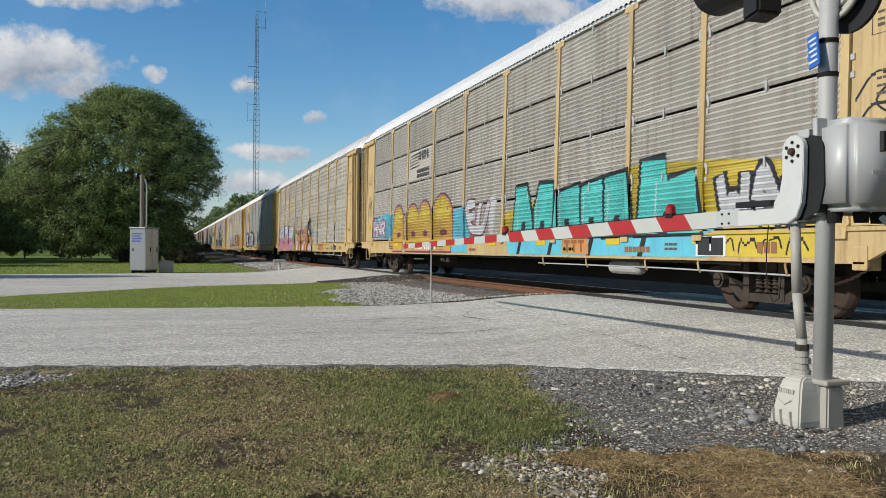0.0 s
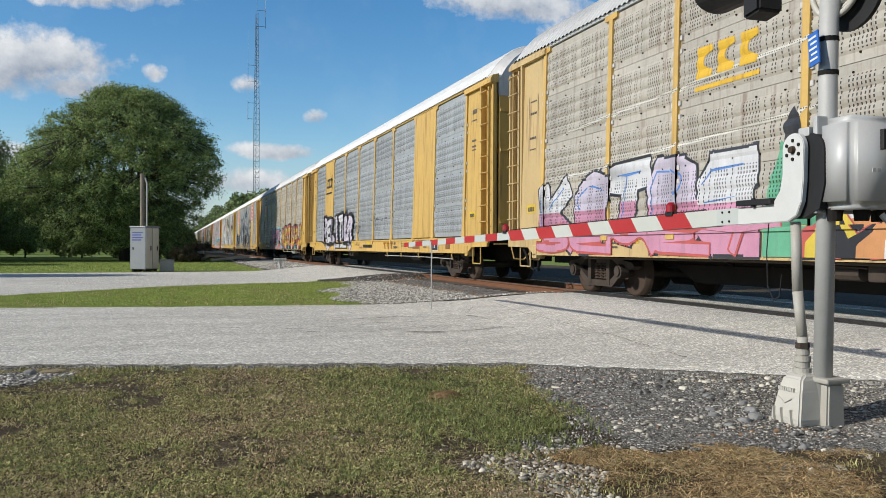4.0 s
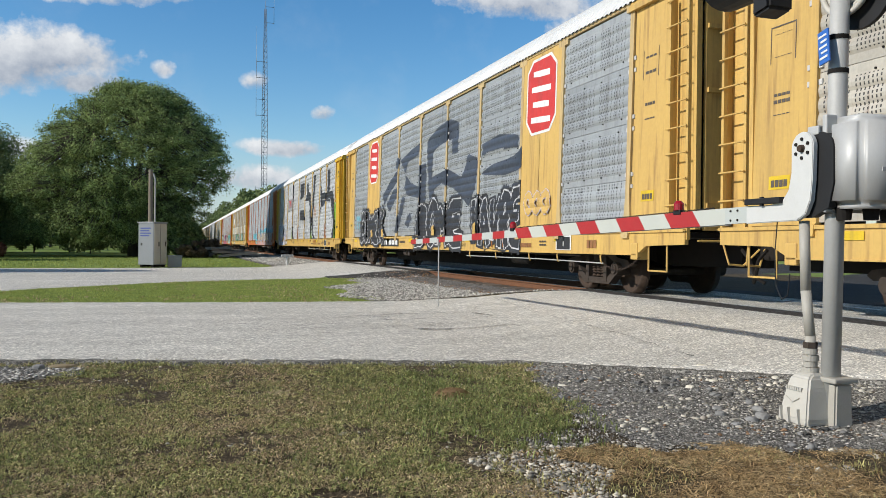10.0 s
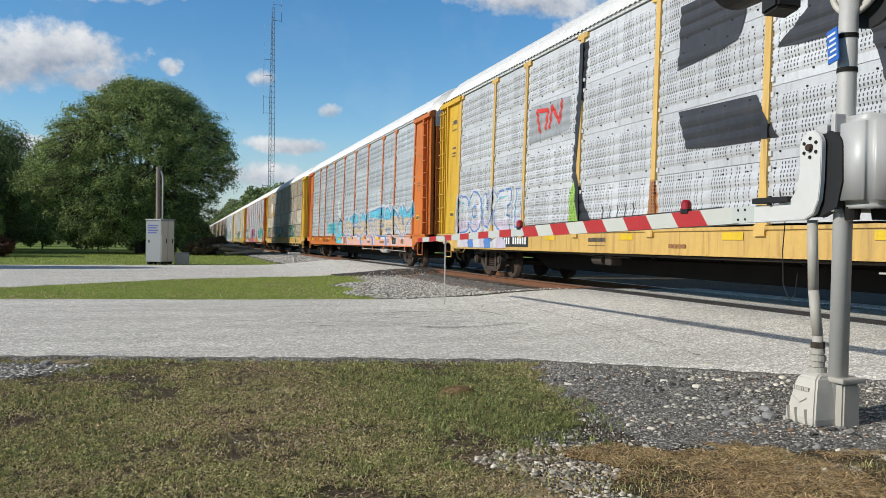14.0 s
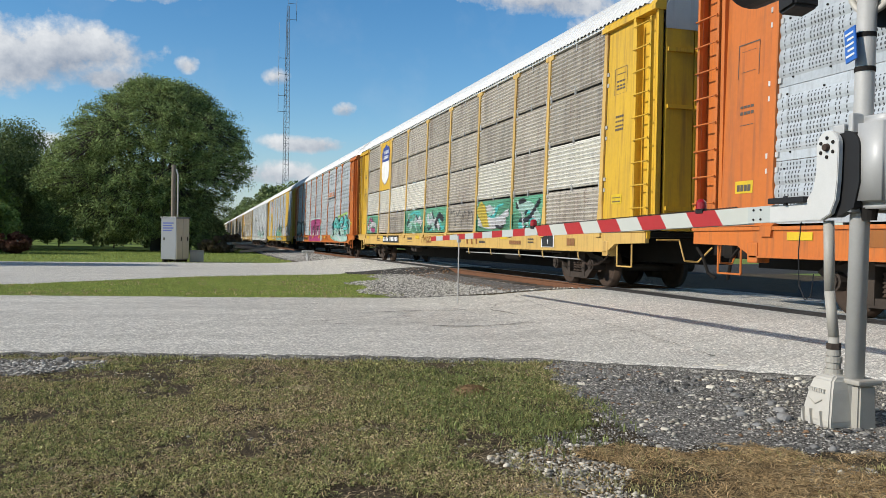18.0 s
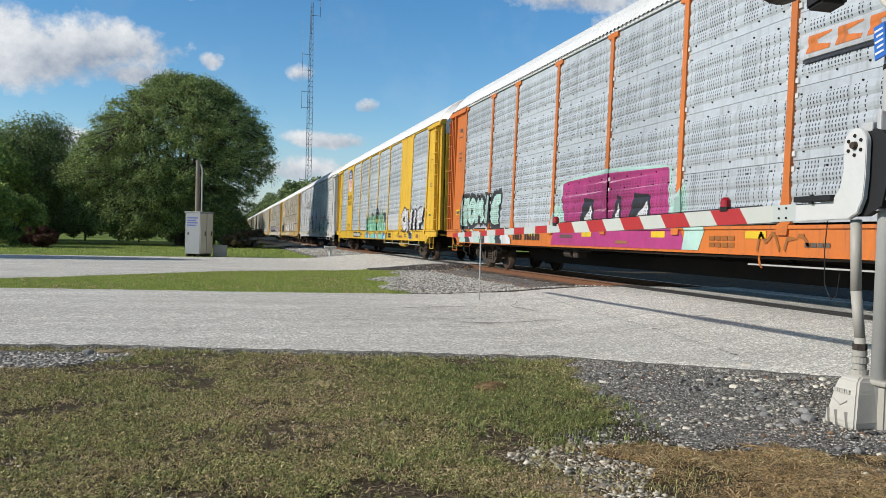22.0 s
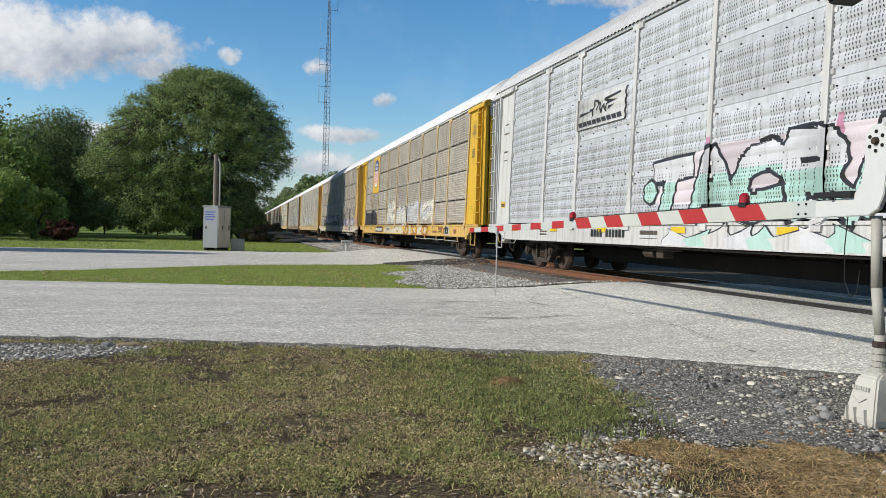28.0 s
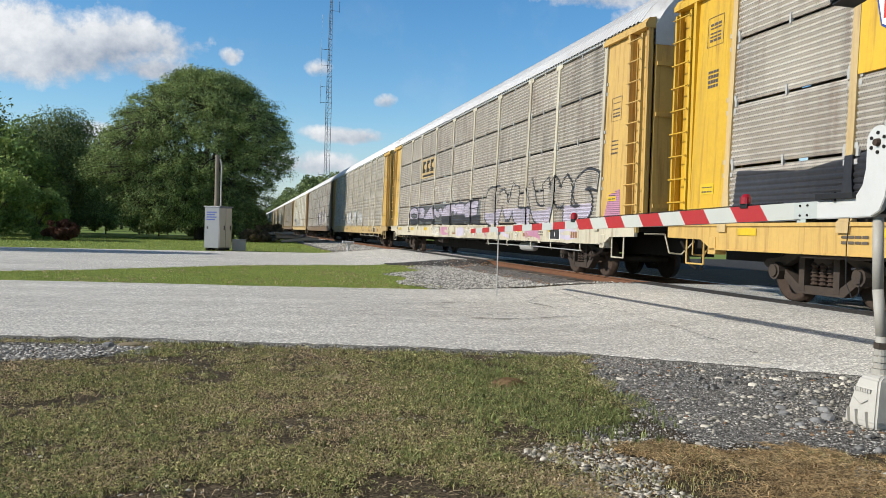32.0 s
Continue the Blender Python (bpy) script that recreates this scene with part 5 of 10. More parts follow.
def side_paint(car, style, polys, key, lift=0.004, name="graffiti", label="", even_odd=False, lo=0.0, hi=9.0):
    """Paint of the given outlines (y along the car, z up; even-odd filled) laid onto ridges, posts and sill."""
    polys = [list(p) for p in polys]
    zmin, zmax = max(lo, min(p[1] for q in polys for p in q)), min(hi, max(p[1] for q in polys for p in q))
    levels = [SILL_LO - 0.02, SILL_LO + 0.12, SILL_LO + 0.25, SILL_HI - 0.045, SILL_HI + 0.01]
    for k in range(4):
        levels += breaks(style, k)
    levels = sorted({zmin, zmax, *[z for z in levels if zmin < z < zmax]})
    fine = []
    for a, b in zip(levels, levels[1:]):
        n = max(1, int((b - a) / 0.03))
        fine += [a + (b - a) * i / n for i in range(n)]
    levels = fine + [levels[-1]]
    verts, faces = [], []
    e = 1e-4

    def quad(y0, y1, z0, y2, y3, z1, off0, off1):
        if max(y1 - y0, y3 - y2) < 0.004:
            return
        b = len(verts)
        verts.extend(((-off0, y0, z0), (-off0, y1, z0), (-off1, y3, z1), (-off1, y2, z1)))
        faces.append((b, b + 3, b + 2, b + 1))

    for z0, z1 in zip(levels, levels[1:]):
        if z1 - z0 < 0.002:
            continue
        a, b = spans_at(polys, z0 + e, even_odd), spans_at(polys, z1 - e, even_odd)
        if len(a) != len(b):
            a = b = spans_at(polys, (z0 + z1) / 2, even_odd)
        mid = (z0 + z1) / 2
        sill = mid < SILL_HI + 0.01
        for (y0, y1), (y2, y3) in zip(a, b):
            if sill:
                rim = SIDE + 0.03 if mid > SILL_HI - 0.04 else (SIDE + 0.02 if mid < SILL_LO else SIDE)
                quad(y0, y1, z0, y2, y3, z1, rim + lift, rim + lift)
                continue
            relief = 0.0 if name == "badge" else 1.0
            off0, off1 = side_x(z0) + relief * profile(style, z0) + lift, side_x(z1) + relief * profile(style, z1) + lift
            if z0 < TIERS[0] or z1 > TIERS[-1]:
                off0, off1 = side_x(z0) + lift, side_x(z1) + lift
            p0, p1 = side_x(z0) + 0.05 + lift, side_x(z1) + 0.05 + lift
            half = post_wide(mid)
            cuts = []
            for y in POSTS:
                cuts += [(y - half, 0), (y + half, 1)]
            edges = [-99.0] + [c for c, _ in cuts] + [99.0]
            for k in range(len(edges) - 1):
                lo_y, hi_y = edges[k], edges[k + 1]
                on_post = k % 2 == 1
                if hi_y <= min(y0, y2) or lo_y >= max(y1, y3):
                    continue
                q0, q1, q2, q3 = (min(max(v, lo_y), hi_y) for v in (y0, y1, y2, y3))
                zone = abs((lo_y + hi_y) / 2) > 11.9 and abs(lo_y) < 90 or abs(lo_y) > 90 or abs(hi_y) > 90
                if k and lo_y > max(y0, y2) + 0.01 and lo_y < min(y1, y3) - 0.01:
                    # the step up to a post or down from it is painted too
                    f0, f1 = (side_x(z0) + 0.012 + lift, side_x(z1) + 0.012 + lift) if abs(lo_y) > 11.8 and (lo_y > 0) != on_post else (off0, off1)
                    b = len(verts)
                    verts.extend(((-f0, lo_y, z0), (-p0, lo_y, z0), (-p1, lo_y, z1), (-f1, lo_y, z1)))
                    faces.append((b, b + 1, b + 2, b + 3))
                u0, u1 = (p0, p1) if on_post else ((side_x(z0) + 0.012 + lift, side_x(z1) + 0.012 + lift) if zone else (off0, off1))
                quad(q0, q1, z0, q2, q3, z1, u0, u1)
    if not faces:
        return None
    if name == "graffiti":
        PIECES.setdefault(car.name, []).append((np.asarray(verts), np.asarray(faces), key))
        return None
    grid = np.round(np.asarray(verts), 4)
    welded, back = np.unique(grid, axis=0, return_inverse=True)
    me = raw_mesh(name, welded, back.reshape(-1)[np.asarray(faces)])
    me.materials.append(M[key])
    ob = new(name, me)
    ob.parent = car
    if label:
        ob["label"] = label
    if name in ("stencil", "badge", "buffed_patch", "soot", "scuff", "number_plate", "data_plate", "owner_mark", "reflector"):
        ob["kind"] = "stuff"
    return ob


PIECES = {}
COLOUR_WORD = {"spray_black": "black", "spray_charcoal": "dark grey", "spray_slate": "slate blue", "spray_white": "white", "spray_lilac": "lilac", "spray_teal": "turquoise", "spray_cyan": "light blue", "spray_blue": "blue", "spray_yellow": "yellow", "spray_gold": "golden",
               "spray_pink": "pink", "spray_magenta": "magenta", "spray_red": "red", "spray_orange": "orange", "spray_green": "green", "spray_mint": "mint green", "spray_lime": "lime green", "spray_sand": "sand", "spray_maroon": "maroon"}


def lay_pieces(car, style):
    """Layers of paint that lie over one another become one sprayed piece."""
    groups = []
    for verts, faces, key in PIECES.pop(car.name, []):
        box4 = [verts[:, 1].min(), verts[:, 1].max(), verts[:, 2].min(), verts[:, 2].max()]
        layers = [(verts, faces, key)]
        rest = []
        for other, got in groups:
            if other[0] < box4[1] - 0.02 and box4[0] < other[1] - 0.02 and other[2] < box4[3] - 0.02 and box4[2] < other[3] - 0.02:
                box4 = [min(box4[0], other[0]), max(box4[1], other[1]), min(box4[2], other[2]), max(box4[3], other[3])]
                layers = got + layers
            else:
                rest.append((other, got))
        groups = rest + [(box4, layers)]
    for _, layers in groups:
        keys = sorted({key for _, _, key in layers})
        vs, fs, mats, base = [], [], [], 0
        weight = {}
        for verts, faces, key in layers:
            vs.append(verts)
            fs.append(faces + base)
            mats += [keys.index(key)] * len(faces)
            base += len(verts)
            weight[key] = weight.get(key, 0) + len(faces)
        grid = np.round(np.concatenate(vs), 5)
        welded, back = np.unique(grid, axis=0, return_inverse=True)
        me = raw_mesh("graffiti", welded, back.reshape(-1)[np.concatenate(fs)])
        for key in keys:
            me.materials.append(M.get(key + "_" + style, M[key]))
        me.polygons.foreach_set("material_index", np.asarray(mats, np.int32))
        ob = new("graffiti", me)
        ob.parent = car
        seen = []
        for key in sorted(weight, key=lambda q: -weight[q]):
            word = COLOUR_WORD.get(key)
            if word and word not in seen:
                seen.append(word)
        tagged(ob, ("spray-painted graffiti in " + " and ".join(seen[:3])) if seen else "faded spray-painted graffiti", kind="stuff")


def stroke(points, width):
    """Outlines of a brush line: one rounded bar for each stretch."""
    out = []
    for (a, za), (b, zb) in zip(points, points[1:]):
        dx, dz = b - a, zb - za
        n = math.hypot(dx, dz) or 1.0
        nx, nz = -dz / n * width / 2, dx / n * width / 2
        ex, ez = dx / n * width * 0.3, dz / n * width * 0.3
        out.append([(a - ex + nx, za - ez + nz), (b + ex + nx, zb + ez + nz), (b + ex - nx, zb + ez - nz), (a - ex - nx, za - ez - nz)])
    return out


def blob(cx, cz, rx, rz, rng, n=14, rough=0.16):
    return [(cx + rx * (1 + rng.uniform(-rough, rough)) * math.cos(2 * math.pi * i / n), cz + rz * (1 + rng.uniform(-rough, rough)) * math.sin(2 * math.pi * i / n)) for i in range(n)]


def grown(poly, d):
    cx, cz = sum(p[0] for p in poly) / len(poly), sum(p[1] for p in poly) / len(poly)
    out = []
    for y, z in poly:
        n = math.hypot(y - cx, z - cz) or 1.0
        out.append((y + (y - cx) / n * d, z + (z - cz) / n * d))
    return out


GLYPHS = (((0, 0), (0.05, 1), (0.95, 0), (1, 1)), ((0, 0), (0.1, 1), (0.5, 0.45), (0.9, 1), (1, 0)), ((0, 0), (0.45, 1), (0.6, 1), (1, 0), (0.75, 0.4), (0.25, 0.4)), ((0.95, 0.95), (0.1, 0.95), (0.05, 0.5), (0.7, 0.5), (0.05, 0.45), (0.1, 0.05), (1, 0.05)),
          ((0.95, 0.85), (0.5, 1), (0.08, 0.8), (0.25, 0.55), (0.85, 0.45), (0.95, 0.2), (0.5, 0), (0.05, 0.12)), ((0.08, 0), (0.05, 1), (0.75, 0.98), (0.95, 0.75), (0.7, 0.5), (0.1, 0.48), (0.55, 0.45), (1, 0)), ((0.1, 0), (0.05, 1), (0.1, 0.45), (0.9, 1), (0.3, 0.5), (1, 0)),
          ((0, 1), (0.1, 0.15), (0.5, 0), (0.9, 0.15), (1, 1)), ((0.5, 1), (0.1, 0.8), (0.02, 0.35), (0.4, 0), (0.85, 0.15), (0.98, 0.6), (0.7, 0.97), (0.5, 1)), ((0, 0.95), (1, 1), (0.5, 0.95), (0.45, 0)))


def rounded(points, rounds=2):
    """A bent line with its corners cut smooth, its ends kept."""
    for _ in range(rounds):
        out = [points[0]]
        for (a, za), (b, zb) in zip(points, points[1:]):
            out += [(0.78 * a + 0.22 * b, 0.78 * za + 0.22 * zb), (0.22 * a + 0.78 * b, 0.22 * za + 0.78 * zb)]
        points = out + [points[-1]]
    return points


def letters(car, style, y0, y1, z0, z1, fill, edge, seed, count, lift=0.004, inner=None, shine=None):
    """A row of fat, tilted, made-up letter shapes with a dark outline, from y0 (towards the front) to y1."""
    rng = random.Random(seed)
    w = (y1 - y0) / count
    tall = z1 - z0
    for k in range(count):
        c = y0 + w * (k + 0.5) + rng.uniform(-0.06, 0.06) * w
        tilt = rng.uniform(-0.3, 0.3)
        top, low = z1 - rng.uniform(0, 0.14) * tall, z0 + rng.uniform(0, 0.06) * tall
        fat = min(0.34 * w, 0.3 * tall) * rng.uniform(0.85, 1.1)
        glyph = GLYPHS[rng.randrange(len(GLYPHS))]
        hw = w * 0.5 - fat * 0.3
        pts = [(c + hw * (1 - 2 * a) + tilt * (b - 0.5) * tall * 0.4, low + fat * 0.4 + (top - low - fat * 0.8) * b) for a, b in glyph]
        bow = [(a + rng.uniform(-0.05, 0.05) * w, b) for a, b in pts]
        pts = rounded(bow)
        colour = fill if isinstance(fill, str) else fill[k % len(fill)]
        base = lift + 0.0011 * k
        side_paint(car, style, stroke(pts, fat + 0.15), edge, base, "graffiti")
        side_paint(car, style, stroke(pts, fat), colour, base + 0.0025, "graffiti")
        if inner:
            side_paint(car, style, stroke(pts[2:8], fat * 0.28), inner, base + 0.0045, "graffiti")
        if shine:
            lit = [(a + fat * 0.28, b + fat * 0.05) for a, b in pts[1:6]]
            side_paint(car, style, stroke(lit, 0.035), shine, base + 0.005, "graffiti")


# single-line letters in a unit box, each of one or more strokes
FONT = {"A": (((0, 0), (0.42, 1), (0.6, 1), (1, 0)), ((0.22, 0.36), (0.8, 0.36))), "B": (((0.05, 0), (0.05, 1), (0.75, 0.95), (0.8, 0.65), (0.15, 0.52), (0.95, 0.42), (0.9, 0.05), (0.05, 0)),),
        "C": (((0.95, 0.85), (0.6, 1), (0.12, 0.85), (0.02, 0.4), (0.3, 0), (0.97, 0.14)),), "D": (((0.05, 0), (0.05, 1), (0.7, 0.95), (0.98, 0.5), (0.7, 0.05), (0.05, 0)),), "E": (((0.95, 1), (0.05, 0.97), (0.05, 0.03), (0.98, 0)), ((0.1, 0.5), (0.8, 0.54))),
        "F": (((1, 1), (0.05, 0.95), (0.05, 0)), ((0.1, 0.5), (0.8, 0.54))), "H": (((0.05, 0), (0.05, 1)), ((0.95, 0), (0.95, 1)), ((0.1, 0.48), (0.9, 0.52))), "I": (((0.5, 0), (0.5, 1)),), "J": (((0.8, 1), (0.85, 0.2), (0.5, 0), (0.05, 0.2)),),
        "K": (((0.05, 0), (0.05, 1)), ((0.95, 1), (0.15, 0.5), (1, 0))), "L": (((0.1, 1), (0.05, 0.03), (1, 0)),), "M": (((0, 0), (0.12, 1), (0.5, 0.4), (0.88, 1), (1, 0)),), "N": (((0.03, 0), (0.06, 1), (0.93, 0), (0.97, 1)),),
        "O": (((0.5, 1), (0.08, 0.8), (0.02, 0.35), (0.4, 0), (0.88, 0.15), (0.98, 0.6), (0.75, 0.96), (0.5, 1)),), "P": (((0.08, 0), (0.05, 1), (0.75, 0.97), (0.95, 0.72), (0.7, 0.45), (0.1, 0.42)),), "R": (((0.08, 0), (0.05, 1), (0.75, 0.97), (0.92, 0.74), (0.7, 0.5), (0.12, 0.46), (0.5, 0.44), (1, 0)),),
        "S": (((0.95, 0.88), (0.5, 1), (0.08, 0.8), (0.2, 0.57), (0.85, 0.44), (0.95, 0.18), (0.5, 0), (0.03, 0.12)),), "T": (((0, 0.97), (1, 1)), ((0.52, 0.95), (0.47, 0))), "U": (((0.02, 1), (0.1, 0.15), (0.5, 0), (0.9, 0.15), (0.98, 1)),), "V": (((0, 1), (0.5, 0), (1, 1)),),
        "W": (((0, 1), (0.2, 0), (0.5, 0.65), (0.8, 0), (1, 1)),), "Y": (((0, 1), (0.5, 0.5), (1, 1)), ((0.5, 0.5), (0.45, 0)))}


def piece(car, style, text, ya, yb, z0, z1, fill, edge, seed, lift=0.005, fat=1.0, rim=0.055, second=None, low=None, back=None, shine=None, soft=2, lean=0.25, rise=0.0, crowd=1.15):
    """A sprayed word from ya (rear) to yb (front): crowded fat letters with an outline, two-toned or darker below where asked."""
    rng = random.Random(seed)
    n = len(text)
    w, tall = (ya - yb) / n, z1 - z0
    plans = []
    for i, ch in enumerate(text):
        c, tilt = ya - w * (i + 0.5) + rng.uniform(-0.05, 0.05) * w, rng.uniform(-lean, lean)
        top, bot = z1 + rise * (i / max(1, n - 1) - 0.5) - rng.uniform(0, 0.12) * tall, z0 + rng.uniform(0, 0.05) * tall
        thick = min(0.30 * w, 0.26 * tall) * fat * rng.uniform(0.9, 1.1)
        hw = w * 0.5 * crowd - thick * 0.5
        lines = []
        for line in FONT[ch]:
            pts = [(c + hw * (1 - 2 * a) + tilt * (b - 0.5) * w + rng.uniform(-0.04, 0.04) * w, bot + thick * 0.45 + (top - bot - thick * 0.9) * b) for a, b in line]
            lines.append(rounded(pts, soft) if len(pts) > 2 and soft else pts)
        plans.append((thick, lines))
    if back:
        side_paint(car, style, [bar for thick, lines in plans for pts in lines for bar in stroke(pts, thick + 2 * rim + 0.2)], back, lift)
    for i, (thick, lines) in enumerate(plans):
        base = lift + 0.0012 * (i + 1)
        bars_of = lambda width, dy=0.0: [bar for pts in lines for bar in stroke([(a - dy, b) for a, b in pts], width)]
        side_paint(car, style, bars_of(thick + 2 * rim), edge, base)
        side_paint(car, style, bars_of(thick), fill if isinstance(fill, str) else fill[i % len(fill)], base + 0.0024)
        if low:
            side_paint(car, style, bars_of(thick), low[0], base + 0.0032, hi=low[1] + rng.uniform(-0.08, 0.08))
        if second:
            side_paint(car, style, bars_of(thick * 0.42, thick * 0.26), second if isinstance(second, str) else second[i % len(second)], base + 0.0040)
        if shine:
            side_paint(car, style, [bar for pts in lines for bar in stroke([(a + thick * 0.3, b + thick * 0.08) for a, b in pts[: max(2, len(pts) // 2)]], 0.03)], shine, base + 0.0048)


def flames(car, style, ya, yb, z0, z1, fills, edge, seed, count, lift=0.005, rim=0.035, sway=0.5):
    """Licking pointed tongues that overlap one another."""
    rng = random.Random(seed)
    w = (ya - yb) / count
    for i in range(count):
        c, h = ya - w * (i + 0.5), (z1 - z0) * rng.uniform(0.75, 1.05)
        half, off = w * rng.uniform(0.7, 1.0), rng.uniform(-sway, sway) * w
        tongue = [(c + half, z0), (c - half, z0), (c - half * 0.9, z0 + 0.3 * h), (c - half * 0.35 + off * 0.3, z0 + 0.62 * h), (c + off, z0 + h), (c + half * 0.25 + off * 0.5, z0 + 0.68 * h), (c + half * 0.95, z0 + 0.36 * h)]
        base = lift + 0.0011 * i
        side_paint(car, style, [grown(tongue, rim)], edge, base)
        side_paint(car, style, [tongue], fills[i % len(fills)], base + 0.0022)
        core = [(c + 0.5 * (y - c), z0 + 0.75 * (z - z0)) for y, z in tongue]
        side_paint(car, style, [core], fills[(i + 1 + seed) % len(fills)], base + 0.0034)


def slashes(car, style, ya, yb, z0, z1, fills, seed, count, lift=0.005, width=0.16):
    """Interlocked bent ribbons of paint that fill a field."""
    rng = random.Random(seed)
    for i in range(count):
        a, b = sorted((rng.uniform(yb + 0.12, ya - 0.12), rng.uniform(yb + 0.12, ya - 0.12)))
        wide = width * rng.uniform(0.3, 1.3)
        za, zb = rng.uniform(z0 + wide / 2, z1 - wide), rng.uniform(z0 + wide / 2, z1 - wide)
        pts = rounded([(a, za), ((a + b) / 2 + rng.uniform(-0.2, 0.2), max(z0 + wide / 2, min(z1 - wide / 2, (za + zb) / 2 + rng.uniform(-0.4, 0.4)))), (b, zb)])
        side_paint(car, style, stroke(pts, wide), fills[i % len(fills)], lift + 0.0009 * i, lo=z0, hi=z1)


def scrawl(car, style, y0, y1, z0, z1, key, seed, count, width=0.05, lift=0.004):
    """A quick tag: a row of looping thin strokes."""
    rng = random.Random(seed)
    w = (y1 - y0) / count
    for k in range(count):
        c = y0 + w * (k + 0.5)
        pts = [(c - w * 0.4, z0 + rng.uniform(0, 0.3) * (z1 - z0)), (c - w * 0.2 + rng.uniform(-0.1, 0.1) * w, z1 - rng.uniform(0, 0.2) * (z1 - z0)), (c + w * 0.1, (z0 + z1) / 2 + rng.uniform(-0.2, 0.2) * (z1 - z0)), (c + w * 0.3, z1 - rng.uniform(0, 0.3) * (z1 - z0)), (c + w * 0.42, z0)]
        side_paint(car, style, stroke(rounded(pts), width), key, lift, "graffiti")


def bars(car, style, y0, y1, z0, z1, key, rows, name="stencil", lift=0.005, cells=1, gap=0.35):
    """Plain bars in place of stencilled writing."""
    h = (z1 - z0) / rows
    polys = []
    for r in range(rows):
        w = (y1 - y0) / cells
        for c in range(cells):
            a = y0 + c * w
            polys.append([(a + w * 0.08, z0 + r * h), (a + w * 0.92, z0 + r * h), (a + w * 0.92, z0 + (r + 1 - gap) * h), (a + w * 0.08, z0 + (r + 1 - gap) * h)])
    return side_paint(car, style, polys, key, lift, name)


def rect(y0, y1, z0, z1):
    return [(y0, z0), (y1, z0), (y1, z1), (y0, z1)]


def wide_sheet(car, k, material, name="bay_plate", label="", z0=1.2, z1=5.13):
    """A smooth plate over a whole bay, with a seam down its middle."""
    a, b = POSTS[k] + 0.07, POSTS[k + 1] - 0.07
    bm = bmesh.new()
    for y0, y1 in ((a, (a + b) / 2 - 0.008), ((a + b) / 2 + 0.008, b)):
        rows = []
        for z in (z0, z1):
            x = side_x(z)
            rows.append([bm.verts.new(p) for p in ((-(x + 0.046), y0, z), (-(x + 0.046), y1, z), (-(x - 0.02), y1, z), (-(x - 0.02), y0, z))])
        for q in range(4):
            bm.faces.new((rows[0][q], rows[0][(q + 1) % 4], rows[1][(q + 1) % 4], rows[1][q]))
        bm.faces.new(rows[0])
        bm.faces.new(rows[1][::-1])
    bmesh.ops.recalc_face_normals(bm, faces=bm.faces[:])
    return part(name, bm, material, car, label)


# what each car looks like: sheet style, panels, posts, ends, sill, roof
LIVERY = {
    -1: ("A", "panel_taupe", "paint_tan", "paint_yellow", "paint_yellow", "roof_white", "yellow and grey car-carrier wagon with ridged side panels"),
    0: ("A", "panel_taupe", "paint_tan", "paint_tan", "paint_tan", "roof_white", "taupe car-carrier wagon with tan posts and turquoise graffiti"),
    1: ("B", "panel_warm", "paint_yellow", "paint_tan", "paint_tan", "roof_grey", "grey car-carrier wagon with cream posts and colourful graffiti"),
    2: ("B", "panel_grey", "paint_yellow", "paint_yellow", "paint_yellow", "roof_white", "grey car-carrier wagon with yellow posts and lilac graffiti"),
    3: ("B", "panel_warm", "paint_yellow", "paint_yellow", "paint_yellow", "roof_grey", "weathered grey car-carrier wagon with red and yellow graffiti"),
    4: ("B", "panel_grey", "paint_tan", "paint_yellow", "paint_yellow", "roof_white", "grey car-carrier wagon with red badges and slate lettering"),
    5: ("B", "panel_white", "paint_yellow", "paint_bright_yellow", "paint_yellow", "roof_white", "white-painted car-carrier wagon with huge black letters"),
    6: ("B", "panel_silver", "paint_orange", "paint_orange", "paint_orange", "roof_white", "silver car-carrier wagon with orange posts and blue graffiti"),
    7: ("A", "panel_dusty", "paint_yellow", "paint_bright_yellow", "paint_yellow", "roof_white", "brown ridged car-carrier wagon with yellow posts and green graffiti"),
    8: ("B", "panel_silver", "paint_orange", "paint_orange", "paint_orange", "roof_white", "silver car-carrier wagon with orange posts and magenta graffiti"),
    9: ("B", "panel_silver", "paint_bright_yellow", "paint_bright_yellow", "paint_bright_yellow", "roof_white", "silver car-carrier wagon with bright yellow posts"),
    10: ("B", "panel_white", "paint_white", "paint_white", "paint_white", "roof_grey", "white car-carrier wagon with pale green graffiti"),
    11: ("A", "panel_dusty", "paint_tan", "paint_bright_yellow", "paint_yellow", "roof_white", "brown ridged car-carrier wagon with yellow posts and white graffiti"),
    12: ("A", "panel_dusty", "paint_cream", "paint_yellow", "paint_cream", "roof_grey", "brown ridged car-carrier wagon with cream posts and grey graffiti"),
    13: ("B", "panel_warm", "paint_cream", "paint_yellow", "paint_tan", "roof_white", "beige car-carrier wagon with cream posts"),
    14: ("A", "panel_taupe", "paint_cream", "paint_brown", "paint_brown", "roof_grey", "dull grey car-carrier wagon with pale posts"),
    15: ("A", "panel_pale", "paint_tan", "paint_tan", "paint_tan", "roof_white", "tan car-carrier wagon with pale panels"),
    16: ("A", "panel_brown", "paint_tan", "paint_brown", "paint_brown", "roof_white", "brown car-carrier wagon with a white roof"),
    17: ("A", "panel_pale", "paint_tan", "paint_tan", "paint_tan", "roof_white", "tan car-carrier wagon with a white roof"),
    18: ("B", "panel_warm", "paint_tan", "paint_tan", "paint_brown", "roof_grey", "tan car-carrier wagon with grey panels"),
}
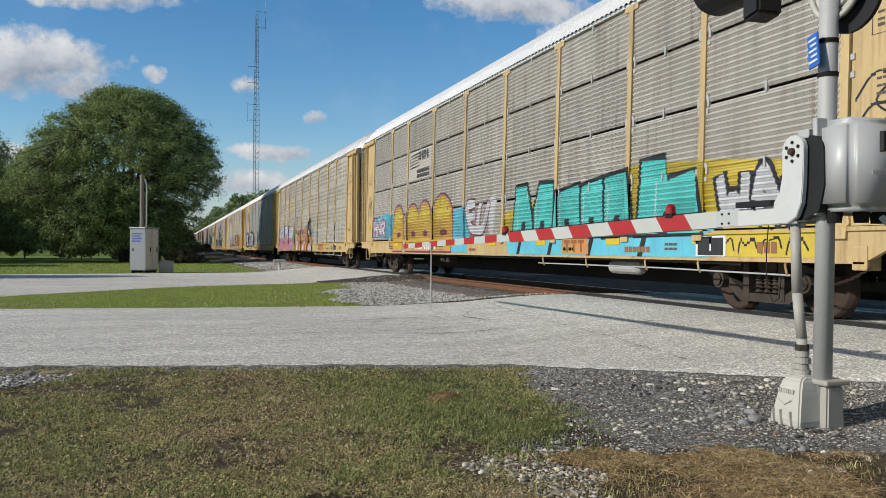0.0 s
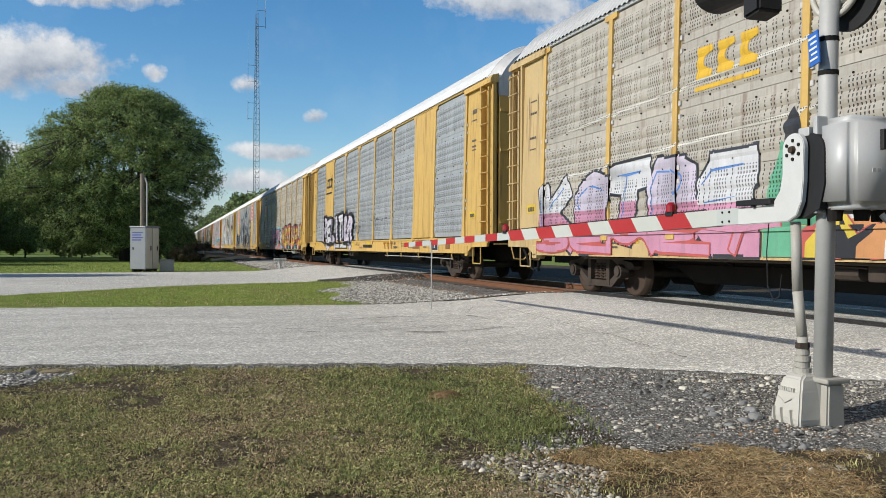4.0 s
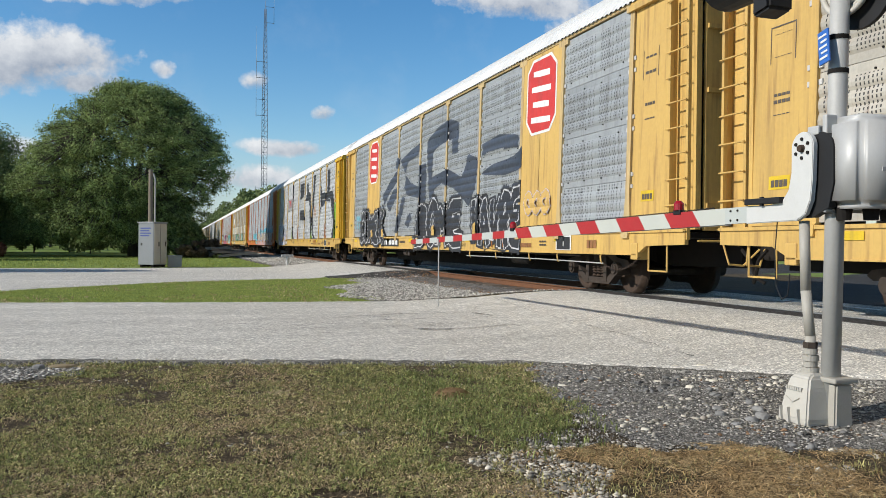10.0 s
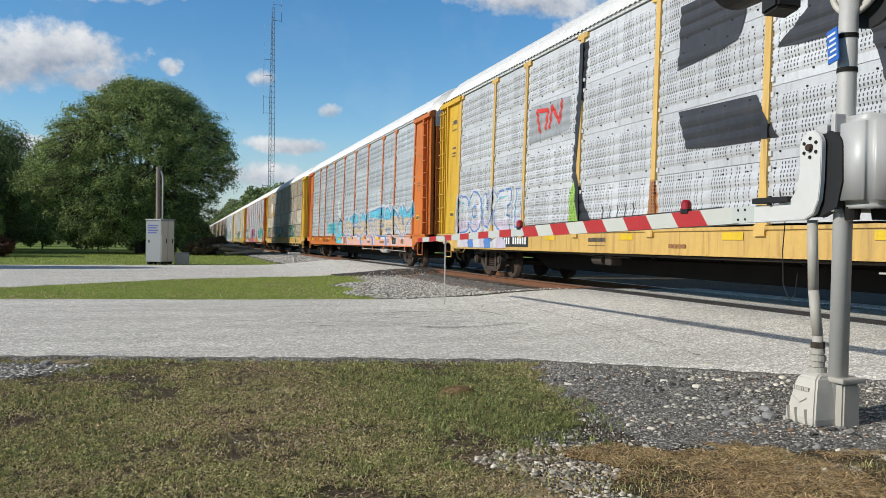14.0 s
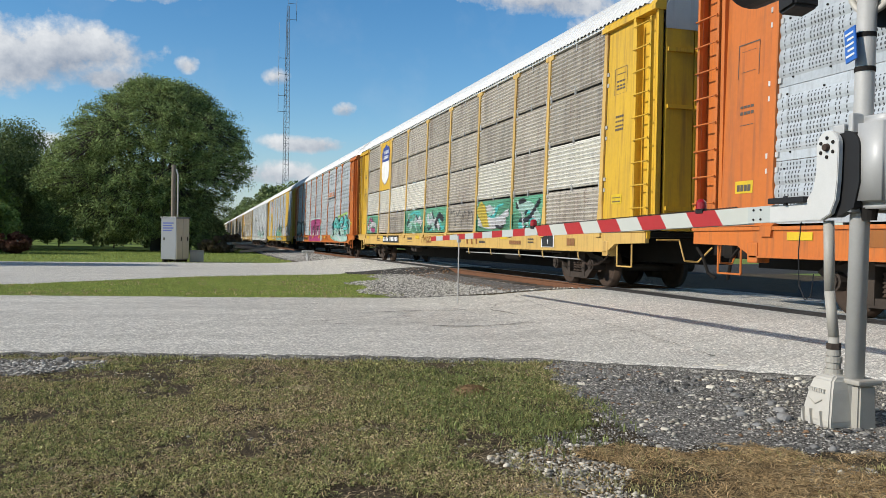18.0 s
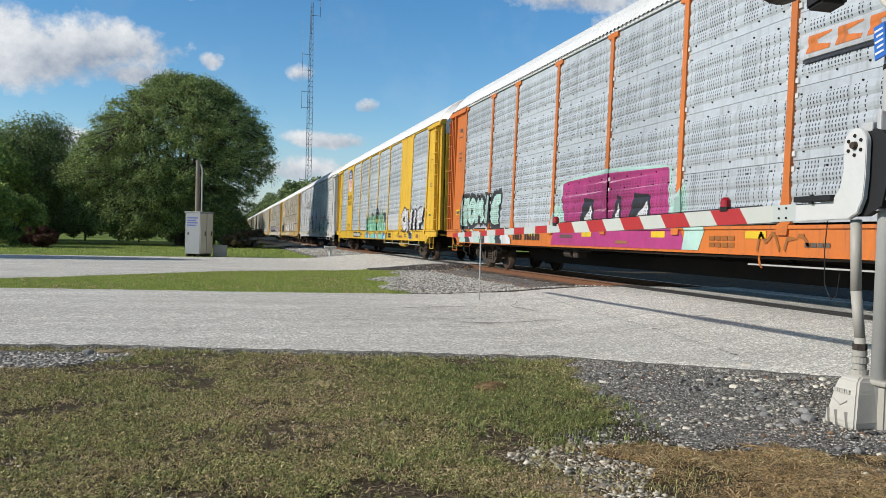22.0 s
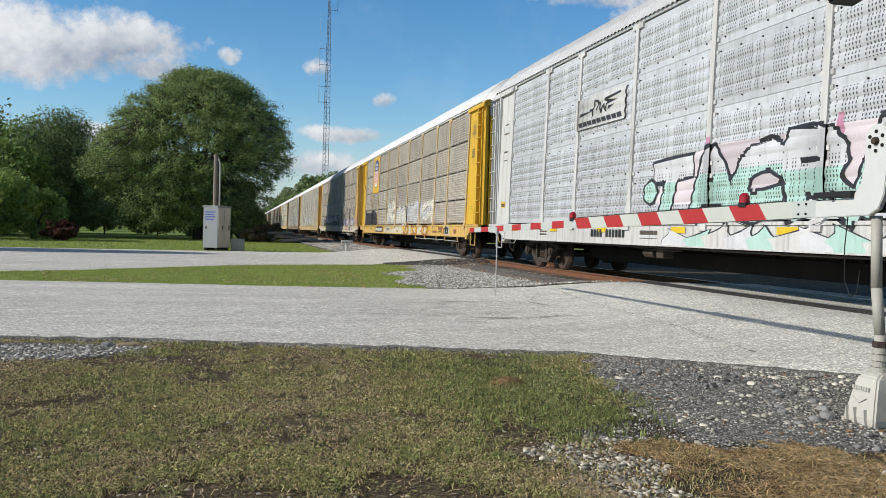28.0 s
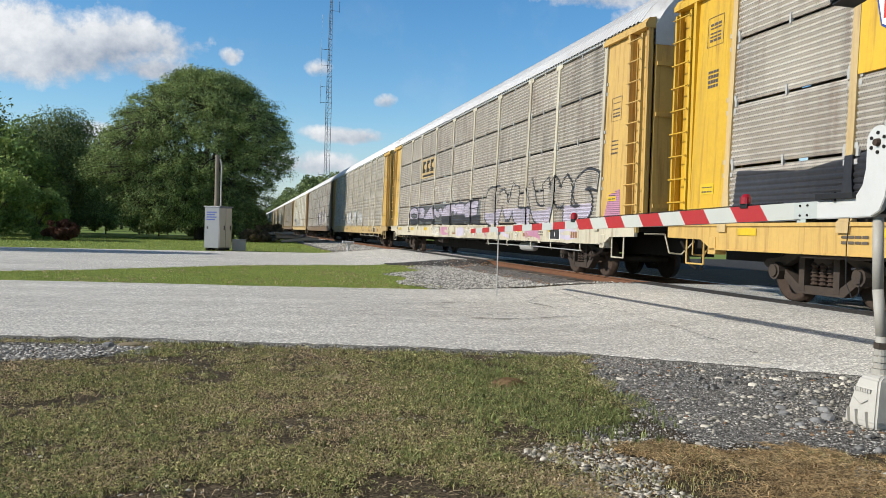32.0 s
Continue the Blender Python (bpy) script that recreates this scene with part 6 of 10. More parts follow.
# farthest wagons: the shade of trackside trees is put into these dark colours
FAR_SHADED = ("A", "panel_dusk", "paint_green", "paint_green", "paint_green", "roof_grey", "car-carrier wagon far down the line, tree shade put into its dark green")
END_DOORS = {3: "cast_pale", 8: "galvanised"}  # ends whose folding doors are bare metal
DOORS = {2: ("paint_yellow", (1, 7)), 4: ("paint_yellow", (1, 7)), 9: ("paint_bright_yellow", (1, 7))}


def clip_shape(bm, style):
    """Small straps over the seams (ridged sheets) or bolt heads on the flat bands (ribbed sheets)."""
    def stud(y, z, w, h, out):
        x = side_x(z)
        box(bm, -(x + out), -(x - 0.01), y - w / 2, y + w / 2, z - h / 2, z + h / 2)
    for a, b in zip(POSTS, POSTS[1:]):
        for z in TIERS[1:-1]:
            if style == "A":
                stud((a + b) / 2, z + 0.03, 0.04, 0.16, 0.034)
                for y in (a + 0.12, b - 0.12):
                    stud(y, z + 0.02, 0.05, 0.13, 0.03)
            else:
                n = max(2, round((b - a) / 0.62))
                for k in range(n):
                    y = a + (b - a) * (k + 0.5) / n
                    stud(y, z + 0.11, 0.022, 0.022, 0.02)
                    stud(y + 0.1, z - 0.11, 0.022, 0.022, 0.02)
        if style == "A":
            stud((a + b) / 2, TIERS[-1] - 0.06, 0.04, 0.16, 0.034)


def post_tab_shape(bm):
    for y in POSTS:
        for z in TIERS[1:-1]:
            x = side_x(z)
            for d in (-0.10, 0.10):
                box(bm, -(x + 0.03), -(x - 0.01), y + d - 0.03, y + d + 0.03, z + 0.06, z + 0.13)
                box(bm, -(x + 0.03), -(x - 0.01), y + d - 0.03, y + d + 0.03, z - 0.15, z - 0.08)


def brake_rod_shape(bm):
    bent(bm, [(-1.47, -11.0, 0.57), (-1.47, -8.0, 0.6), (-1.47, -3.4, 0.6)], 0.013, 6)


def rod_hanger_shape(bm):
    bent(bm, [(-1.47, 0, 0.79), (-1.49, 0.03, 0.70), (-1.49, 0.0, 0.6), (-1.46, 0.0, 0.56)], 0.017, 5)


def chain_shape(bm):
    """Slack chain from the brake rod to the end of the sill."""
    a, b = Vector((-1.47, -11.0, 0.57)), Vector((-1.5, -12.3, 0.70))
    n = 26
    for k in range(n):
        u0, u1 = k / n, (k + 1.25) / n
        p, q = a.lerp(b, u0), a.lerp(b, u1)
        p.z -= 0.16 * 4 * u0 * (1 - u0)
        q.z -= 0.16 * 4 * u1 * (1 - u1)
        side = 0.014 if k % 2 else 0.0
        for s in (-1, 1):
            off = Vector((s * side, 0, s * (0.014 - side)))
            rod(bm, p + off, q + off, 0.006, seg=4, caps=False)


def tank_shape(bm):
    rod(bm, (-1.12, -6.9, 0.58), (-1.12, -6.0, 0.58), 0.13, 0.13, 14)
    for y0, y1 in ((-6.98, -6.9), (-6.0, -5.92)):
        rod(bm, (-1.12, y0, 0.58), (-1.12, y1, 0.58), 0.07 if y0 < -6.5 else 0.13, 0.13 if y0 < -6.5 else 0.07, 14)


def valve_shape(bm):
    box(bm, -1.3, -1.05, 3.1, 3.36, 0.5, 0.78, 0.03)
    rod(bm, (-1.2, 3.5, 0.6), (-1.2, 3.9, 0.6), 0.1, 0.1, 10)
    bent(bm, [(-1.3, 2.4, 0.66), (-1.3, 3.1, 0.66)], 0.018, 5)
    bent(bm, [(-1.3, 3.36, 0.66), (-1.35, 4.4, 0.7), (-1.35, 8.0, 0.7)], 0.014, 5)


def bolster_end_shape(bm, s):
    """Jacking pad under the sill."""
    box(bm, -1.52, -1.3, s * 12.15 - 0.11, s * 12.15 + 0.11, 0.66, 0.95, 0.02)


def build_car(k):
    style, panel, post, ends, sill, roof, label = LIVERY.get(k, FAR_SHADED)
    car = root("car_carrier_wagon", (TRACK_X, k * PITCH, 0), label, "railway wagon", "wagons of the train")
    for s in (-1, 1):
        part("side_sill", shared("side_sill_%d" % s, lambda bm: sill_shape(bm, s)), M[sill], car)
    part("underframe", shared("underframe", under_shape), M["black_steel"], car)
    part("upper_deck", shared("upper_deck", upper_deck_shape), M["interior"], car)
    part("far_side", shared("far_side", far_side_shape), M[panel], car)
    part("eave_rail", shared("eave_rail", eave_shape), M[post if k in (2, 4, 9) else roof], car)
    part("roof", shared("roof", roof_shape), M[roof], car)
    shut = DOORS.get(k, (None, ()))
    for b, (y0, y1) in enumerate(zip(POSTS, POSTS[1:])):
        if b in shut[1]:
            wide_sheet(car, b, M[shut[0]], "bay_plate")
            continue
        for tier in range(4):
            mat = M[panel]
            if k == 7 and tier == 1 and b not in (1, 3, 4):
                mat = M["panel_pale"]
            part("side_panel", panel_mesh(style, tier, y1 - y0 - 0.06), mat, car, at=(-side_x(TIERS[tier]), (y0 + y1) / 2, TIERS[tier]))
    for y in POSTS:
        part("post", shared("post", post_shape), M[post], car, at=(0, y, 0))
    for s in (-1, 1):
        tag = "front" if s < 0 else "rear"
        part("end_panel", shared("end_panel_" + tag, lambda bm: door_panel_shape(bm, s)), M[ends], car)
        part("jamb", shared("jamb_" + tag, lambda bm: jamb_shape(bm, s)), M[ends], car)
        for leaf in range(4):
            door = part("end_door", shared("end_door_%s_%d" % (tag, leaf), lambda bm: end_door_shape(bm, s, leaf)), M[END_DOORS.get(k, ends)], car)
            for z in (1.5, 3.3, 4.3) if k < 14 else ():
                part("stiffener", shared("stiffener_%s_%d" % (tag, leaf), lambda bm: stiffener_shape(bm, s, leaf)), M[END_DOORS.get(k, ends)], door, at=(0, 0, z))
        part("roof_end", shared("roof_end_" + tag, lambda bm: end_cap(bm, s)), M["roof_grey"], car)
        part("hood", shared("hood_" + tag, lambda bm: canopy_shape(bm, s)), M[ends], car)
        ladder = part("ladder", shared("ladder_" + tag, lambda bm: ladder_shape(bm, s)), M[ends], car)
        for r in range(10):
            part("rung", shared("rung_" + tag, lambda bm: rung_shape(bm, s)), M[ends], ladder, at=(0, 0, 1.14 + 0.41 * r))
        part("step", shared("step_" + tag, lambda bm: step_shape(bm, s)), M[sill], car)
        part("coupler", shared("coupler_" + tag, lambda bm: coupler_shape(bm, s)), M["black_steel"], car)
        part("brake_hose", shared("brake_hose_" + tag, lambda bm: hose_shape(bm, s)), M["black_steel"], car)
        part("lift_lever", shared("lift_lever_" + tag, lambda bm: lever_shape(bm, s)), M[sill], car)
        build_truck(car, s * 10.05)
    if k < 14:
        tagged(part("seam_clip" if style == "A" else "bolt_head", shared("clips_" + style, lambda bm: clip_shape(bm, style)), M["galvanised" if style == "A" else "black_steel"], car), kind="stuff")
        tagged(part("post_tab", shared("post_tabs", post_tab_shape), M["paint_white" if style == "B" else "galvanised"], car), kind="stuff")
        part("brake_pipe", shared("brake_pipe", air_pipe_shape), M["truck_steel"], car)
        brake = part("brake_rod", shared("brake_rod", brake_rod_shape), M["galvanised"], car)
        for y in (-10.95, -9.1, -7.65, -5.6, -3.7):
            part("rod_hanger", shared("rod_hanger", rod_hanger_shape), M[sill], brake, at=(0, y, 0))
        part("chain", shared("chain", chain_shape), M["rusty_steel"], car, "slack rusty chain")
        part("air_tank", shared("air_tank", tank_shape), M[sill if k == 9 else ("galvanised" if k % 3 == 0 else "black_steel")], car)
        part("brake_valve", shared("brake_valve", valve_shape), M["truck_steel"], car)
        for s in (-1, 1):
            part("jacking_pad", shared("jacking_pad_%d" % s, lambda bm: bolster_end_shape(bm, s)), M[sill], car)
    return car





# ---- what is painted on each wagon ----
def shield(car, style, y0, y1, z0, z1, striped):
    """Railway badge as plain shapes: blue head over red and white stripes."""
    w, h = y1 - y0, z1 - z0
    pts = [(0.0, 0.80), (0.14, 0.92), (0.28, 0.93), (0.5, 1.0), (0.72, 0.93), (0.86, 0.92), (1.0, 0.80), (0.94, 0.62), (1.0, 0.40), (0.93, 0.16), (0.72, 0.06), (0.5, 0.0), (0.28, 0.06), (0.07, 0.16), (0.0, 0.40), (0.06, 0.62)]
    poly = [(y0 + a * w, z0 + b * h) for a, b in pts]
    side_paint(car, style, [grown(poly, 0.03)], "logo_blue", 0.052, "badge")
    side_paint(car, style, [poly], "logo_white", 0.055, "badge")
    if striped:
        reds = []
        for k in range(6):
            a = 0.07 + 0.155 * k
            reds.append([(y0 + a * w, z0 + 0.55 * h), (y0 + (a + 0.07) * w, z0 + 0.55 * h), (y0 + (a + 0.07) * w, z0 + (0.12 if 0.2 < a < 0.7 else 0.2) * h), (y0 + a * w, z0 + (0.12 if 0.2 < a < 0.7 else 0.2) * h)])
        side_paint(car, style, reds, "logo_red", 0.058, "badge")
    head = [(y0 + a * w, z0 + b * h) for a, b in pts[:7]] + [(y0 + 0.95 * w, z0 + 0.58 * h), (y0 + 0.05 * w, z0 + 0.58 * h)]
    side_paint(car, style, [head], "logo_blue", 0.058, "badge")
    for z in (0.64, 0.77):
        side_paint(car, style, [rect(y0 + (0.16 + 0.11 * k) * w, y0 + (0.23 + 0.11 * k) * w, z0 + z * h, z0 + (z + 0.085) * h) for k in range(6)], "logo_white", 0.061, "badge")


def badge_plate(car, material, z0=3.06, z1=5.12):
    return wide_sheet(car, 7, material, "badge_plate", "plain plate that bears the badge", z0, z1)


def words(car, text, y_start, z, size, key, out, flat=None):
    """Stencilled words that can be read, set from the rear of the car towards its front."""
    curve = bpy.data.curves.new("words", "FONT")
    curve.body, curve.size = text, size
    tmp = bpy.data.objects.new("words", curve)
    scene.collection.objects.link(tmp)
    me = bpy.data.meshes.new_from_object(tmp.evaluated_get(bpy.context.evaluated_depsgraph_get()))
    bpy.data.objects.remove(tmp)
    me.name = "stencil"
    co = np.zeros(len(me.vertices) * 3)
    me.vertices.foreach_get("co", co)
    co = co.reshape(-1, 3)
    zz = z + co[:, 1]
    xx = np.array([-(flat if flat else side_x(v) + out) for v in zz])
    me.vertices.foreach_set("co", np.stack([xx, y_start - co[:, 0], zz], -1).ravel().astype(np.float32))
    me.materials.clear()
    me.materials.append(M[key])
    ob = new("stencil", me)
    ob.parent = car
    return ob


def common_marks(k, car, style):
    """Data panels, reflective strips and small stencils as plain bars."""
    for y in (11.2, 8.2, 5.4, 2.2, -0.8, -3.6, -6.6, -9.2):
        side_paint(car, style, [rect(y - 0.24, y + 0.24, 0.98, 1.09)], "marker_yellow", 0.012, "reflector")
    ink = "stencil_ink"
    for s in (-1, 1):
        c = s * 12.45
        frame_z = 3.35 + 0.4 * ((k * 7) % 3)
        hw = 0.24
        ring_poly = [rect(c - hw, c + hw, frame_z, frame_z + 0.5), rect(c - hw + 0.012, c + hw - 0.012, frame_z + 0.012, frame_z + 0.488)]
        side_paint(car, style, ring_poly, ink, 0.006, "stencil", "", True)
        bars(car, style, c - 0.17, c + 0.17, frame_z + 0.08, frame_z + 0.43, ink, 5, cells=3, gap=0.6)
        bars(car, style, c - 0.16, c + 0.16, frame_z - 0.7, frame_z - 0.36, ink, 4, cells=4, gap=0.6)
        side_paint(car, style, [rect(c - 0.2, c + 0.2, 1.66, 1.84)], "marker_yellow", 0.006, "stencil")
        bars(car, style, c - 0.16, c + 0.16, 1.69, 1.82, ink, 2, cells=4, gap=0.55, lift=0.009)
    for n, (y, wide, rows) in enumerate(((-7.4, 0.8, 5), (-4.9, 0.5, 2), (-8.4, 0.36, 3), (0.6, 0.5, 2), (3.3, 0.7, 4), (8.9, 0.5, 3), (-10.6, 0.4, 4))):
        bars(car, style, y - wide / 2, y + wide / 2, 0.85 + 0.02 * (n % 3), 0.85 + 0.02 * (n % 3) + 0.045 * rows, ink if n % 3 else "stencil_rust", rows, cells=max(2, int(wide / 0.12)), gap=0.6, lift=0.012)
    for text, y, z, size in SILL_WORDS.get(k, ()):
        tagged(words(car, text, y, z, size, "stencil_ink", 0.0, SIDE + 0.006), kind="stuff")
    # consolidated data plate
    side_paint(car, style, [rect(-9.75, -9.05, 0.80, 1.1)], "logo_white", 0.012, "data_plate")
    side_paint(car, style, [rect(-9.7, -9.42, 0.89, 1.07), rect(-9.38, -9.1, 0.89, 1.07), rect(-9.7, -9.1, 0.815, 0.87)], "plate_black", 0.015, "data_plate")


SILL_WORDS = {
    1: (("SPECIAL NO.24", -8.4, 0.95, 0.085), ("BRAKE BEAM REQUIRED", -8.3, 0.86, 0.085)),
    2: (("L 89-4", -4.55, 0.98, 0.14), ("GLH18", -4.55, 0.84, 0.14), ("FOR RESTRICTED LOADING ONLY", -5.55, 0.99, 0.06), ("SEE EQUIPMENT REGISTER", -5.6, 0.92, 0.06), ("SPECIAL NO.24", -6.58, 0.98, 0.1), ("BRAKE BEAM REQUIRED", -6.46, 0.87, 0.1), ("LD LMT  80000", 1.8, 0.95, 0.14)),
    4: (("LD LMT  80000", 2.35, 0.96, 0.13), ("L 89-4", -3.05, 0.98, 0.12), ("GLH18", -3.05, 0.85, 0.12)),
    5: (("FOR RESTRICTED LOADING ONLY", -8.35, 1.02, 0.055), ("SEE EQUIPMENT REGISTER", -8.4, 0.95, 0.055)),
    9: (("LD LMT  80000", 2.3, 0.97, 0.12), ("L 89-4", -4.6, 0.98, 0.12), ("GLH18", -4.6, 0.85, 0.12), ("SPECIAL NO.24", -6.55, 0.98, 0.085), ("BRAKE BEAM REQUIRED", -6.5, 0.88, 0.085), ("RELEASE", -1.7, 0.83, 0.1)),
}


def number_plate(car, style, y0, y1, plate_key, ink, z0=0.82, z1=1.1):
    """Reporting marks as plain bars on their plate."""
    if plate_key:
        side_paint(car, style, [rect(min(y0, y1), max(y0, y1), z0, z1)], plate_key, 0.012, "number_plate")
    w = abs(y1 - y0)
    lo = min(y0, y1)
    cells = [rect(lo + w * (0.06 + 0.085 * k), lo + w * (0.06 + 0.085 * k + 0.055), z0 + 0.06, z1 - 0.06) for k in (0, 1, 2, 3, 4, 5, 7, 8, 9, 10)]
    side_paint(car, style, cells, ink, 0.015, "number_plate")


def maker_mark(car, style, y, key="print_brown", size=1.0):
    """The owner's mark as plain heavy bars."""
    polys = []
    for k in range(3):
        a = y - k * 0.42 * size
        polys.append([(a, 1.08), (a - 0.34 * size, 1.08), (a - 0.34 * size, 1.01), (a - 0.22 * size, 1.01), (a - 0.25 * size, 0.84), (a - 0.15 * size, 0.84), (a - 0.12 * size, 1.01), (a, 1.01)])
    side_paint(car, style, polys, key, 0.014, "owner_mark")


def paint_0(car, st):
    M.setdefault("plate_taupe", surf("plate_taupe", (0.42, 0.38, 0.33), (0.36, 0.33, 0.29), 2.0, 0.5, 0.6))
    side_paint(car, st, [rect(4.5, 6.95, 3.13, 4.08)], "plate_taupe", 0.004, "owner_plate")
    side_paint(car, st, [[(6.8, 3.52 + 0.1 * k), (5.75, 3.55 + 0.1 * k), (5.7, 3.6 + 0.1 * k), (6.8, 3.56 + 0.1 * k)] for k in range(5)], "spray_charcoal", 0.008, "owner_mark")
    for a in (5.7, 5.2):
        side_paint(car, st, [[(a, 3.72), (a - 0.12, 3.72), (a - 0.14, 3.98), (a - 0.3, 3.72), (a - 0.45, 3.72), (a - 0.4, 4.03), (a - 0.25, 4.03), (a - 0.2, 3.85), (a - 0.1, 4.03), (a + 0.06, 4.03)]], "spray_charcoal", 0.008, "owner_mark")
    bars(car, st, 4.65, 6.0, 3.18, 3.5, "print_black", 2, "owner_mark", 0.008, 8, 0.3)
    # golden humps with maroon edges
    for k, (a, b, top) in enumerate(((8.75, 7.45, 2.36), (7.05, 5.65, 2.32), (5.7, 4.35, 2.36), (4.25, 2.35, 2.46))):
        mid, hw = (a + b) / 2, (a - b) / 2
        poly = [(mid - hw, 0.85), (mid + hw, 0.85), (mid + hw * 1.05, 1.7)] + [(mid + hw * math.cos(radians(q)), 1.75 + (top - 1.75) * math.sin(radians(q))) for q in range(0, 181, 20)] + [(mid - hw * 1.05, 1.7)]
        side_paint(car, st, [grown(poly, 0.09)], "spray_maroon", 0.004 + 0.001 * k, "graffiti")
        side_paint(car, st, [grown(poly, 0.03)], "spray_pink", 0.0062 + 0.001 * k, "graffiti")
        side_paint(car, st, [poly], "spray_gold", 0.0084 + 0.001 * k, "graffiti")
        side_paint(car, st, [[(mid - hw * 0.8, 1.75), (mid + hw * 0.8, 1.75), (mid + hw * 0.55, top - 0.12), (mid - hw * 0.55, top - 0.12)]], "spray_yellow", 0.0104 + 0.001 * k, "graffiti")
        side_paint(car, st, [blob(mid - hw * 0.2, 1.38, hw * 0.35, 0.1, random.Random(k), 10)], "spray_maroon", 0.0104 + 0.001 * k, "graffiti")
    side_paint(car, st, [[(11.8, 1.3), (9.0, 1.25), (8.7, 2.1), (9.6, 2.2), (11.75, 2.0)]], "spray_cyan", 0.004)
    piece(car, st, "HNR", 11.75, 9.9, 1.3, 2.0, "spray_white", "spray_magenta", 3, 0.007, 0.8)
    side_paint(car, st, [[(2.3, 0.8), (1.0, 0.8), (0.9, 1.5), (1.35, 2.05), (2.2, 2.0), (2.4, 1.5)]], "spray_cyan", 0.006)
    piece(car, st, "EU", 1.15, -0.35, 1.25, 2.2, "spray_white", "spray_maroon", 8, 0.006, 1.1, 0.04, lean=0.5)
    side_paint(car, st, [[(-0.45, 1.3), (-0.72, 1.25), (-0.95, 2.25), (-0.5, 2.2)]], "spray_white", 0.006)
    # turquoise blocks with black edges
    side_paint(car, st, [[(-1.4, 1.15), (-9.4, 1.15), (-9.6, 2.2), (-7.4, 2.35), (-4.2, 2.1), (-1.5, 1.75)]], "spray_yellow", 0.004)
    side_paint(car, st, [[(-1.8, 0.78), (-9.3, 0.78), (-9.4, 1.2), (-1.7, 1.2)]], "spray_cyan", 0.006)
    blocks = (((-2.0, 1.15), (-2.15, 2.3), (-2.75, 2.3), (-3.0, 1.7), (-3.15, 1.15)), ((-3.2, 1.15), (-3.15, 1.75), (-3.4, 2.28), (-4.1, 2.26), (-4.05, 1.15)), ((-4.15, 1.15), (-4.25, 2.05), (-5.2, 2.15), (-5.3, 1.15)),
              ((-5.35, 1.15), (-5.3, 2.1), (-6.1, 2.2), (-6.2, 1.15)), ((-6.25, 1.15), (-6.2, 2.2), (-7.0, 2.25), (-7.2, 1.15)), ((-7.35, 1.15), (-7.45, 2.38), (-8.15, 2.36), (-8.2, 2.0), (-8.9, 2.12), (-9.2, 1.15)))
    for k, b in enumerate(blocks):
        side_paint(car, st, [grown(list(b), 0.1)], "spray_black", 0.008 + 0.0008 * k)
    for k, b in enumerate(blocks):
        side_paint(car, st, [list(b)], "spray_teal", 0.014 + 0.0004 * k)
        c = sum(p[0] for p in b) / len(b)
        side_paint(car, st, [[(c - 0.14, 1.15), (c + 0.14, 1.15), (c + 0.08, 1.5), (c - 0.1, 1.5)]], "spray_black", 0.018)
        side_paint(car, st, stroke([(c + 0.32, 1.25), (c + 0.3, 2.0)], 0.035), "spray_white", 0.018)
    for a in (-2.3, -3.9, -5.6, -7.4):
        side_paint(car, st, [[(a, 0.78), (a - 0.15, 0.78), (a - 0.35, 1.2), (a - 0.2, 1.2)]], "spray_black", 0.01)
    piece(car, st, "WAC", -9.5, -11.5, 1.22, 2.05, "spray_white", "spray_black", 14, 0.009, 1.0, 0.07)
    side_paint(car, st, [[(-9.4, 1.2), (-11.6, 1.2), (-11.6, 2.0), (-9.6, 2.2)]], "spray_yellow", 0.003)
    side_paint(car, st, [rect(-5.7, -4.6, 0.8, 1.14)], "spray_orange", 0.012, "owner_mark")
    maker_mark(car, st, -4.7, "print_brown", 0.7)
    side_paint(car, st, [[(-9.3, 0.8), (-11.5, 0.8), (-11.5, 1.14), (-9.3, 1.14)]], "spray_yellow", 0.008)
    scrawl(car, st, -11.4, -9.5, 0.84, 1.1, "spray_black", 5, 4, 0.03, 0.011)
    number_plate(car, st, 5.9, 3.6, None, "logo_white")
    scrawl(car, st, 12.1, 12.75, 1.9, 3.0, "spray_black", 6, 2, 0.03)
    for k, (z0, z1) in enumerate(((2.95, 2.2), (2.6, 1.75), (2.2, 1.5))):
        side_paint(car, st, stroke(rounded([(-12.0, z0 - 0.3), (-12.25, z0), (-12.6, z0 - 0.1), (-12.2, (z0 + z1) / 2), (-12.75, z1 + 0.1), (-12.3, z1)]), 0.028), "spray_black", 0.005 + 0.001 * k)


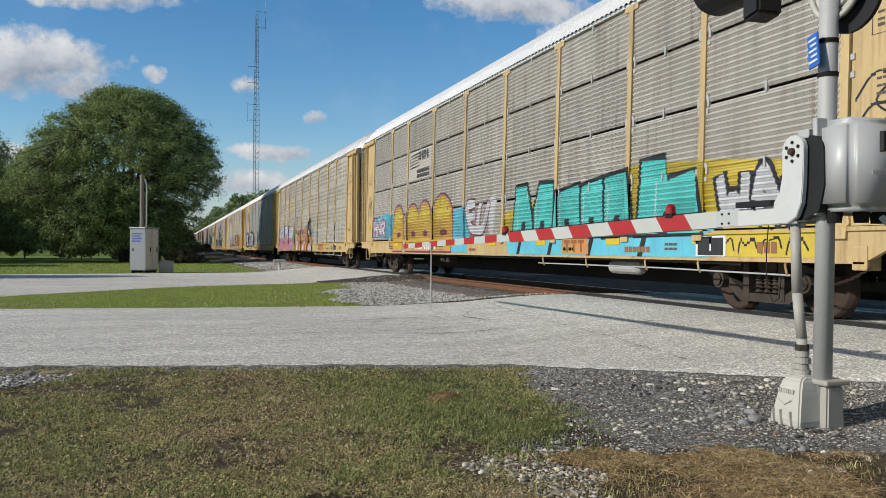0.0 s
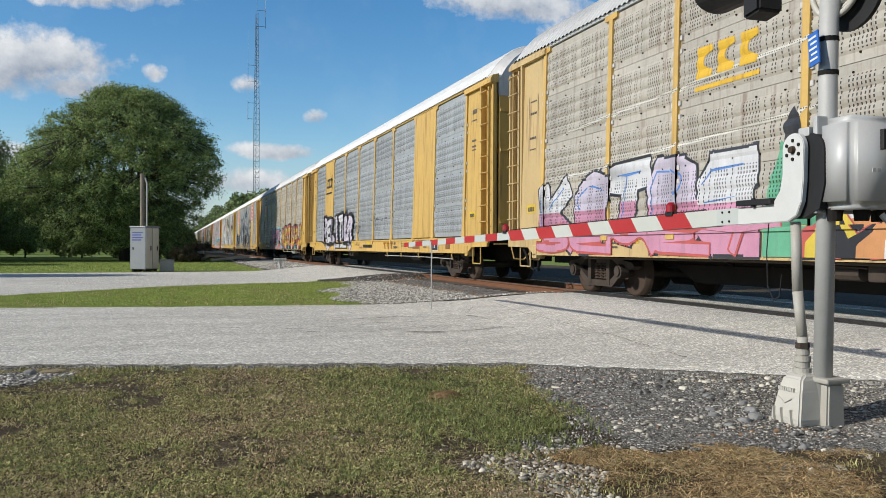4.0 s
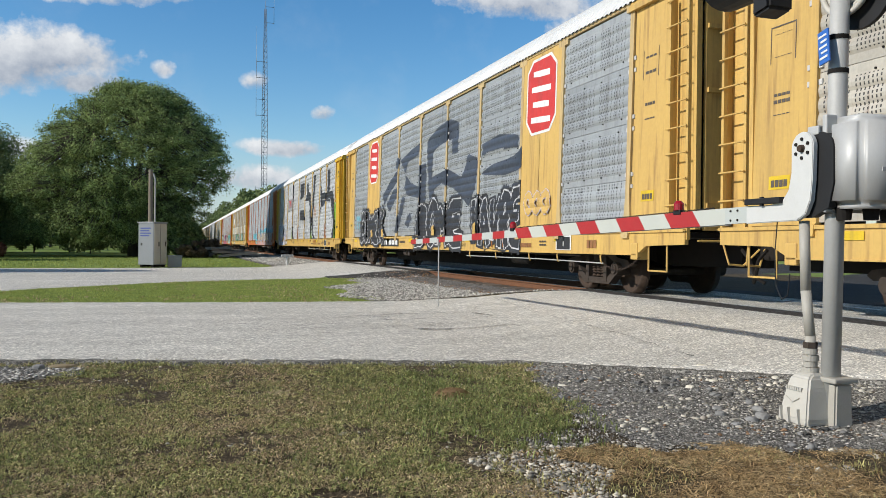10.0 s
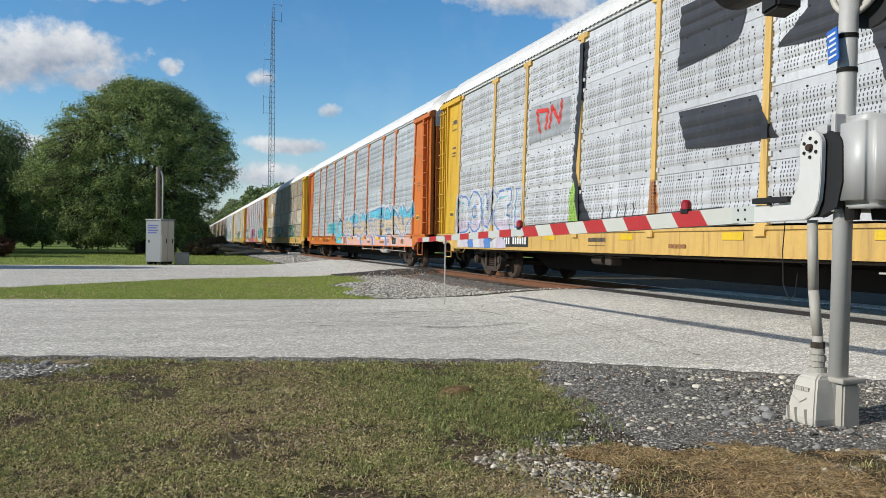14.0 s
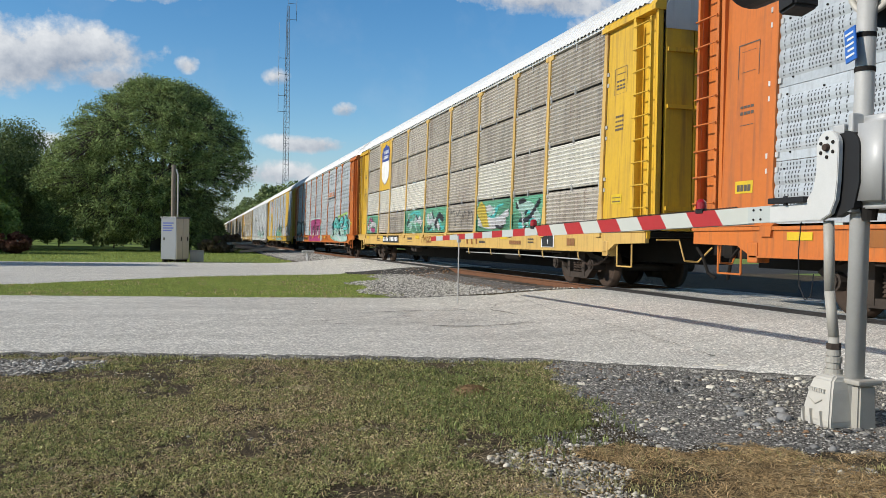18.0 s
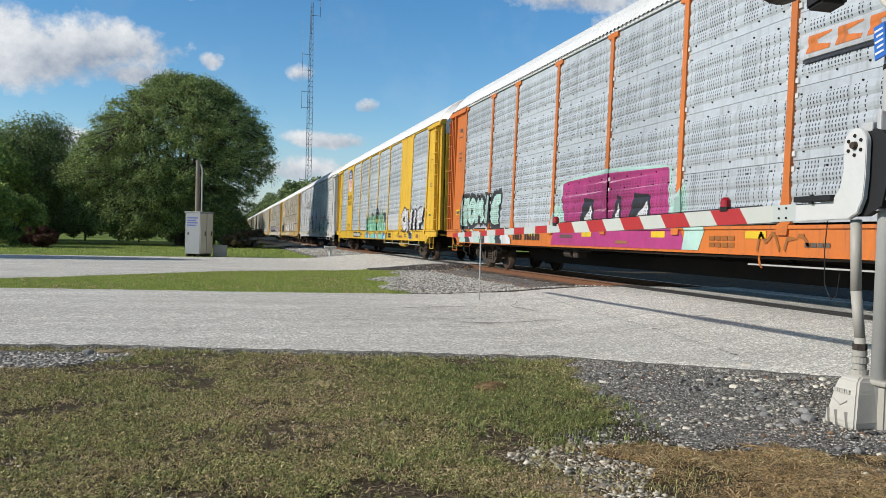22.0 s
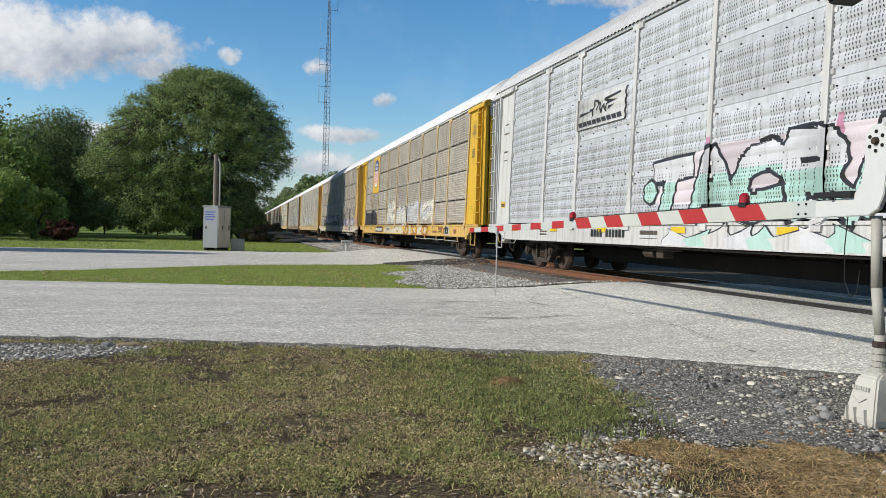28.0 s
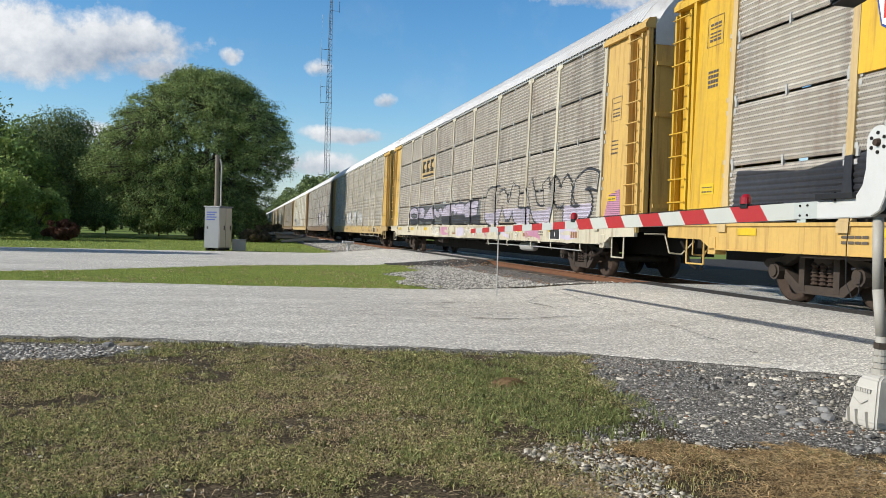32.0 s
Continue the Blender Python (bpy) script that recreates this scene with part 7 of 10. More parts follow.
def paint_1(car, st):
    side_paint(car, st, stroke([(5.1, 3.3), (6.5, 3.3)], 0.07), "paint_bright_yellow", 0.006, "owner_mark")
    for k, a in enumerate((6.5, 6.0, 5.5)):
        side_paint(car, st, [[(a, 3.45), (a - 0.36, 3.45), (a - 0.4, 3.56), (a - 0.18, 3.6), (a - 0.18, 3.78), (a - 0.4, 3.82), (a - 0.38, 3.92), (a - 0.02, 3.92)]], "paint_bright_yellow", 0.007, "owner_mark")
    piece(car, st, "KSTBE", 11.9, 4.9, 0.8, 2.4, ("spray_white", "spray_lilac"), "spray_charcoal", 21, 0.005, 1.25, 0.05, low=("spray_pink", 1.62), shine="spray_blue", soft=1, lean=0.4)
    piece(car, st, "SEMET", 11.8, 4.7, 0.78, 1.35, "spray_pink", "spray_red", 22, 0.02, 1.0, 0.04)
    side_paint(car, st, [[(4.9, 0.78), (3.9, 0.78), (4.0, 1.5), (4.25, 2.05), (4.6, 2.3), (4.85, 1.7)]], "spray_green", 0.022)
    side_paint(car, st, [[(4.5, 2.0), (4.2, 2.05), (4.25, 2.5), (4.4, 2.72), (4.6, 2.5)]], "spray_charcoal", 0.01)
    piece(car, st, "AWMUR", 3.9, -1.3, 0.85, 2.15, ("spray_orange", "spray_yellow", "spray_pink", "spray_red", "spray_gold"), "spray_black", 27, 0.032, 1.15, 0.045, second=("spray_white", "spray_red", "spray_yellow"), soft=1, lean=0.5)
    flames(car, st, 4.0, -2.6, 0.78, 2.2, ("spray_orange", "spray_white", "spray_yellow", "spray_pink", "spray_red", "spray_gold"), "spray_black", 23, 13, 0.012, 0.045, 0.9)
    flames(car, st, 4.1, -2.7, 0.78, 1.5, ("spray_red", "spray_yellow", "spray_black", "spray_orange", "spray_white", "spray_pink"), "spray_red", 24, 17, 0.048, 0.02, 1.2)
    side_paint(car, st, [[(-1.0, 1.6), (-1.25, 2.2), (-1.6, 2.6), (-1.95, 2.62), (-1.9, 2.3), (-1.75, 2.0), (-2.1, 1.9), (-2.5, 1.65)]], "spray_black", 0.05)
    side_paint(car, st, [[(-1.45, 1.65), (-1.5, 2.1), (-1.72, 2.35), (-1.68, 1.95), (-1.95, 1.7)]], "spray_white", 0.053)
    side_paint(car, st, [[(-2.4, 1.6), (-2.9, 1.65), (-2.95, 1.9), (-2.5, 1.95)]], "spray_cyan", 0.012)
    piece(car, st, "OMM", -3.4, -5.6, 1.2, 1.98, "panel_warm", "spray_white", 25, 0.006, 1.2, 0.05)
    side_paint(car, st, [blob(-6.5, 1.6, 0.5, 0.36, random.Random(4), 16, 0.04), blob(-6.5, 1.6, 0.42, 0.29, random.Random(4), 16, 0.04)], "spray_white", 0.006, even_odd=True)
    piece(car, st, "CHOI", -7.3, -10.2, 1.25, 2.05, "panel_warm", "spray_white", 26, 0.006, 1.0, 0.05)
    for a in (-3.7, -4.4, -7.3, -8.2):
        side_paint(car, st, [[(a, 0.8), (a - 0.22, 0.8), (a - 0.12, 1.15), (a + 0.1, 1.15)]], "paint_cream", 0.008)
    side_paint(car, st, [rect(-6.35, -4.9, 0.79, 1.13)], "spray_orange", 0.01, "owner_mark")
    maker_mark(car, st, -5.0, "print_brown", 1.0)
    for z in (2.3, 3.2):
        side_paint(car, st, stroke([(11.0, z), (4.0, z + 0.35)], 0.05), "panel_pale", 0.005, "scuff")


def paint_2(car, st):
    side_paint(car, st, [[(8.85, 3.55), (7.35, 3.55), (7.35, 3.62), (8.85, 3.62)]], "print_black", 0.052, "owner_mark")
    for a in (8.6, 8.15, 7.7):
        side_paint(car, st, [[(a, 3.85), (a - 0.3, 3.85), (a - 0.34, 3.95), (a - 0.14, 4.0), (a - 0.14, 4.15), (a - 0.36, 4.2), (a - 0.34, 4.3), (a - 0.02, 4.3)]], "print_black", 0.052, "owner_mark")
    side_paint(car, st, [rect(8.82, 8.88, 3.65, 4.42), rect(7.32, 7.38, 3.65, 4.42)], "print_black", 0.052, "owner_mark")
    piece(car, st, "RELITER", 9.3, 2.35, 1.1, 2.42, ("spray_lilac", "spray_white", "spray_lilac"), "spray_black", 31, 0.052, 1.05, 0.05, back="spray_black", shine="spray_white", soft=1, crowd=1.12)
    for a, b in ((8.9, 7.3), (6.6, 5.9), (3.3, 2.3)):
        tip = [(a, 1.16), (b, 1.16), (b + 0.2, 0.95), ((a + b) / 2, 0.72), (a - 0.1, 0.98)]
        side_paint(car, st, [grown(tip, 0.05)], "spray_slate", 0.008)
        side_paint(car, st, [tip], "spray_lilac", 0.011)
    for a in (8.6, 5.6, 3.0):
        side_paint(car, st, [[(a, 1.3), (a - 0.3, 1.3), (a - 0.2, 1.75)]], "spray_slate", 0.066)
    side_paint(car, st, [[(4.05, 2.3), (3.5, 2.3), (3.72, 2.72)]], "spray_black", 0.054)
    scrawl(car, st, 0.9, 2.2, 1.45, 1.95, "spray_black", 33, 3, 0.04)
    scrawl(car, st, -2.1, -1.6, 1.5, 2.2, "spray_black", 34, 1, 0.05)
    scrawl(car, st, -3.6, -2.4, 1.6, 2.1, "spray_black", 35, 2, 0.04)
    number_plate(car, st, 6.1, 3.4, "plate_black", "logo_white")
    maker_mark(car, st, -3.2, "print_brown", 1.1)
    bars(car, st, -1.4, 0.2, 0.88, 1.0, "print_black", 1, cells=6, gap=0.0, lift=0.012)


def paint_3(car, st):
    badge_plate(car, M["paint_yellow"])
    shield(car, st, 7.35, 8.75, 3.35, 5.0, True)
    words(car, "BUILDING   AMERICA", 6.5, 4.28, 0.52, "print_black", 0.055)
    scrawl(car, st, 3.9, 4.5, 1.95, 2.2, "spray_black", 41, 3, 0.04)
    side_paint(car, st, [[(4.3, 1.2), (-2.2, 1.2), (-1.6, 2.2), (-0.9, 2.42), (0.2, 2.3), (1.4, 2.2), (2.2, 2.42), (3.6, 2.1)]], "spray_cyan", 0.004)
    piece(car, st, "SAEFW", 3.9, -1.2, 1.15, 2.25, "spray_pink", "spray_black", 42, 0.006, 1.05, 0.05, low=("spray_magenta", 1.35), shine="spray_white", soft=1, lean=0.5)
    piece(car, st, "EM", -1.35, -2.9, 1.2, 2.05, "spray_white", "spray_black", 43, 0.012, 1.1, 0.07)
    piece(car, st, "MDTUPJ", -2.7, -11.6, 0.8, 2.38, "spray_red", "spray_black", 44, 0.016, 1.3, 0.10, second="spray_yellow", shine="spray_white", soft=0, lean=0.3, crowd=1.2)
    side_paint(car, st, [[(3.9, 0.76), (-11.8, 0.76), (-11.8, 1.0), (4.1, 1.16)]], "spray_black", 0.005)
    flames(car, st, 3.9, -2.8, 0.76, 1.3, ("spray_red", "spray_pink", "spray_red", "spray_cyan"), "spray_black", 45, 12, 0.008, 0.03, 1.4)
    for k, a in enumerate((-3.4, -4.9, -6.1, -7.6, -8.9, -10.2)):
        side_paint(car, st, [[(a, 0.8), (a - 0.5, 0.78), (a - 0.25, 1.12)]], "spray_white" if k % 2 else "spray_cyan", 0.034)
        side_paint(car, st, [[(a - 0.4, 1.5), (a - 0.75, 1.45), (a - 0.6, 1.85)]], "spray_white", 0.034)
    number_plate(car, st, 6.9, 4.5, "plate_black", "logo_white")


def paint_4(car, st):
    for y0, y1 in ((7.3, 8.85), (-8.85, -7.3)):
        octo = [(y0, 3.65), (y0 + 0.3, 3.35), (y1 - 0.3, 3.35), (y1, 3.65), (y1, 4.8), (y1 - 0.3, 5.05), (y0 + 0.3, 5.05), (y0, 4.8)]
        side_paint(car, st, [octo], "logo_white", 0.052, "badge")
        side_paint(car, st, [grown(octo, -0.07)], "logo_red", 0.055, "badge")
        for k in range(4):
            w = 0.5 - 0.08 * (k % 2)
            side_paint(car, st, [[((y0 + y1) / 2 + w, 3.62 + 0.34 * k), ((y0 + y1) / 2 - w, 3.56 + 0.34 * k), ((y0 + y1) / 2 - w, 3.7 + 0.34 * k), ((y0 + y1) / 2 + w, 3.76 + 0.34 * k)]], "logo_white", 0.058, "badge")
    g = "spray_slate"
    shapes = (((6.6, 2.75), (5.9, 3.1), (4.4, 3.6), (4.3, 3.25), (5.6, 2.75), (6.2, 2.4)), ((5.9, 2.4), (4.9, 2.9), (4.3, 3.0), (4.4, 2.6), (5.4, 2.1)), ((4.55, 4.05), (4.0, 4.0), (4.2, 3.6), (4.7, 3.7)),
              ((4.0, 3.9), (2.6, 4.15), (1.6, 4.25), (1.65, 3.85), (2.8, 3.8), (3.1, 3.6), (3.4, 2.9), (3.0, 2.6), (1.2, 2.4), (1.2, 2.75), (2.6, 3.0), (3.0, 3.2)), ((1.5, 3.5), (0.75, 3.5), (0.7, 2.2), (1.4, 2.3)),
              ((4.6, 1.3), (4.2, 1.9), (3.6, 2.6), (3.2, 2.5), (3.8, 1.7), (4.1, 1.3)), ((3.2, 1.6), (2.6, 2.0), (2.3, 1.8), (2.7, 1.45)),
              ((0.75, 4.2), (-0.4, 4.5), (-1.6, 4.6), (-2.4, 4.4), (-2.4, 3.55), (-1.85, 3.55), (-1.85, 4.0), (-0.8, 3.95), (0.0, 3.8), (0.1, 3.0), (-0.2, 2.5), (0.3, 2.3), (0.5, 3.0)),
              ((0.2, 3.0), (-1.4, 3.15), (-2.8, 2.8), (-3.3, 3.4), (-4.1, 3.2), (-3.9, 2.4), (-3.4, 1.95), (-2.2, 2.5), (-0.9, 2.75), (0.2, 2.5)),
              ((-4.4, 3.55), (-5.6, 3.65), (-6.8, 3.5), (-6.8, 3.2), (-5.4, 3.3), (-4.4, 3.25)), ((-4.3, 2.75), (-5.2, 2.95), (-6.4, 3.0), (-7.6, 3.3), (-7.4, 2.7), (-6.0, 2.6), (-4.8, 2.7)))
    for k, s in enumerate(shapes):
        side_paint(car, st, [list(s)], g, 0.004 + 0.0005 * k)
    piece(car, st, "COMEK", 10.2, 6.1, 0.85, 2.3, "spray_charcoal", "spray_white", 51, 0.052, 1.2, 0.035, back="spray_charcoal")
    piece(car, st, "BOME", 1.6, -2.9, 0.8, 2.3, "spray_charcoal", "spray_white", 52, 0.012, 1.2, 0.035, back="spray_charcoal")
    piece(car, st, "VAVRE", -3.7, -7.1, 0.8, 2.25, "spray_charcoal", "spray_white", 54, 0.012, 1.2, 0.035, back="spray_charcoal")
    for a in (8.2, 6.4, -0.2, -4.0):
        side_paint(car, st, [[(a, 1.18), (a - 0.28, 1.18), (a - 0.3, 1.5), (a - 0.05, 1.45)]], "paint_yellow", 0.075)
    piece(car, st, "OOO", -7.35, -8.7, 1.55, 2.1, "paint_yellow", "spray_lilac", 55, 0.052, 1.1, 0.02)
    scrawl(car, st, 10.3, 11.5, 1.5, 2.2, "spray_cyan", 56, 3, 0.05)
    number_plate(car, st, 6.4, 3.8, "plate_black", "logo_white")
    maker_mark(car, st, -5.2, "print_brown", 0.9)


def paint_5(car, st):
    k = "spray_charcoal"
    shapes = (((4.3, 4.95), (3.95, 4.95), (4.15, 3.6), (4.3, 2.4), (3.95, 1.7), (3.45, 1.2), (4.05, 1.2), (4.5, 2.3), (4.45, 3.2)), ((0.75, 4.75), (-0.95, 4.75), (-0.9, 4.3), (-0.72, 3.86), (0.8, 3.72)),
              ((0.75, 3.05), (-1.15, 3.02), (-1.65, 2.36), (0.45, 2.38)), ((-2.1, 4.6), (-2.65, 4.6), (-2.75, 4.05), (-3.6, 3.95), (-3.75, 3.3), (-4.1, 2.7), (-4.35, 2.4), (-4.3, 1.45), (-3.9, 1.3), (-3.6, 2.3), (-3.25, 3.2), (-3.15, 3.5), (-1.5, 3.55), (-2.1, 3.95)),
              ((-4.75, 4.9), (-5.4, 4.9), (-4.95, 3.4), (-4.75, 2.5), (-5.0, 1.5), (-5.6, 1.25), (-4.9, 1.2), (-4.35, 2.3), (-4.45, 3.2)),
              ((-9.45, 4.85), (-10.15, 4.8), (-10.15, 3.65), (-11.15, 3.62), (-11.5, 2.9), (-11.85, 2.3), (-11.82, 1.2), (-11.0, 1.2), (-11.45, 1.85), (-11.2, 2.3), (-10.42, 3.3), (-7.95, 3.32), (-7.4, 2.55), (-7.3, 4.2), (-7.8, 3.68), (-9.45, 3.64)))
    for n, s in enumerate(shapes):
        side_paint(car, st, [list(s)], k, 0.012 + 0.0005 * n)
    side_paint(car, st, [[(-7.3, 3.3), (-8.0, 2.9), (-9.0, 3.2), (-10.4, 3.1), (-10.3, 3.28)]], "spray_slate", 0.009)
    for a in (4.25, -4.3, -11.95):
        side_paint(car, st, [[(a + 0.35, 1.2), (a - 0.15, 1.2), (a + 0.05, 2.4), (a + 0.35, 2.0)]], "spray_lime", 0.008)
    side_paint(car, st, [[(-11.75, 3.0), (-12.1, 3.0), (-12.1, 1.2), (-11.7, 1.2)]], "spray_lime", 0.008)
    for y in (1.4, -4.25, -9.1):
        side_paint(car, st, [[(y - 0.2, 1.2), (y + 0.2, 1.2), (y + 0.08, 2.0), (y - 0.08, 2.0)]], "spray_orange", 0.006)
    for a, b in ((3.3, 1.9), (-1.6, -2.9), (-5.6, -8.8)):
        polys = []
        for r in range(3):
            polys += stroke([(a, 1.28 + 0.16 * r), (b, 1.3 + 0.16 * r)], 0.025)
        for n, bar in enumerate(polys):
            side_paint(car, st, [bar], "spray_red" if n % 2 else "print_black", 0.006)
        for c in range(5):
            side_paint(car, st, stroke([(a + (b - a) * (c + 0.5) / 5, 1.26), (a + (b - a) * (c + 0.5) / 5, 1.62)], 0.025), "print_black", 0.0075)
    rng = random.Random(77)
    for n in range(9):
        a = rng.uniform(0, 6.28)
        side_paint(car, st, stroke([(-5.35, 2.75), (-5.35 + 0.5 * math.cos(a), 2.75 + 0.45 * math.sin(a))], 0.05), "spray_orange", 0.006 + 0.0004 * n)
    side_paint(car, st, [[(6.8, 3.2), (4.7, 3.25), (4.7, 4.0), (6.8, 4.05)]], "panel_grey", 0.005, "owner_plate")
    for n, bar in enumerate(stroke([(6.2, 3.4), (6.4, 3.9), (5.8, 3.85), (5.9, 3.45)], 0.1) + stroke([(5.7, 3.45), (5.6, 3.9), (5.2, 3.5), (5.1, 3.95)], 0.1)):
        side_paint(car, st, [bar], "logo_red", 0.009 + 0.0004 * n, "owner_mark")
    piece(car, st, "BOVEI", 11.9, 6.9, 1.2, 2.3, "spray_white", "spray_blue", 61, 0.006, 1.2, 0.045, back="spray_white", low=("spray_lilac", 1.5), shine="spray_cyan")
    flames(car, st, 11.6, 8.1, 0.78, 1.25, ("spray_white", "spray_lilac", "spray_blue"), "spray_blue", 62, 8, 0.01, 0.02, 1.2)
    number_plate(car, st, 8.3, 6.6, "plate_black", "logo_white")
    maker_mark(car, st, -5.4, "print_brown", 0.8)


def paint_6(car, st):
    side_paint(car, st, [[(5.9, 1.35), (3.2, 1.3), (3.3, 1.8), (4.2, 1.95), (5.0, 1.8), (5.8, 1.9)]], "spray_cyan", 0.005)
    scrawl(car, st, 3.6, 5.7, 1.4, 1.85, "spray_teal", 71, 3, 0.06, 0.008)
    side_paint(car, st, [[(3.3, 1.3), (1.2, 1.3), (1.2, 0.8), (2.9, 0.8)]], "spray_cyan", 0.01)
    side_paint(car, st, [blob(2.1, 1.6, 0.8, 0.42, random.Random(4), 14, 0.1)], "spray_black", 0.005)
    side_paint(car, st, [blob(2.1, 1.58, 0.74, 0.36, random.Random(4), 14, 0.1)], "spray_cyan", 0.007)
    side_paint(car, st, [[(2.3, 1.2), (1.95, 1.2), (1.9, 1.7), (2.25, 1.75)]], "spray_white", 0.009)
    side_paint(car, st, [[(1.5, 0.8), (1.0, 0.8), (1.0, 1.12), (1.3, 1.16)]], "spray_white", 0.012)
    side_paint(car, st, [blob(2.35, 2.3, 0.5, 0.3, random.Random(5), 14, 0.1)], "spray_black", 0.0085)
    side_paint(car, st, [blob(2.35, 2.3, 0.44, 0.25, random.Random(5), 14, 0.1)], "spray_white", 0.0105)
    for n, bar in enumerate(stroke([(2.7, 2.4), (2.85, 2.75), (2.6, 2.95), (2.95, 2.85)], 0.22)):
        side_paint(car, st, [bar], "spray_white", 0.0115 + 0.0004 * n)
    piece(car, st, "MCUN", 0.6, -4.7, 1.15, 2.2, "spray_cyan", "spray_blue", 72, 0.008, 1.15, 0.05, low=("spray_sand", 1.85), back="spray_white", soft=0, lean=0.5, crowd=1.25)
    M.setdefault("spray_blush", surf("spray_blush", (0.55, 0.33, 0.28), (0.47, 0.28, 0.24), 2.0, 0.5, 0.5))
    side_paint(car, st, [[(0.7, 0.76), (-12.0, 0.76), (-12.0, 1.16), (0.2, 1.16)]], "spray_blush", 0.006)
    for a in (0.3, -3.2, -5.6, -8.0):
        side_paint(car, st, [[(a, 0.76), (a - 0.25, 0.76), (a - 0.1, 1.16), (a + 0.15, 1.16)]], "spray_blue", 0.009)
        side_paint(car, st, [[(a - 0.3, 0.76), (a - 0.42, 0.76), (a - 0.22, 1.16), (a - 0.12, 1.16)]], "spray_white", 0.009)
    piece(car, st, "TEANY", -4.9, -11.6, 1.15, 2.25, "spray_cyan", "spray_blue", 73, 0.008, 1.15, 0.05, low=("spray_sand", 1.85), back="spray_white", soft=0, lean=0.5, crowd=1.25)
    number_plate(car, st, 7.3, 5.2, None, "print_brown")
    side_paint(car, st, [rect(9.6, 10.1, 0.9, 1.1)], "print_brown", 0.012, "stencil")


def paint_7(car, st):
    badge_plate(car, M["paint_bright_yellow"])
    shield(car, st, 7.3, 8.75, 3.3, 4.98, False)
    side_paint(car, st, [[(11.7, 1.22), (9.2, 1.22), (9.3, 2.02), (11.7, 2.04)]], "spray_green", 0.004)
    slashes(car, st, 11.65, 9.3, 1.24, 2.0, ("spray_magenta", "spray_white", "spray_green", "spray_black"), 81, 12, 0.006, 0.16)
    for a, b, seed in ((4.2, 1.5, 82), (1.3, -1.3, 83), (-4.3, -7.0, 85), (-7.1, -9.0, 86)):
        side_paint(car, st, [[(a, 1.2), (b, 1.2), (b, 2.03), (a, 2.03)]], "spray_green", 0.004)
        slashes(car, st, a, b, 1.22, 2.02, ("spray_teal", "spray_mint", "spray_black", "spray_white", "spray_green", "spray_mint"), seed, 16, 0.006, 0.17)
    scrawl(car, st, 5.5, 6.8, 1.35, 1.95, "spray_black", 87, 3, 0.03)
    scrawl(car, st, -4.0, -1.6, 1.35, 1.95, "spray_black", 88, 4, 0.04)
    side_paint(car, st, [[(-4.3, 1.75), (-4.9, 1.3), (-5.4, 1.3), (-5.0, 1.9), (-4.6, 2.05)]], "spray_yellow", 0.02)
    number_plate(car, st, 7.95, 5.1, "plate_black", "logo_white")
    maker_mark(car, st, -3.4, "print_brown", 1.0)
    scrawl(car, st, 12.05, 12.85, 2.3, 3.5, "spray_black", 89, 2, 0.025)
    scrawl(car, st, 0.3, 1.6, 0.82, 1.12, "print_brown", 90, 4, 0.03, 0.012)


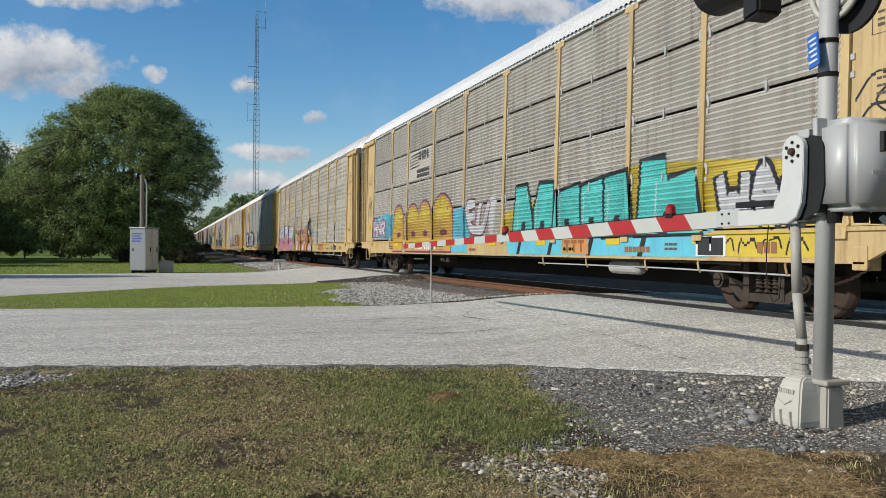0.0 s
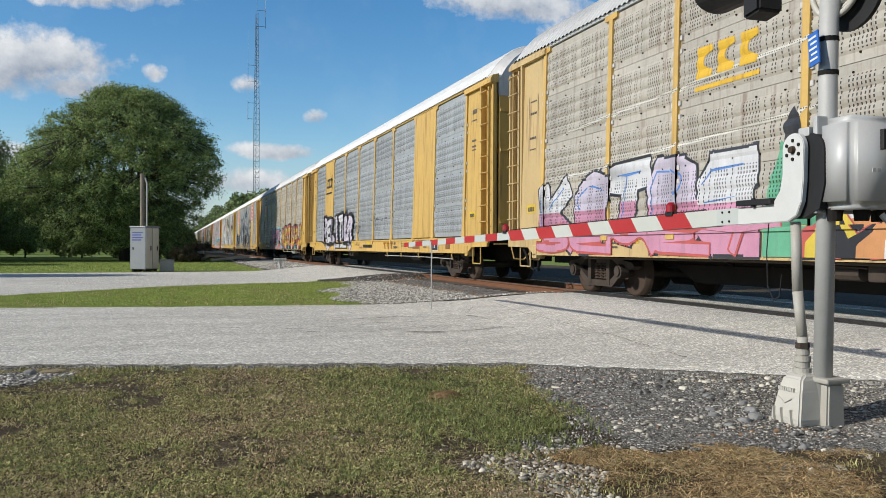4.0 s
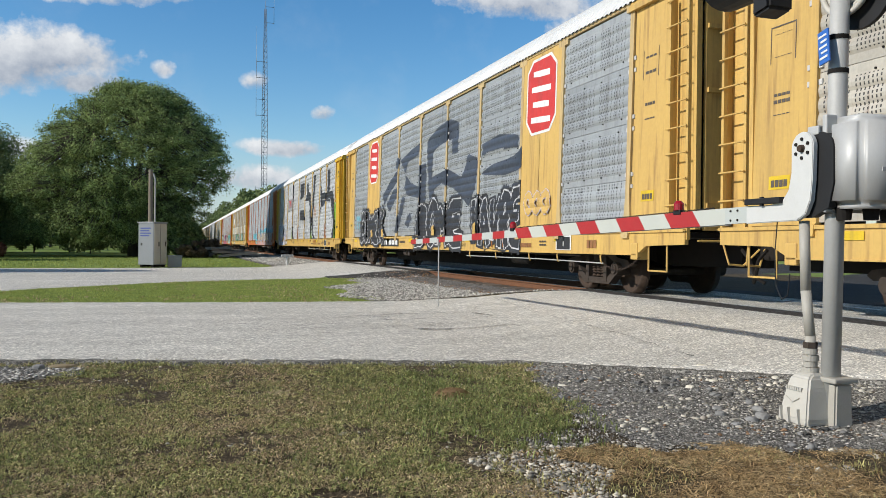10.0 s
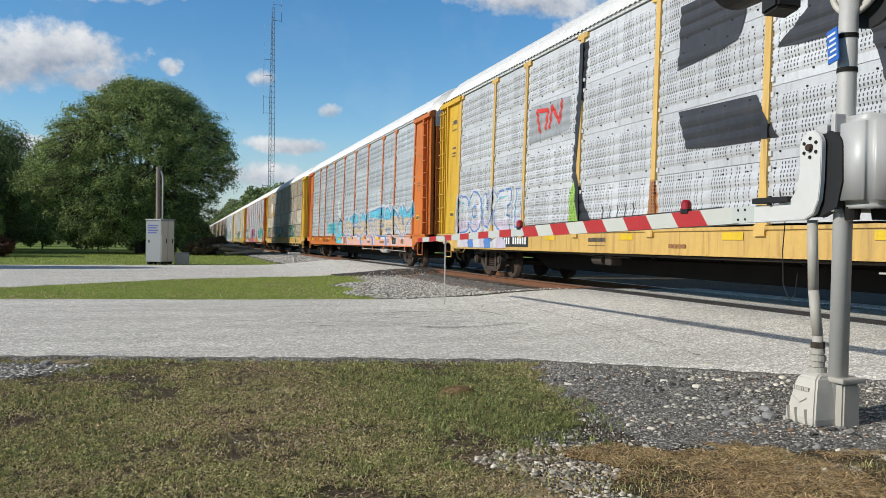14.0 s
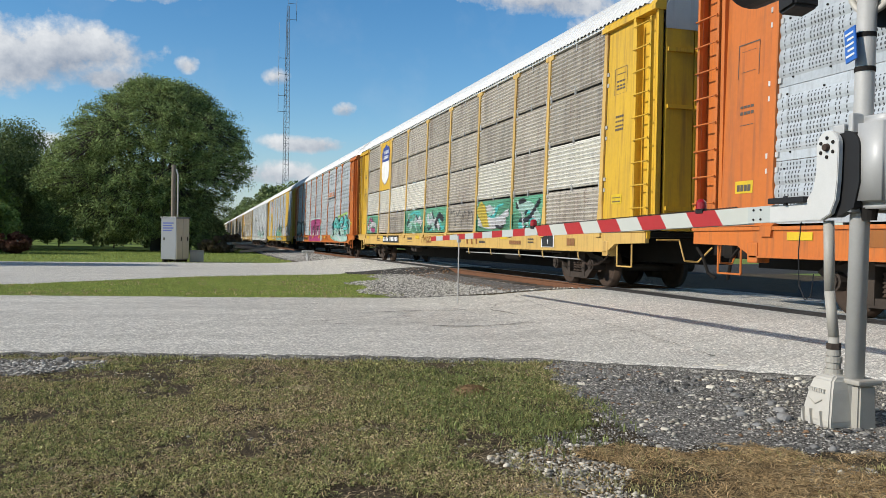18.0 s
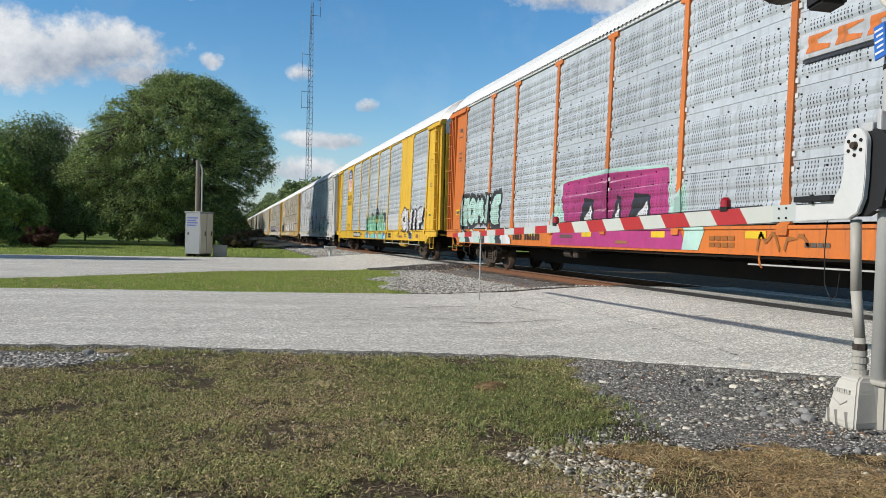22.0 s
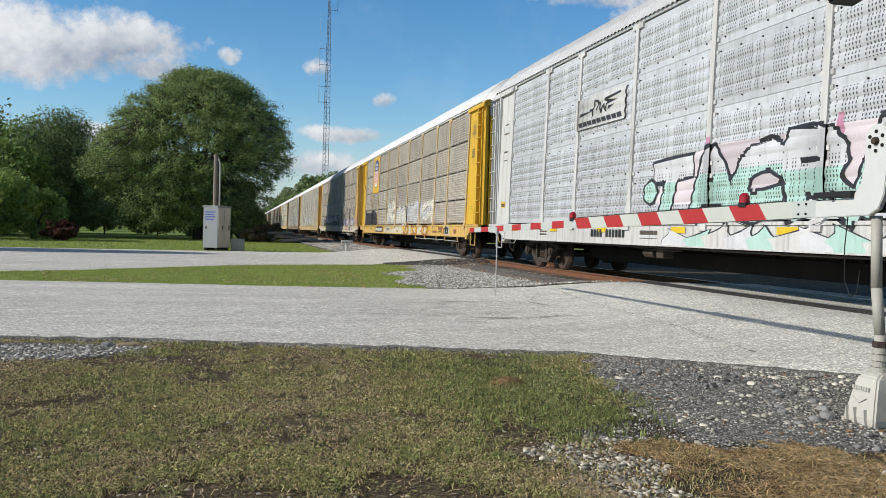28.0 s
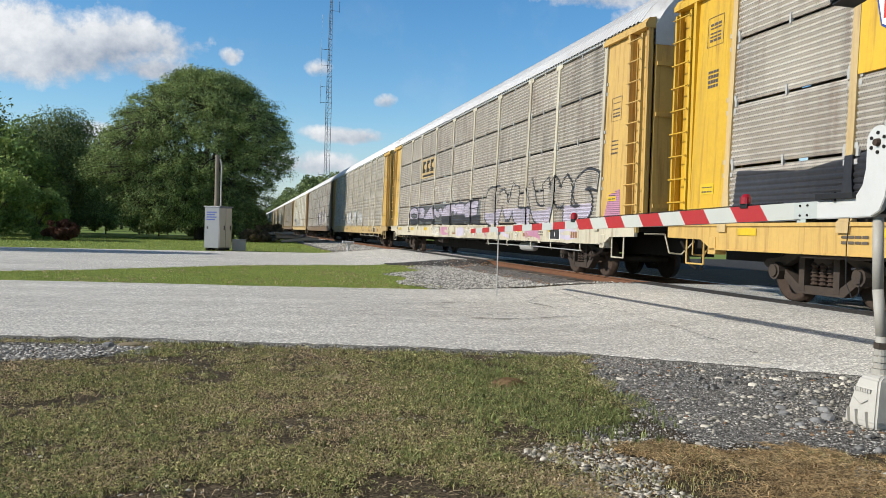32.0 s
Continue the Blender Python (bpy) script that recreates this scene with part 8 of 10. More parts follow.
def paint_8(car, st):
    piece(car, st, "EOMIE", 12.0, 8.1, 1.3, 2.25, "spray_mint", "spray_black", 91, 0.006, 1.3, 0.045, shine="spray_white", back="spray_charcoal")
    flames(car, st, 11.8, 7.2, 0.76, 1.25, ("spray_mint", "spray_charcoal", "spray_white"), "spray_charcoal", 92, 9, 0.01, 0.02, 1.2)
    slab = [(3.65, 1.2), (3.7, 2.22), (1.4, 2.28), (-1.0, 2.25), (-1.1, 1.2)]
    side_paint(car, st, [grown(slab, 0.1)], "spray_mint", 0.004)
    side_paint(car, st, [slab], "spray_magenta", 0.006)
    for a, b in ((2.7, 1.95), (1.15, 0.7), (0.45, -0.45)):
        side_paint(car, st, [[(a, 1.2), (b, 1.2), (b + 0.05, 1.78), (a - 0.25, 1.82)]], "spray_black", 0.009)
        side_paint(car, st, [[(a - 0.1, 1.2), (b + 0.08, 1.2), (b + 0.12, 1.66)]], "spray_white", 0.012)
    for z in (1.5, 1.88, 2.08):
        side_paint(car, st, stroke([(3.5, z), (-0.9, z + 0.06)], 0.018), "spray_pink", 0.008)
    flames(car, st, 4.1, 3.6, 1.2, 2.0, ("spray_mint",), "spray_white", 97, 2, 0.013, 0.02)
    side_paint(car, st, [[(4.2, 0.78), (-1.75, 0.78), (-1.5, 1.16), (4.0, 1.16)]], "spray_magenta", 0.008)
    side_paint(car, st, [[(-1.6, 0.78), (-2.1, 0.78), (-2.3, 1.16), (-1.7, 1.16)], [(-1.1, 1.2), (-1.7, 1.2), (-1.6, 1.95), (-1.2, 1.6)]], "spray_mint", 0.009)
    side_paint(car, st, [[(-6.4, 1.2), (-12.1, 1.2), (-12.3, 1.8), (-11.4, 2.35), (-9.8, 1.95), (-8.6, 2.2), (-7.2, 1.95)]], "spray_mint", 0.005)
    slashes(car, st, -6.0, -12.1, 0.78, 2.05, ("spray_mint", "spray_teal", "spray_charcoal", "spray_green", "spray_white", "spray_mint", "spray_cyan"), 93, 44, 0.008, 0.24)
    piece(car, st, "SMCA", -6.9, -11.6, 1.15, 2.2, "spray_teal", "spray_charcoal", 94, 0.052, 1.1, 0.05, low=("spray_mint", 1.5), shine="spray_white", soft=1, lean=0.6)
    side_paint(car, st, stroke(rounded([(-7.9, 1.9), (-8.3, 2.25), (-9.3, 2.2), (-9.9, 2.3), (-11.2, 2.35)]), 0.1), "spray_lime", 0.005)
    side_paint(car, st, [rect(-7.0, -4.42, 3.42, 3.76)], "panel_white", 0.034, "owner_plate")
    side_paint(car, st, [[(-4.5 - 0.55 * k, 3.48), (-4.95 - 0.55 * k, 3.48), (-4.98 - 0.55 * k, 3.56), (-4.7 - 0.55 * k, 3.58), (-4.7 - 0.55 * k, 3.64), (-5.0 - 0.55 * k, 3.65), (-4.98 - 0.55 * k, 3.71), (-4.55 - 0.55 * k, 3.71)] for k in range(4)], "paint_orange", 0.038, "owner_mark")
    side_paint(car, st, [rect(-7.0, -4.42, 3.36, 3.41)], "spray_charcoal", 0.036, "owner_mark")
    number_plate(car, st, 6.9, 4.8, None, "print_black")
    bars(car, st, -3.1, -2.4, 0.84, 1.06, "print_brown", 2, cells=4, gap=0.4, lift=0.012)
    scrawl(car, st, -4.8, -3.6, 0.82, 1.1, "print_brown", 95, 2, 0.05, 0.012)


def paint_9(car, st):
    shield(car, st, 7.4, 8.8, 3.55, 4.98, True)
    words(car, "BUILDING", 8.92, 3.12, 0.36, "print_black", 0.056)
    words(car, "AMERICA", 8.85, 2.76, 0.36, "print_black", 0.056)
    for y, z, r in ((-1.4, 2.05, 0.4), (-3.3, 1.75, 0.45), (0.1, 1.85, 0.4), (1.6, 1.65, 0.3)):
        side_paint(car, st, [blob(y, z, r, r * 0.75, random.Random(int(10 * z)), 14, 0.08)], "spray_charcoal", 0.005)
    for k, (a, top) in enumerate(((1.2, 1.95), (0.3, 2.05), (-0.9, 2.1), (-2.0, 2.15), (-2.7, 2.2))):
        leaf_poly = [(a + 0.35, 1.2), (a - 0.35, 1.2), (a - 0.4, 1.6), (a - 0.05, top), (a + 0.38, 1.65)]
        side_paint(car, st, [grown(leaf_poly, 0.05)], "spray_black", 0.008 + 0.0006 * k)
        side_paint(car, st, [grown(leaf_poly, 0.02)], "spray_yellow", 0.0115 + 0.0003 * k)
        side_paint(car, st, [leaf_poly], "spray_green", 0.014 + 0.0003 * k)
    flames(car, st, 1.6, -4.0, 0.77, 1.2, ("spray_cyan", "spray_blue", "spray_mint", "spray_orange", "spray_cyan", "spray_lime"), "spray_black", 101, 15, 0.01, 0.02, 1.6)
    flames(car, st, 1.4, -3.6, 1.16, 2.05, ("spray_green", "spray_mint", "spray_green"), "spray_yellow", 106, 11, 0.02, 0.025, 0.8)
    side_paint(car, st, [rect(-6.75, -4.35, 1.2, 1.9)], "panel_white", 0.005, "buffed_patch")
    piece(car, st, "OUIF", -7.6, -11.6, 1.12, 2.1, "spray_white", "spray_charcoal", 102, 0.052, 1.25, 0.06, shine="spray_pink")
    scrawl(car, st, 4.7, 6.9, 1.5, 2.1, "spray_cyan", 103, 3, 0.03)
    scrawl(car, st, 7.6, 8.6, 1.3, 1.7, "print_black", 104, 3, 0.03, 0.052)
    scrawl(car, st, 0.9, 1.4, 1.5, 2.0, "spray_red", 105, 1, 0.06)
    number_plate(car, st, 6.0, 3.55, "plate_black", "logo_white")
    maker_mark(car, st, -3.5, "print_brown", 0.8)
    bars(car, st, -5.3, -4.6, 0.84, 1.08, "print_black", 2, cells=4, gap=0.35, lift=0.012)


def paint_10(car, st):
    side_paint(car, st, [rect(4.58, 7.05, 3.32, 4.02)], "paint_white", 0.045, "owner_plate")
    side_paint(car, st, [[(6.9, 3.62), (6.1, 3.66), (6.1, 3.72), (6.9, 3.68)], [(5.6, 3.82), (4.75, 3.88), (4.78, 3.93), (5.55, 3.88)], [(5.5, 3.72), (4.95, 3.76), (4.98, 3.81), (5.48, 3.78)], [(5.4, 3.62), (5.05, 3.66), (5.08, 3.71), (5.38, 3.68)]], "print_black", 0.049, "owner_mark")
    for n, bar in enumerate(stroke([(6.2, 3.55), (6.05, 3.88), (5.85, 3.85), (5.95, 3.68)], 0.06) + stroke([(5.8, 3.82), (5.75, 3.6), (5.6, 3.75), (5.5, 3.6), (5.4, 3.85)], 0.06)):
        side_paint(car, st, [bar], "print_black", 0.05 + 0.0004 * n, "owner_mark")
    bars(car, st, 4.7, 6.95, 3.38, 3.48, "spray_charcoal", 1, "owner_mark", 0.049, 9, 0.0)
    side_paint(car, st, [[(3.2, 1.5), (-3.5, 1.45), (-3.6, 2.0), (-3.2, 2.42), (1.0, 2.46), (2.6, 2.3)]], "panel_blush", 0.003)
    cap = ("spray_mint", "spray_white", "spray_mint")
    piece(car, st, "TACRA", 3.3, -3.4, 1.15, 2.46, "spray_white", "spray_black", 111, 0.006, 1.1, 0.06, low=("spray_mint", 1.95), soft=1, crowd=1.1)
    side_paint(car, st, [blob(3.35, 1.75, 0.3, 0.26, random.Random(3), 12, 0.05)], "spray_charcoal", 0.016)
    side_paint(car, st, [blob(3.35, 1.75, 0.24, 0.2, random.Random(3), 12, 0.05)], "spray_mint", 0.018)
    piece(car, st, "COY", -4.3, -9.8, 0.85, 2.35, "spray_white", "spray_black", 112, 0.008, 1.1, 0.07, low=("spray_mint", 1.8))
    flames(car, st, 2.5, -4.2, 0.76, 1.15, ("spray_white", "spray_mint", "paint_white"), "spray_charcoal", 113, 11, 0.01, 0.03, 1.3)
    for a in (-1.6, 1.5, -6.8):
        side_paint(car, st, [[(a, 1.9), (a - 0.25, 1.9), (a - 0.15, 2.6), (a - 0.05, 2.6)]], "spray_pink", 0.004)
    number_plate(car, st, 6.0, 4.2, None, "print_black")


def paint_11(car, st):
    badge_plate(car, M["paint_bright_yellow"])
    shield(car, st, 7.35, 8.75, 3.35, 4.98, True)
    side_paint(car, st, [[(4.1, 1.22), (1.5, 1.22), (1.5, 1.8), (2.6, 1.75), (4.1, 1.9)]], "panel_pale", 0.004, "buffed_patch")
    side_paint(car, st, [[(1.3, 1.22), (-1.3, 1.22), (-1.2, 1.75), (0.2, 1.7), (1.2, 1.9)]], "panel_pale", 0.004, "buffed_patch")
    slashes(car, st, 4.1, 1.5, 1.25, 2.5, ("panel_pale", "spray_white", "panel_pale"), 121, 10, 0.006, 0.3)
    piece(car, st, "NO", -1.5, -4.1, 1.2, 2.3, "spray_white", "panel_taupe", 122, 0.006, 1.4, 0.04)
    slashes(car, st, -4.4, -7.0, 1.25, 2.5, ("panel_pale", "spray_white", "panel_pale"), 123, 12, 0.006, 0.3)
    slashes(car, st, 1.2, -1.2, 1.25, 2.4, ("panel_pale", "spray_white", "panel_pale"), 124, 9, 0.006, 0.3)
    side_paint(car, st, [[(11.7, 1.22), (6.9, 1.22), (7.2, 1.8), (8.6, 2.1), (10.0, 1.9), (11.6, 2.0)]], "spray_charcoal", 0.003, "soot")
    side_paint(car, st, [[(4.6, 0.78), (-6.4, 0.78), (-6.2, 1.14), (4.4, 1.14)]], "paint_cream", 0.006, "buffed_patch")
    for a in (-0.9, -2.8, -5.0):
        letters(car, st, a - 1.2, a, 0.78, 1.12, ("spray_gold", "paint_cream"), "print_brown", int(100 - 7 * a), 3, 0.009)
    number_plate(car, st, 7.4, 5.0, "plate_black", "logo_white")
    maker_mark(car, st, -8.0, "print_brown", 0.9)


def paint_12(car, st):
    side_paint(car, st, [rect(4.4, 6.9, 3.2, 4.0)], "paint_tan", 0.005, "owner_plate")
    side_paint(car, st, [[(6.7 - 0.75 * k, 3.45), (6.15 - 0.75 * k, 3.45), (6.1 - 0.75 * k, 3.58), (6.45 - 0.75 * k, 3.62), (6.45 - 0.75 * k, 3.78), (6.1 - 0.75 * k, 3.82), (6.15 - 0.75 * k, 3.94), (6.65 - 0.75 * k, 3.94)] for k in range(3)] + [rect(4.6, 6.6, 3.26, 3.36)], "print_black", 0.009, "owner_mark")
    side_paint(car, st, [[(9.0, 1.22), (-2.6, 1.22), (-2.6, 1.98), (9.0, 2.02)]], "panel_dusk", 0.004, "soot")
    piece(car, st, "CRAMEBE", 9.0, -2.4, 1.22, 1.98, "spray_lilac", "spray_black", 131, 0.006, 1.2, 0.05, low=("spray_charcoal", 1.5))
    for n, bar in enumerate(stroke([(4.7, 2.3), (4.4, 2.65), (3.6, 2.7), (3.2, 2.2)], 0.1) + stroke([(2.4, 2.1), (2.0, 2.5), (1.2, 2.55), (0.9, 2.1)], 0.1)):
        side_paint(car, st, [bar], "panel_pale", 0.006 + 0.0004 * n)
    piece(car, st, "ENLUMS", -3.2, -11.6, 1.15, 2.45, "panel_dusty", "spray_charcoal", 132, 0.005, 1.2, 0.06, low=("spray_lilac", 1.6), lean=0.5)
    letters(car, st, -10.8, 4.0, 0.78, 1.14, ("spray_lilac", "paint_cream", "spray_pink", "panel_pale"), "paint_cream", 133, 12, 0.008)
    side_paint(car, st, [[(-12.1, 1.3), (-12.9, 1.25), (-12.8, 1.9), (-12.3, 1.8)]], "spray_pink", 0.006)


def paint_13(car, st):
    letters(car, st, -4.0, 4.5, 1.3, 2.2, ("spray_white", "panel_pale"), "panel_grey", 141, 6, 0.006)


def paint_14(car, st):
    letters(car, st, -9.0, -1.0, 1.3, 2.6, ("panel_pale", "spray_lilac"), "spray_charcoal", 151, 6, 0.006)


def paint_15(car, st):
    letters(car, st, -2.0, 8.0, 1.2, 2.2, ("spray_white", "panel_pale"), "panel_brown", 161, 7, 0.006)


M["panel_blush"] = surf("panel_blush", (0.68, 0.60, 0.62), (0.66, 0.56, 0.58), 1.5, 0.6, 0.55)
PAINT = {0: paint_0, 1: paint_1, 2: paint_2, 3: paint_3, 4: paint_4, 5: paint_5, 6: paint_6, 7: paint_7, 8: paint_8, 9: paint_9, 10: paint_10, 11: paint_11, 12: paint_12, 13: paint_13, 14: paint_14, 15: paint_15}
CARS = {k: build_car(k) for k in range(-1, 25)}
for number, wagon in CARS.items():
    sheet_style = LIVERY.get(number, FAR_SHADED)[0]
    if number < 14:
        common_marks(number, wagon, sheet_style)
    if number in PAINT:
        PAINT[number](wagon, sheet_style)
    lay_pieces(wagon, sheet_style)


# ---- crossing gate ----
GX, GY = 4.09, 4.37


def build_gate():
    z0 = float(ground_z(GX, GY)) - 0.02
    gate = root("crossing_gate", (GX, GY, z0), "grey railway crossing signal with a lowered red and white arm", "crossing gate")

    def up(z):
        return z - z0  # from heights over the rail

    # mast and its foot
    bm = bmesh.new()
    rod(bm, (0.0, 0.0, 0.0), (0.03, -0.03, up(3.6)), 0.06, 0.06, 24)
    part("mast", bm, M["galvanised"], gate, "galvanised steel mast", smooth=True)
    bm = bmesh.new()
    plate(bm, [(-0.05, 0.0), (0.10, 0.0), (0.085, 0.31), (-0.045, 0.31)], "y", -0.10, 0.08)
    bmesh.ops.bevel(bm, geom=bm.edges[:], offset=0.012, segments=2, affect="EDGES")
    part("mast_foot", bm, M["plastic_grey"], gate)
    bm = bmesh.new()
    box(bm, -0.075, 0.115, -0.125, 0.095, 0.31, 0.345, 0.012)
    part("foot_flange", bm, M["plastic_grey"], gate)
    for k in range(2):
        bm = bmesh.new()
        rod(bm, (-0.06 + 0.1 * k, -0.17, -0.02), (-0.06 + 0.1 * k, -0.17, 0.03), 0.055 - 0.01 * k, 0.03, 12)
        part("anchor_bolt", bm, M["plastic_grey"], gate)
    # junction box at the foot, flared to the bottom
    bm = bmesh.new()
    rows = []
    for z, xa, xb, ya, yb in ((0.02, -0.21, -0.04, -0.03, 0.22), (0.06, -0.22, -0.03, -0.04, 0.23), (0.26, -0.19, -0.03, -0.02, 0.19), (0.335, -0.165, -0.03, 0.0, 0.175), (0.36, -0.12, -0.03, 0.02, 0.15)):
        rows.append([bm.verts.new(p) for p in ((xa, ya, z), (xb, ya, z), (xb, yb, z), (xa, yb, z))])
    for a, b in zip(rows, rows[1:]):
        for q in range(4):
            bm.faces.new((a[q], a[(q + 1) % 4], b[(q + 1) % 4], b[q]))
    bm.faces.new(rows[0][::-1])
    bm.faces.new(rows[-1])
    bmesh.ops.recalc_face_normals(bm, faces=bm.faces[:])
    bmesh.ops.bevel(bm, geom=bm.edges[:], offset=0.012, segments=3, affect="EDGES")
    box_ob = part("junction_box", bm, M["cast_pale"], gate, "pale cast junction box")
    for y in (0.03, 0.12, 0.19):
        bm = bmesh.new()
        plate(bm, [(y - 0.016, 0.0), (y + 0.016, 0.0), (y + 0.004, 0.13)], "x", -0.236, -0.2)
        part("rib", bm, M["cast_pale"], box_ob)
    bm = bmesh.new()
    for k in range(7):
        box(bm, -0.204, -0.19, 0.035 + 0.021 * k, 0.05 + 0.021 * k, 0.245, 0.268)
    tagged(part("raised_mark", bm, M["cast_pale"], box_ob), kind="stuff")
    bm = bmesh.new()
    for a, b in ((((0.05, 0.2)), (0.11, 0.165)), ((0.11, 0.165), (0.17, 0.2))):
        bent(bm, [(-0.207, a[0], a[1]), (-0.209, b[0], b[1])], 0.004, 5)
    part("raised_check", bm, M["cast_pale"], box_ob)
    # conduit
    bm = bmesh.new()
    bent(bm, [(-0.07, 0.10, 0.36), (-0.075, 0.10, 0.6), (-0.085, 0.135, 0.9), (-0.09, 0.15, up(1.06))], 0.034, 16)
    part("conduit", bm, M["plastic_grey"], gate, "plastic cable conduit", smooth=True)
    for z, r in ((0.355, 0.055), (0.395, 0.044), (0.435, 0.052), (0.48, 0.044)):
        bm = bmesh.new()
        rod(bm, (-0.07, 0.10, z), (-0.07, 0.10, z + 0.037), r, r, 16)
        part("conduit_collar", bm, M["plastic_grey"], gate)
    bm = bmesh.new()
    rod(bm, (-0.073, 0.1, 0.52), (-0.073, 0.1, 0.56), 0.046, 0.046, 6)
    part("conduit_nut", bm, M["truck_steel"], gate)
    # mechanism case
    bm = bmesh.new()
    box(bm, -0.1, 0.42, -0.34, -0.045, up(1.13), up(1.72))
    bmesh.ops.bevel(bm, geom=bm.edges[:], offset=0.05, segments=5, affect="EDGES")
    case = part("mechanism_case", bm, M["cast_grey"], gate, "grey cast gate mechanism case", smooth=True)
    bm = bmesh.new()
    box(bm, -0.11, 0.44, -0.06, -0.02, up(1.11), up(1.745), 0.012)
    part("case_flange", bm, M["cast_grey"], case)
    bm = bmesh.new()
    box(bm, 0.12, 0.15, -0.37, -0.33, up(1.50), up(1.63), 0.008)
    part("latch", bm, M["black_paint"], case)
    bm = bmesh.new()
    for k in range(6):
        box(bm, 0.06 + 0.035 * k, 0.085 + 0.035 * k, -0.345, -0.338, up(1.36), up(1.385))
    tagged(part("raised_mark", bm, M["cast_grey"], case), kind="stuff")
    for k, (x, y) in enumerate(((0.0, -0.1), (0.12, -0.2), (0.26, -0.22), (0.34, -0.12))):
        bm = bmesh.new()
        rod(bm, (x, y, up(1.06)), (x, y, up(1.14)), 0.045, 0.055, 12)
        part("case_fitting", bm, M["black_steel"], case)
    bm = bmesh.new()
    bent(bm, [(0.22, -0.26, up(1.1)), (0.25, -0.3, up(1.04)), (0.32, -0.3, up(1.06)), (0.36, -0.25, up(1.12))], 0.02, 8)
    part("cable", bm, M["cast_pale"], case)
    bm = bmesh.new()
    box(bm, -0.12, -0.02, 0.0, 0.1, up(1.62), up(1.68), 0.01)
    part("shaft_housing", bm, M["cast_grey"], gate)
    # turning plate (dark) and the white bracket before it
    bm = bmesh.new()
    outline = [(-0.01 + a, up(1.52 + b)) for a, b in ring(0, 0, 0.115, 16, 0, 180)] + [(-0.13, up(1.3)), (-0.09, up(1.14)), (0.05, up(1.08)), (0.21, up(1.08)), (0.12, up(1.3))]
    plate(bm, outline, "x", -0.115, -0.06)
    part("turning_plate", bm, M["black_paint"], gate, "black plate behind the bracket")
    bm = bmesh.new()
    outline = [(0.095 + a, up(1.545 + b)) for a, b in ring(0, 0, 0.1, 14, 0, 180)] + [(0.0, up(1.32)), (0.015, up(1.19)), (0.06, up(1.1)), (0.14, up(1.06)), (0.65, up(1.05)), (0.65, up(1.175)), (0.40, up(1.175)), (0.28, up(1.2)), (0.22, up(1.27)), (0.195, up(1.38))]
    plate(bm, outline, "x", -0.165, -0.125)
    bmesh.ops.bevel(bm, geom=[e for e in bm.edges if abs(e.verts[0].co.x - e.verts[1].co.x) < 1e-5], offset=0.005, segments=2, affect="EDGES")
    bracket = part("arm_bracket", bm, M["bracket_white"], gate, "white painted arm bracket with six holes")
    for k in range(6):
        a = radians(60 * k + 30)
        bm = bmesh.new()
        rod(bm, (-0.172, 0.095 + 0.062 * math.cos(a), up(1.535 + 0.062 * math.sin(a))), (-0.16, 0.095 + 0.062 * math.cos(a), up(1.535 + 0.062 * math.sin(a))), 0.012, 0.012, 10)
        part("bolt", bm, M["black_steel"], bracket)
    bm = bmesh.new()
    rod(bm, (-0.19, 0.095, up(1.535)), (-0.16, 0.095, up(1.535)), 0.022, 0.028, 12)
    part("shaft_end", bm, M["rusty_steel"], bracket)
    bm = bmesh.new()
    box(bm, -0.2, -0.12, 0.27, 0.63, up(1.185), up(1.225), 0.005)
    box(bm, -0.19, -0.17, 0.45, 0.48, up(1.17), up(1.235), 0.004)
    part("arm_clamp", bm, M["black_paint"], bracket)
    # the arm: a wider and a narrower section that sink slightly towards the tip
    ya, yb, joint = 0.59, 9.71, 4.9
    za, zb = 1.118, 0.925

    def arm_z(y):
        return za + (zb - za) * (y - ya) / (yb - ya)

    def arm_half(y):
        return 0.062 if y < joint else 0.048 - 0.01 * (y - joint) / (yb - joint)

    bm = bmesh.new()
    plate(bm, [(ya, up(arm_z(ya) - 0.06)), (0.90, up(arm_z(0.90) - 0.06)), (0.90, up(arm_z(0.90) + 0.06)), (ya, up(arm_z(ya) + 0.06))], "x", -0.16, -0.125)
    arm = part("arm", bm, M["arm_bare_and_shaded"], gate, "flat gate arm with slanted red and white stripes")
    for y in (0.73, 0.81):
        for d in (-0.035, 0.035):
            bm = bmesh.new()
            rod(bm, (-0.168, y + 0.02, up(arm_z(y) + d)), (-0.158, y + 0.02, up(arm_z(y) + d)), 0.008, 0.008, 8)
            part("rivet", bm, M["black_steel"], arm)
    edges, k = [0.90], 0
    while True:
        c = 1.47 + 0.8128 * k
        edges += [c - 0.203, c + 0.203]
        k += 1
        if c + 0.203 > yb:
            break
    edges[-1] = yb
    for k, (y, e) in enumerate(zip(edges, edges[1:])):
        near = e < joint + 0.3
        slant = 0.055 if near else 0.0
        h0, h1 = arm_half(y), arm_half(y + 0.01)
        s0 = 0.0 if k == 0 else slant
        bm = bmesh.new()
        plate(bm, [(y - s0, up(arm_z(y) - h0)), (e - slant, up(arm_z(e) - h1)), (e + slant, up(arm_z(e) + h1)), (y + s0, up(arm_z(y) + h0))], "x", -0.155 if near else -0.15, -0.13)
        part("stripe", bm, M["arm_red"] if k % 2 else (M["arm_white"] if near else M["arm_bare_and_shaded"]), arm)
    bm = bmesh.new()
    y = 1.05
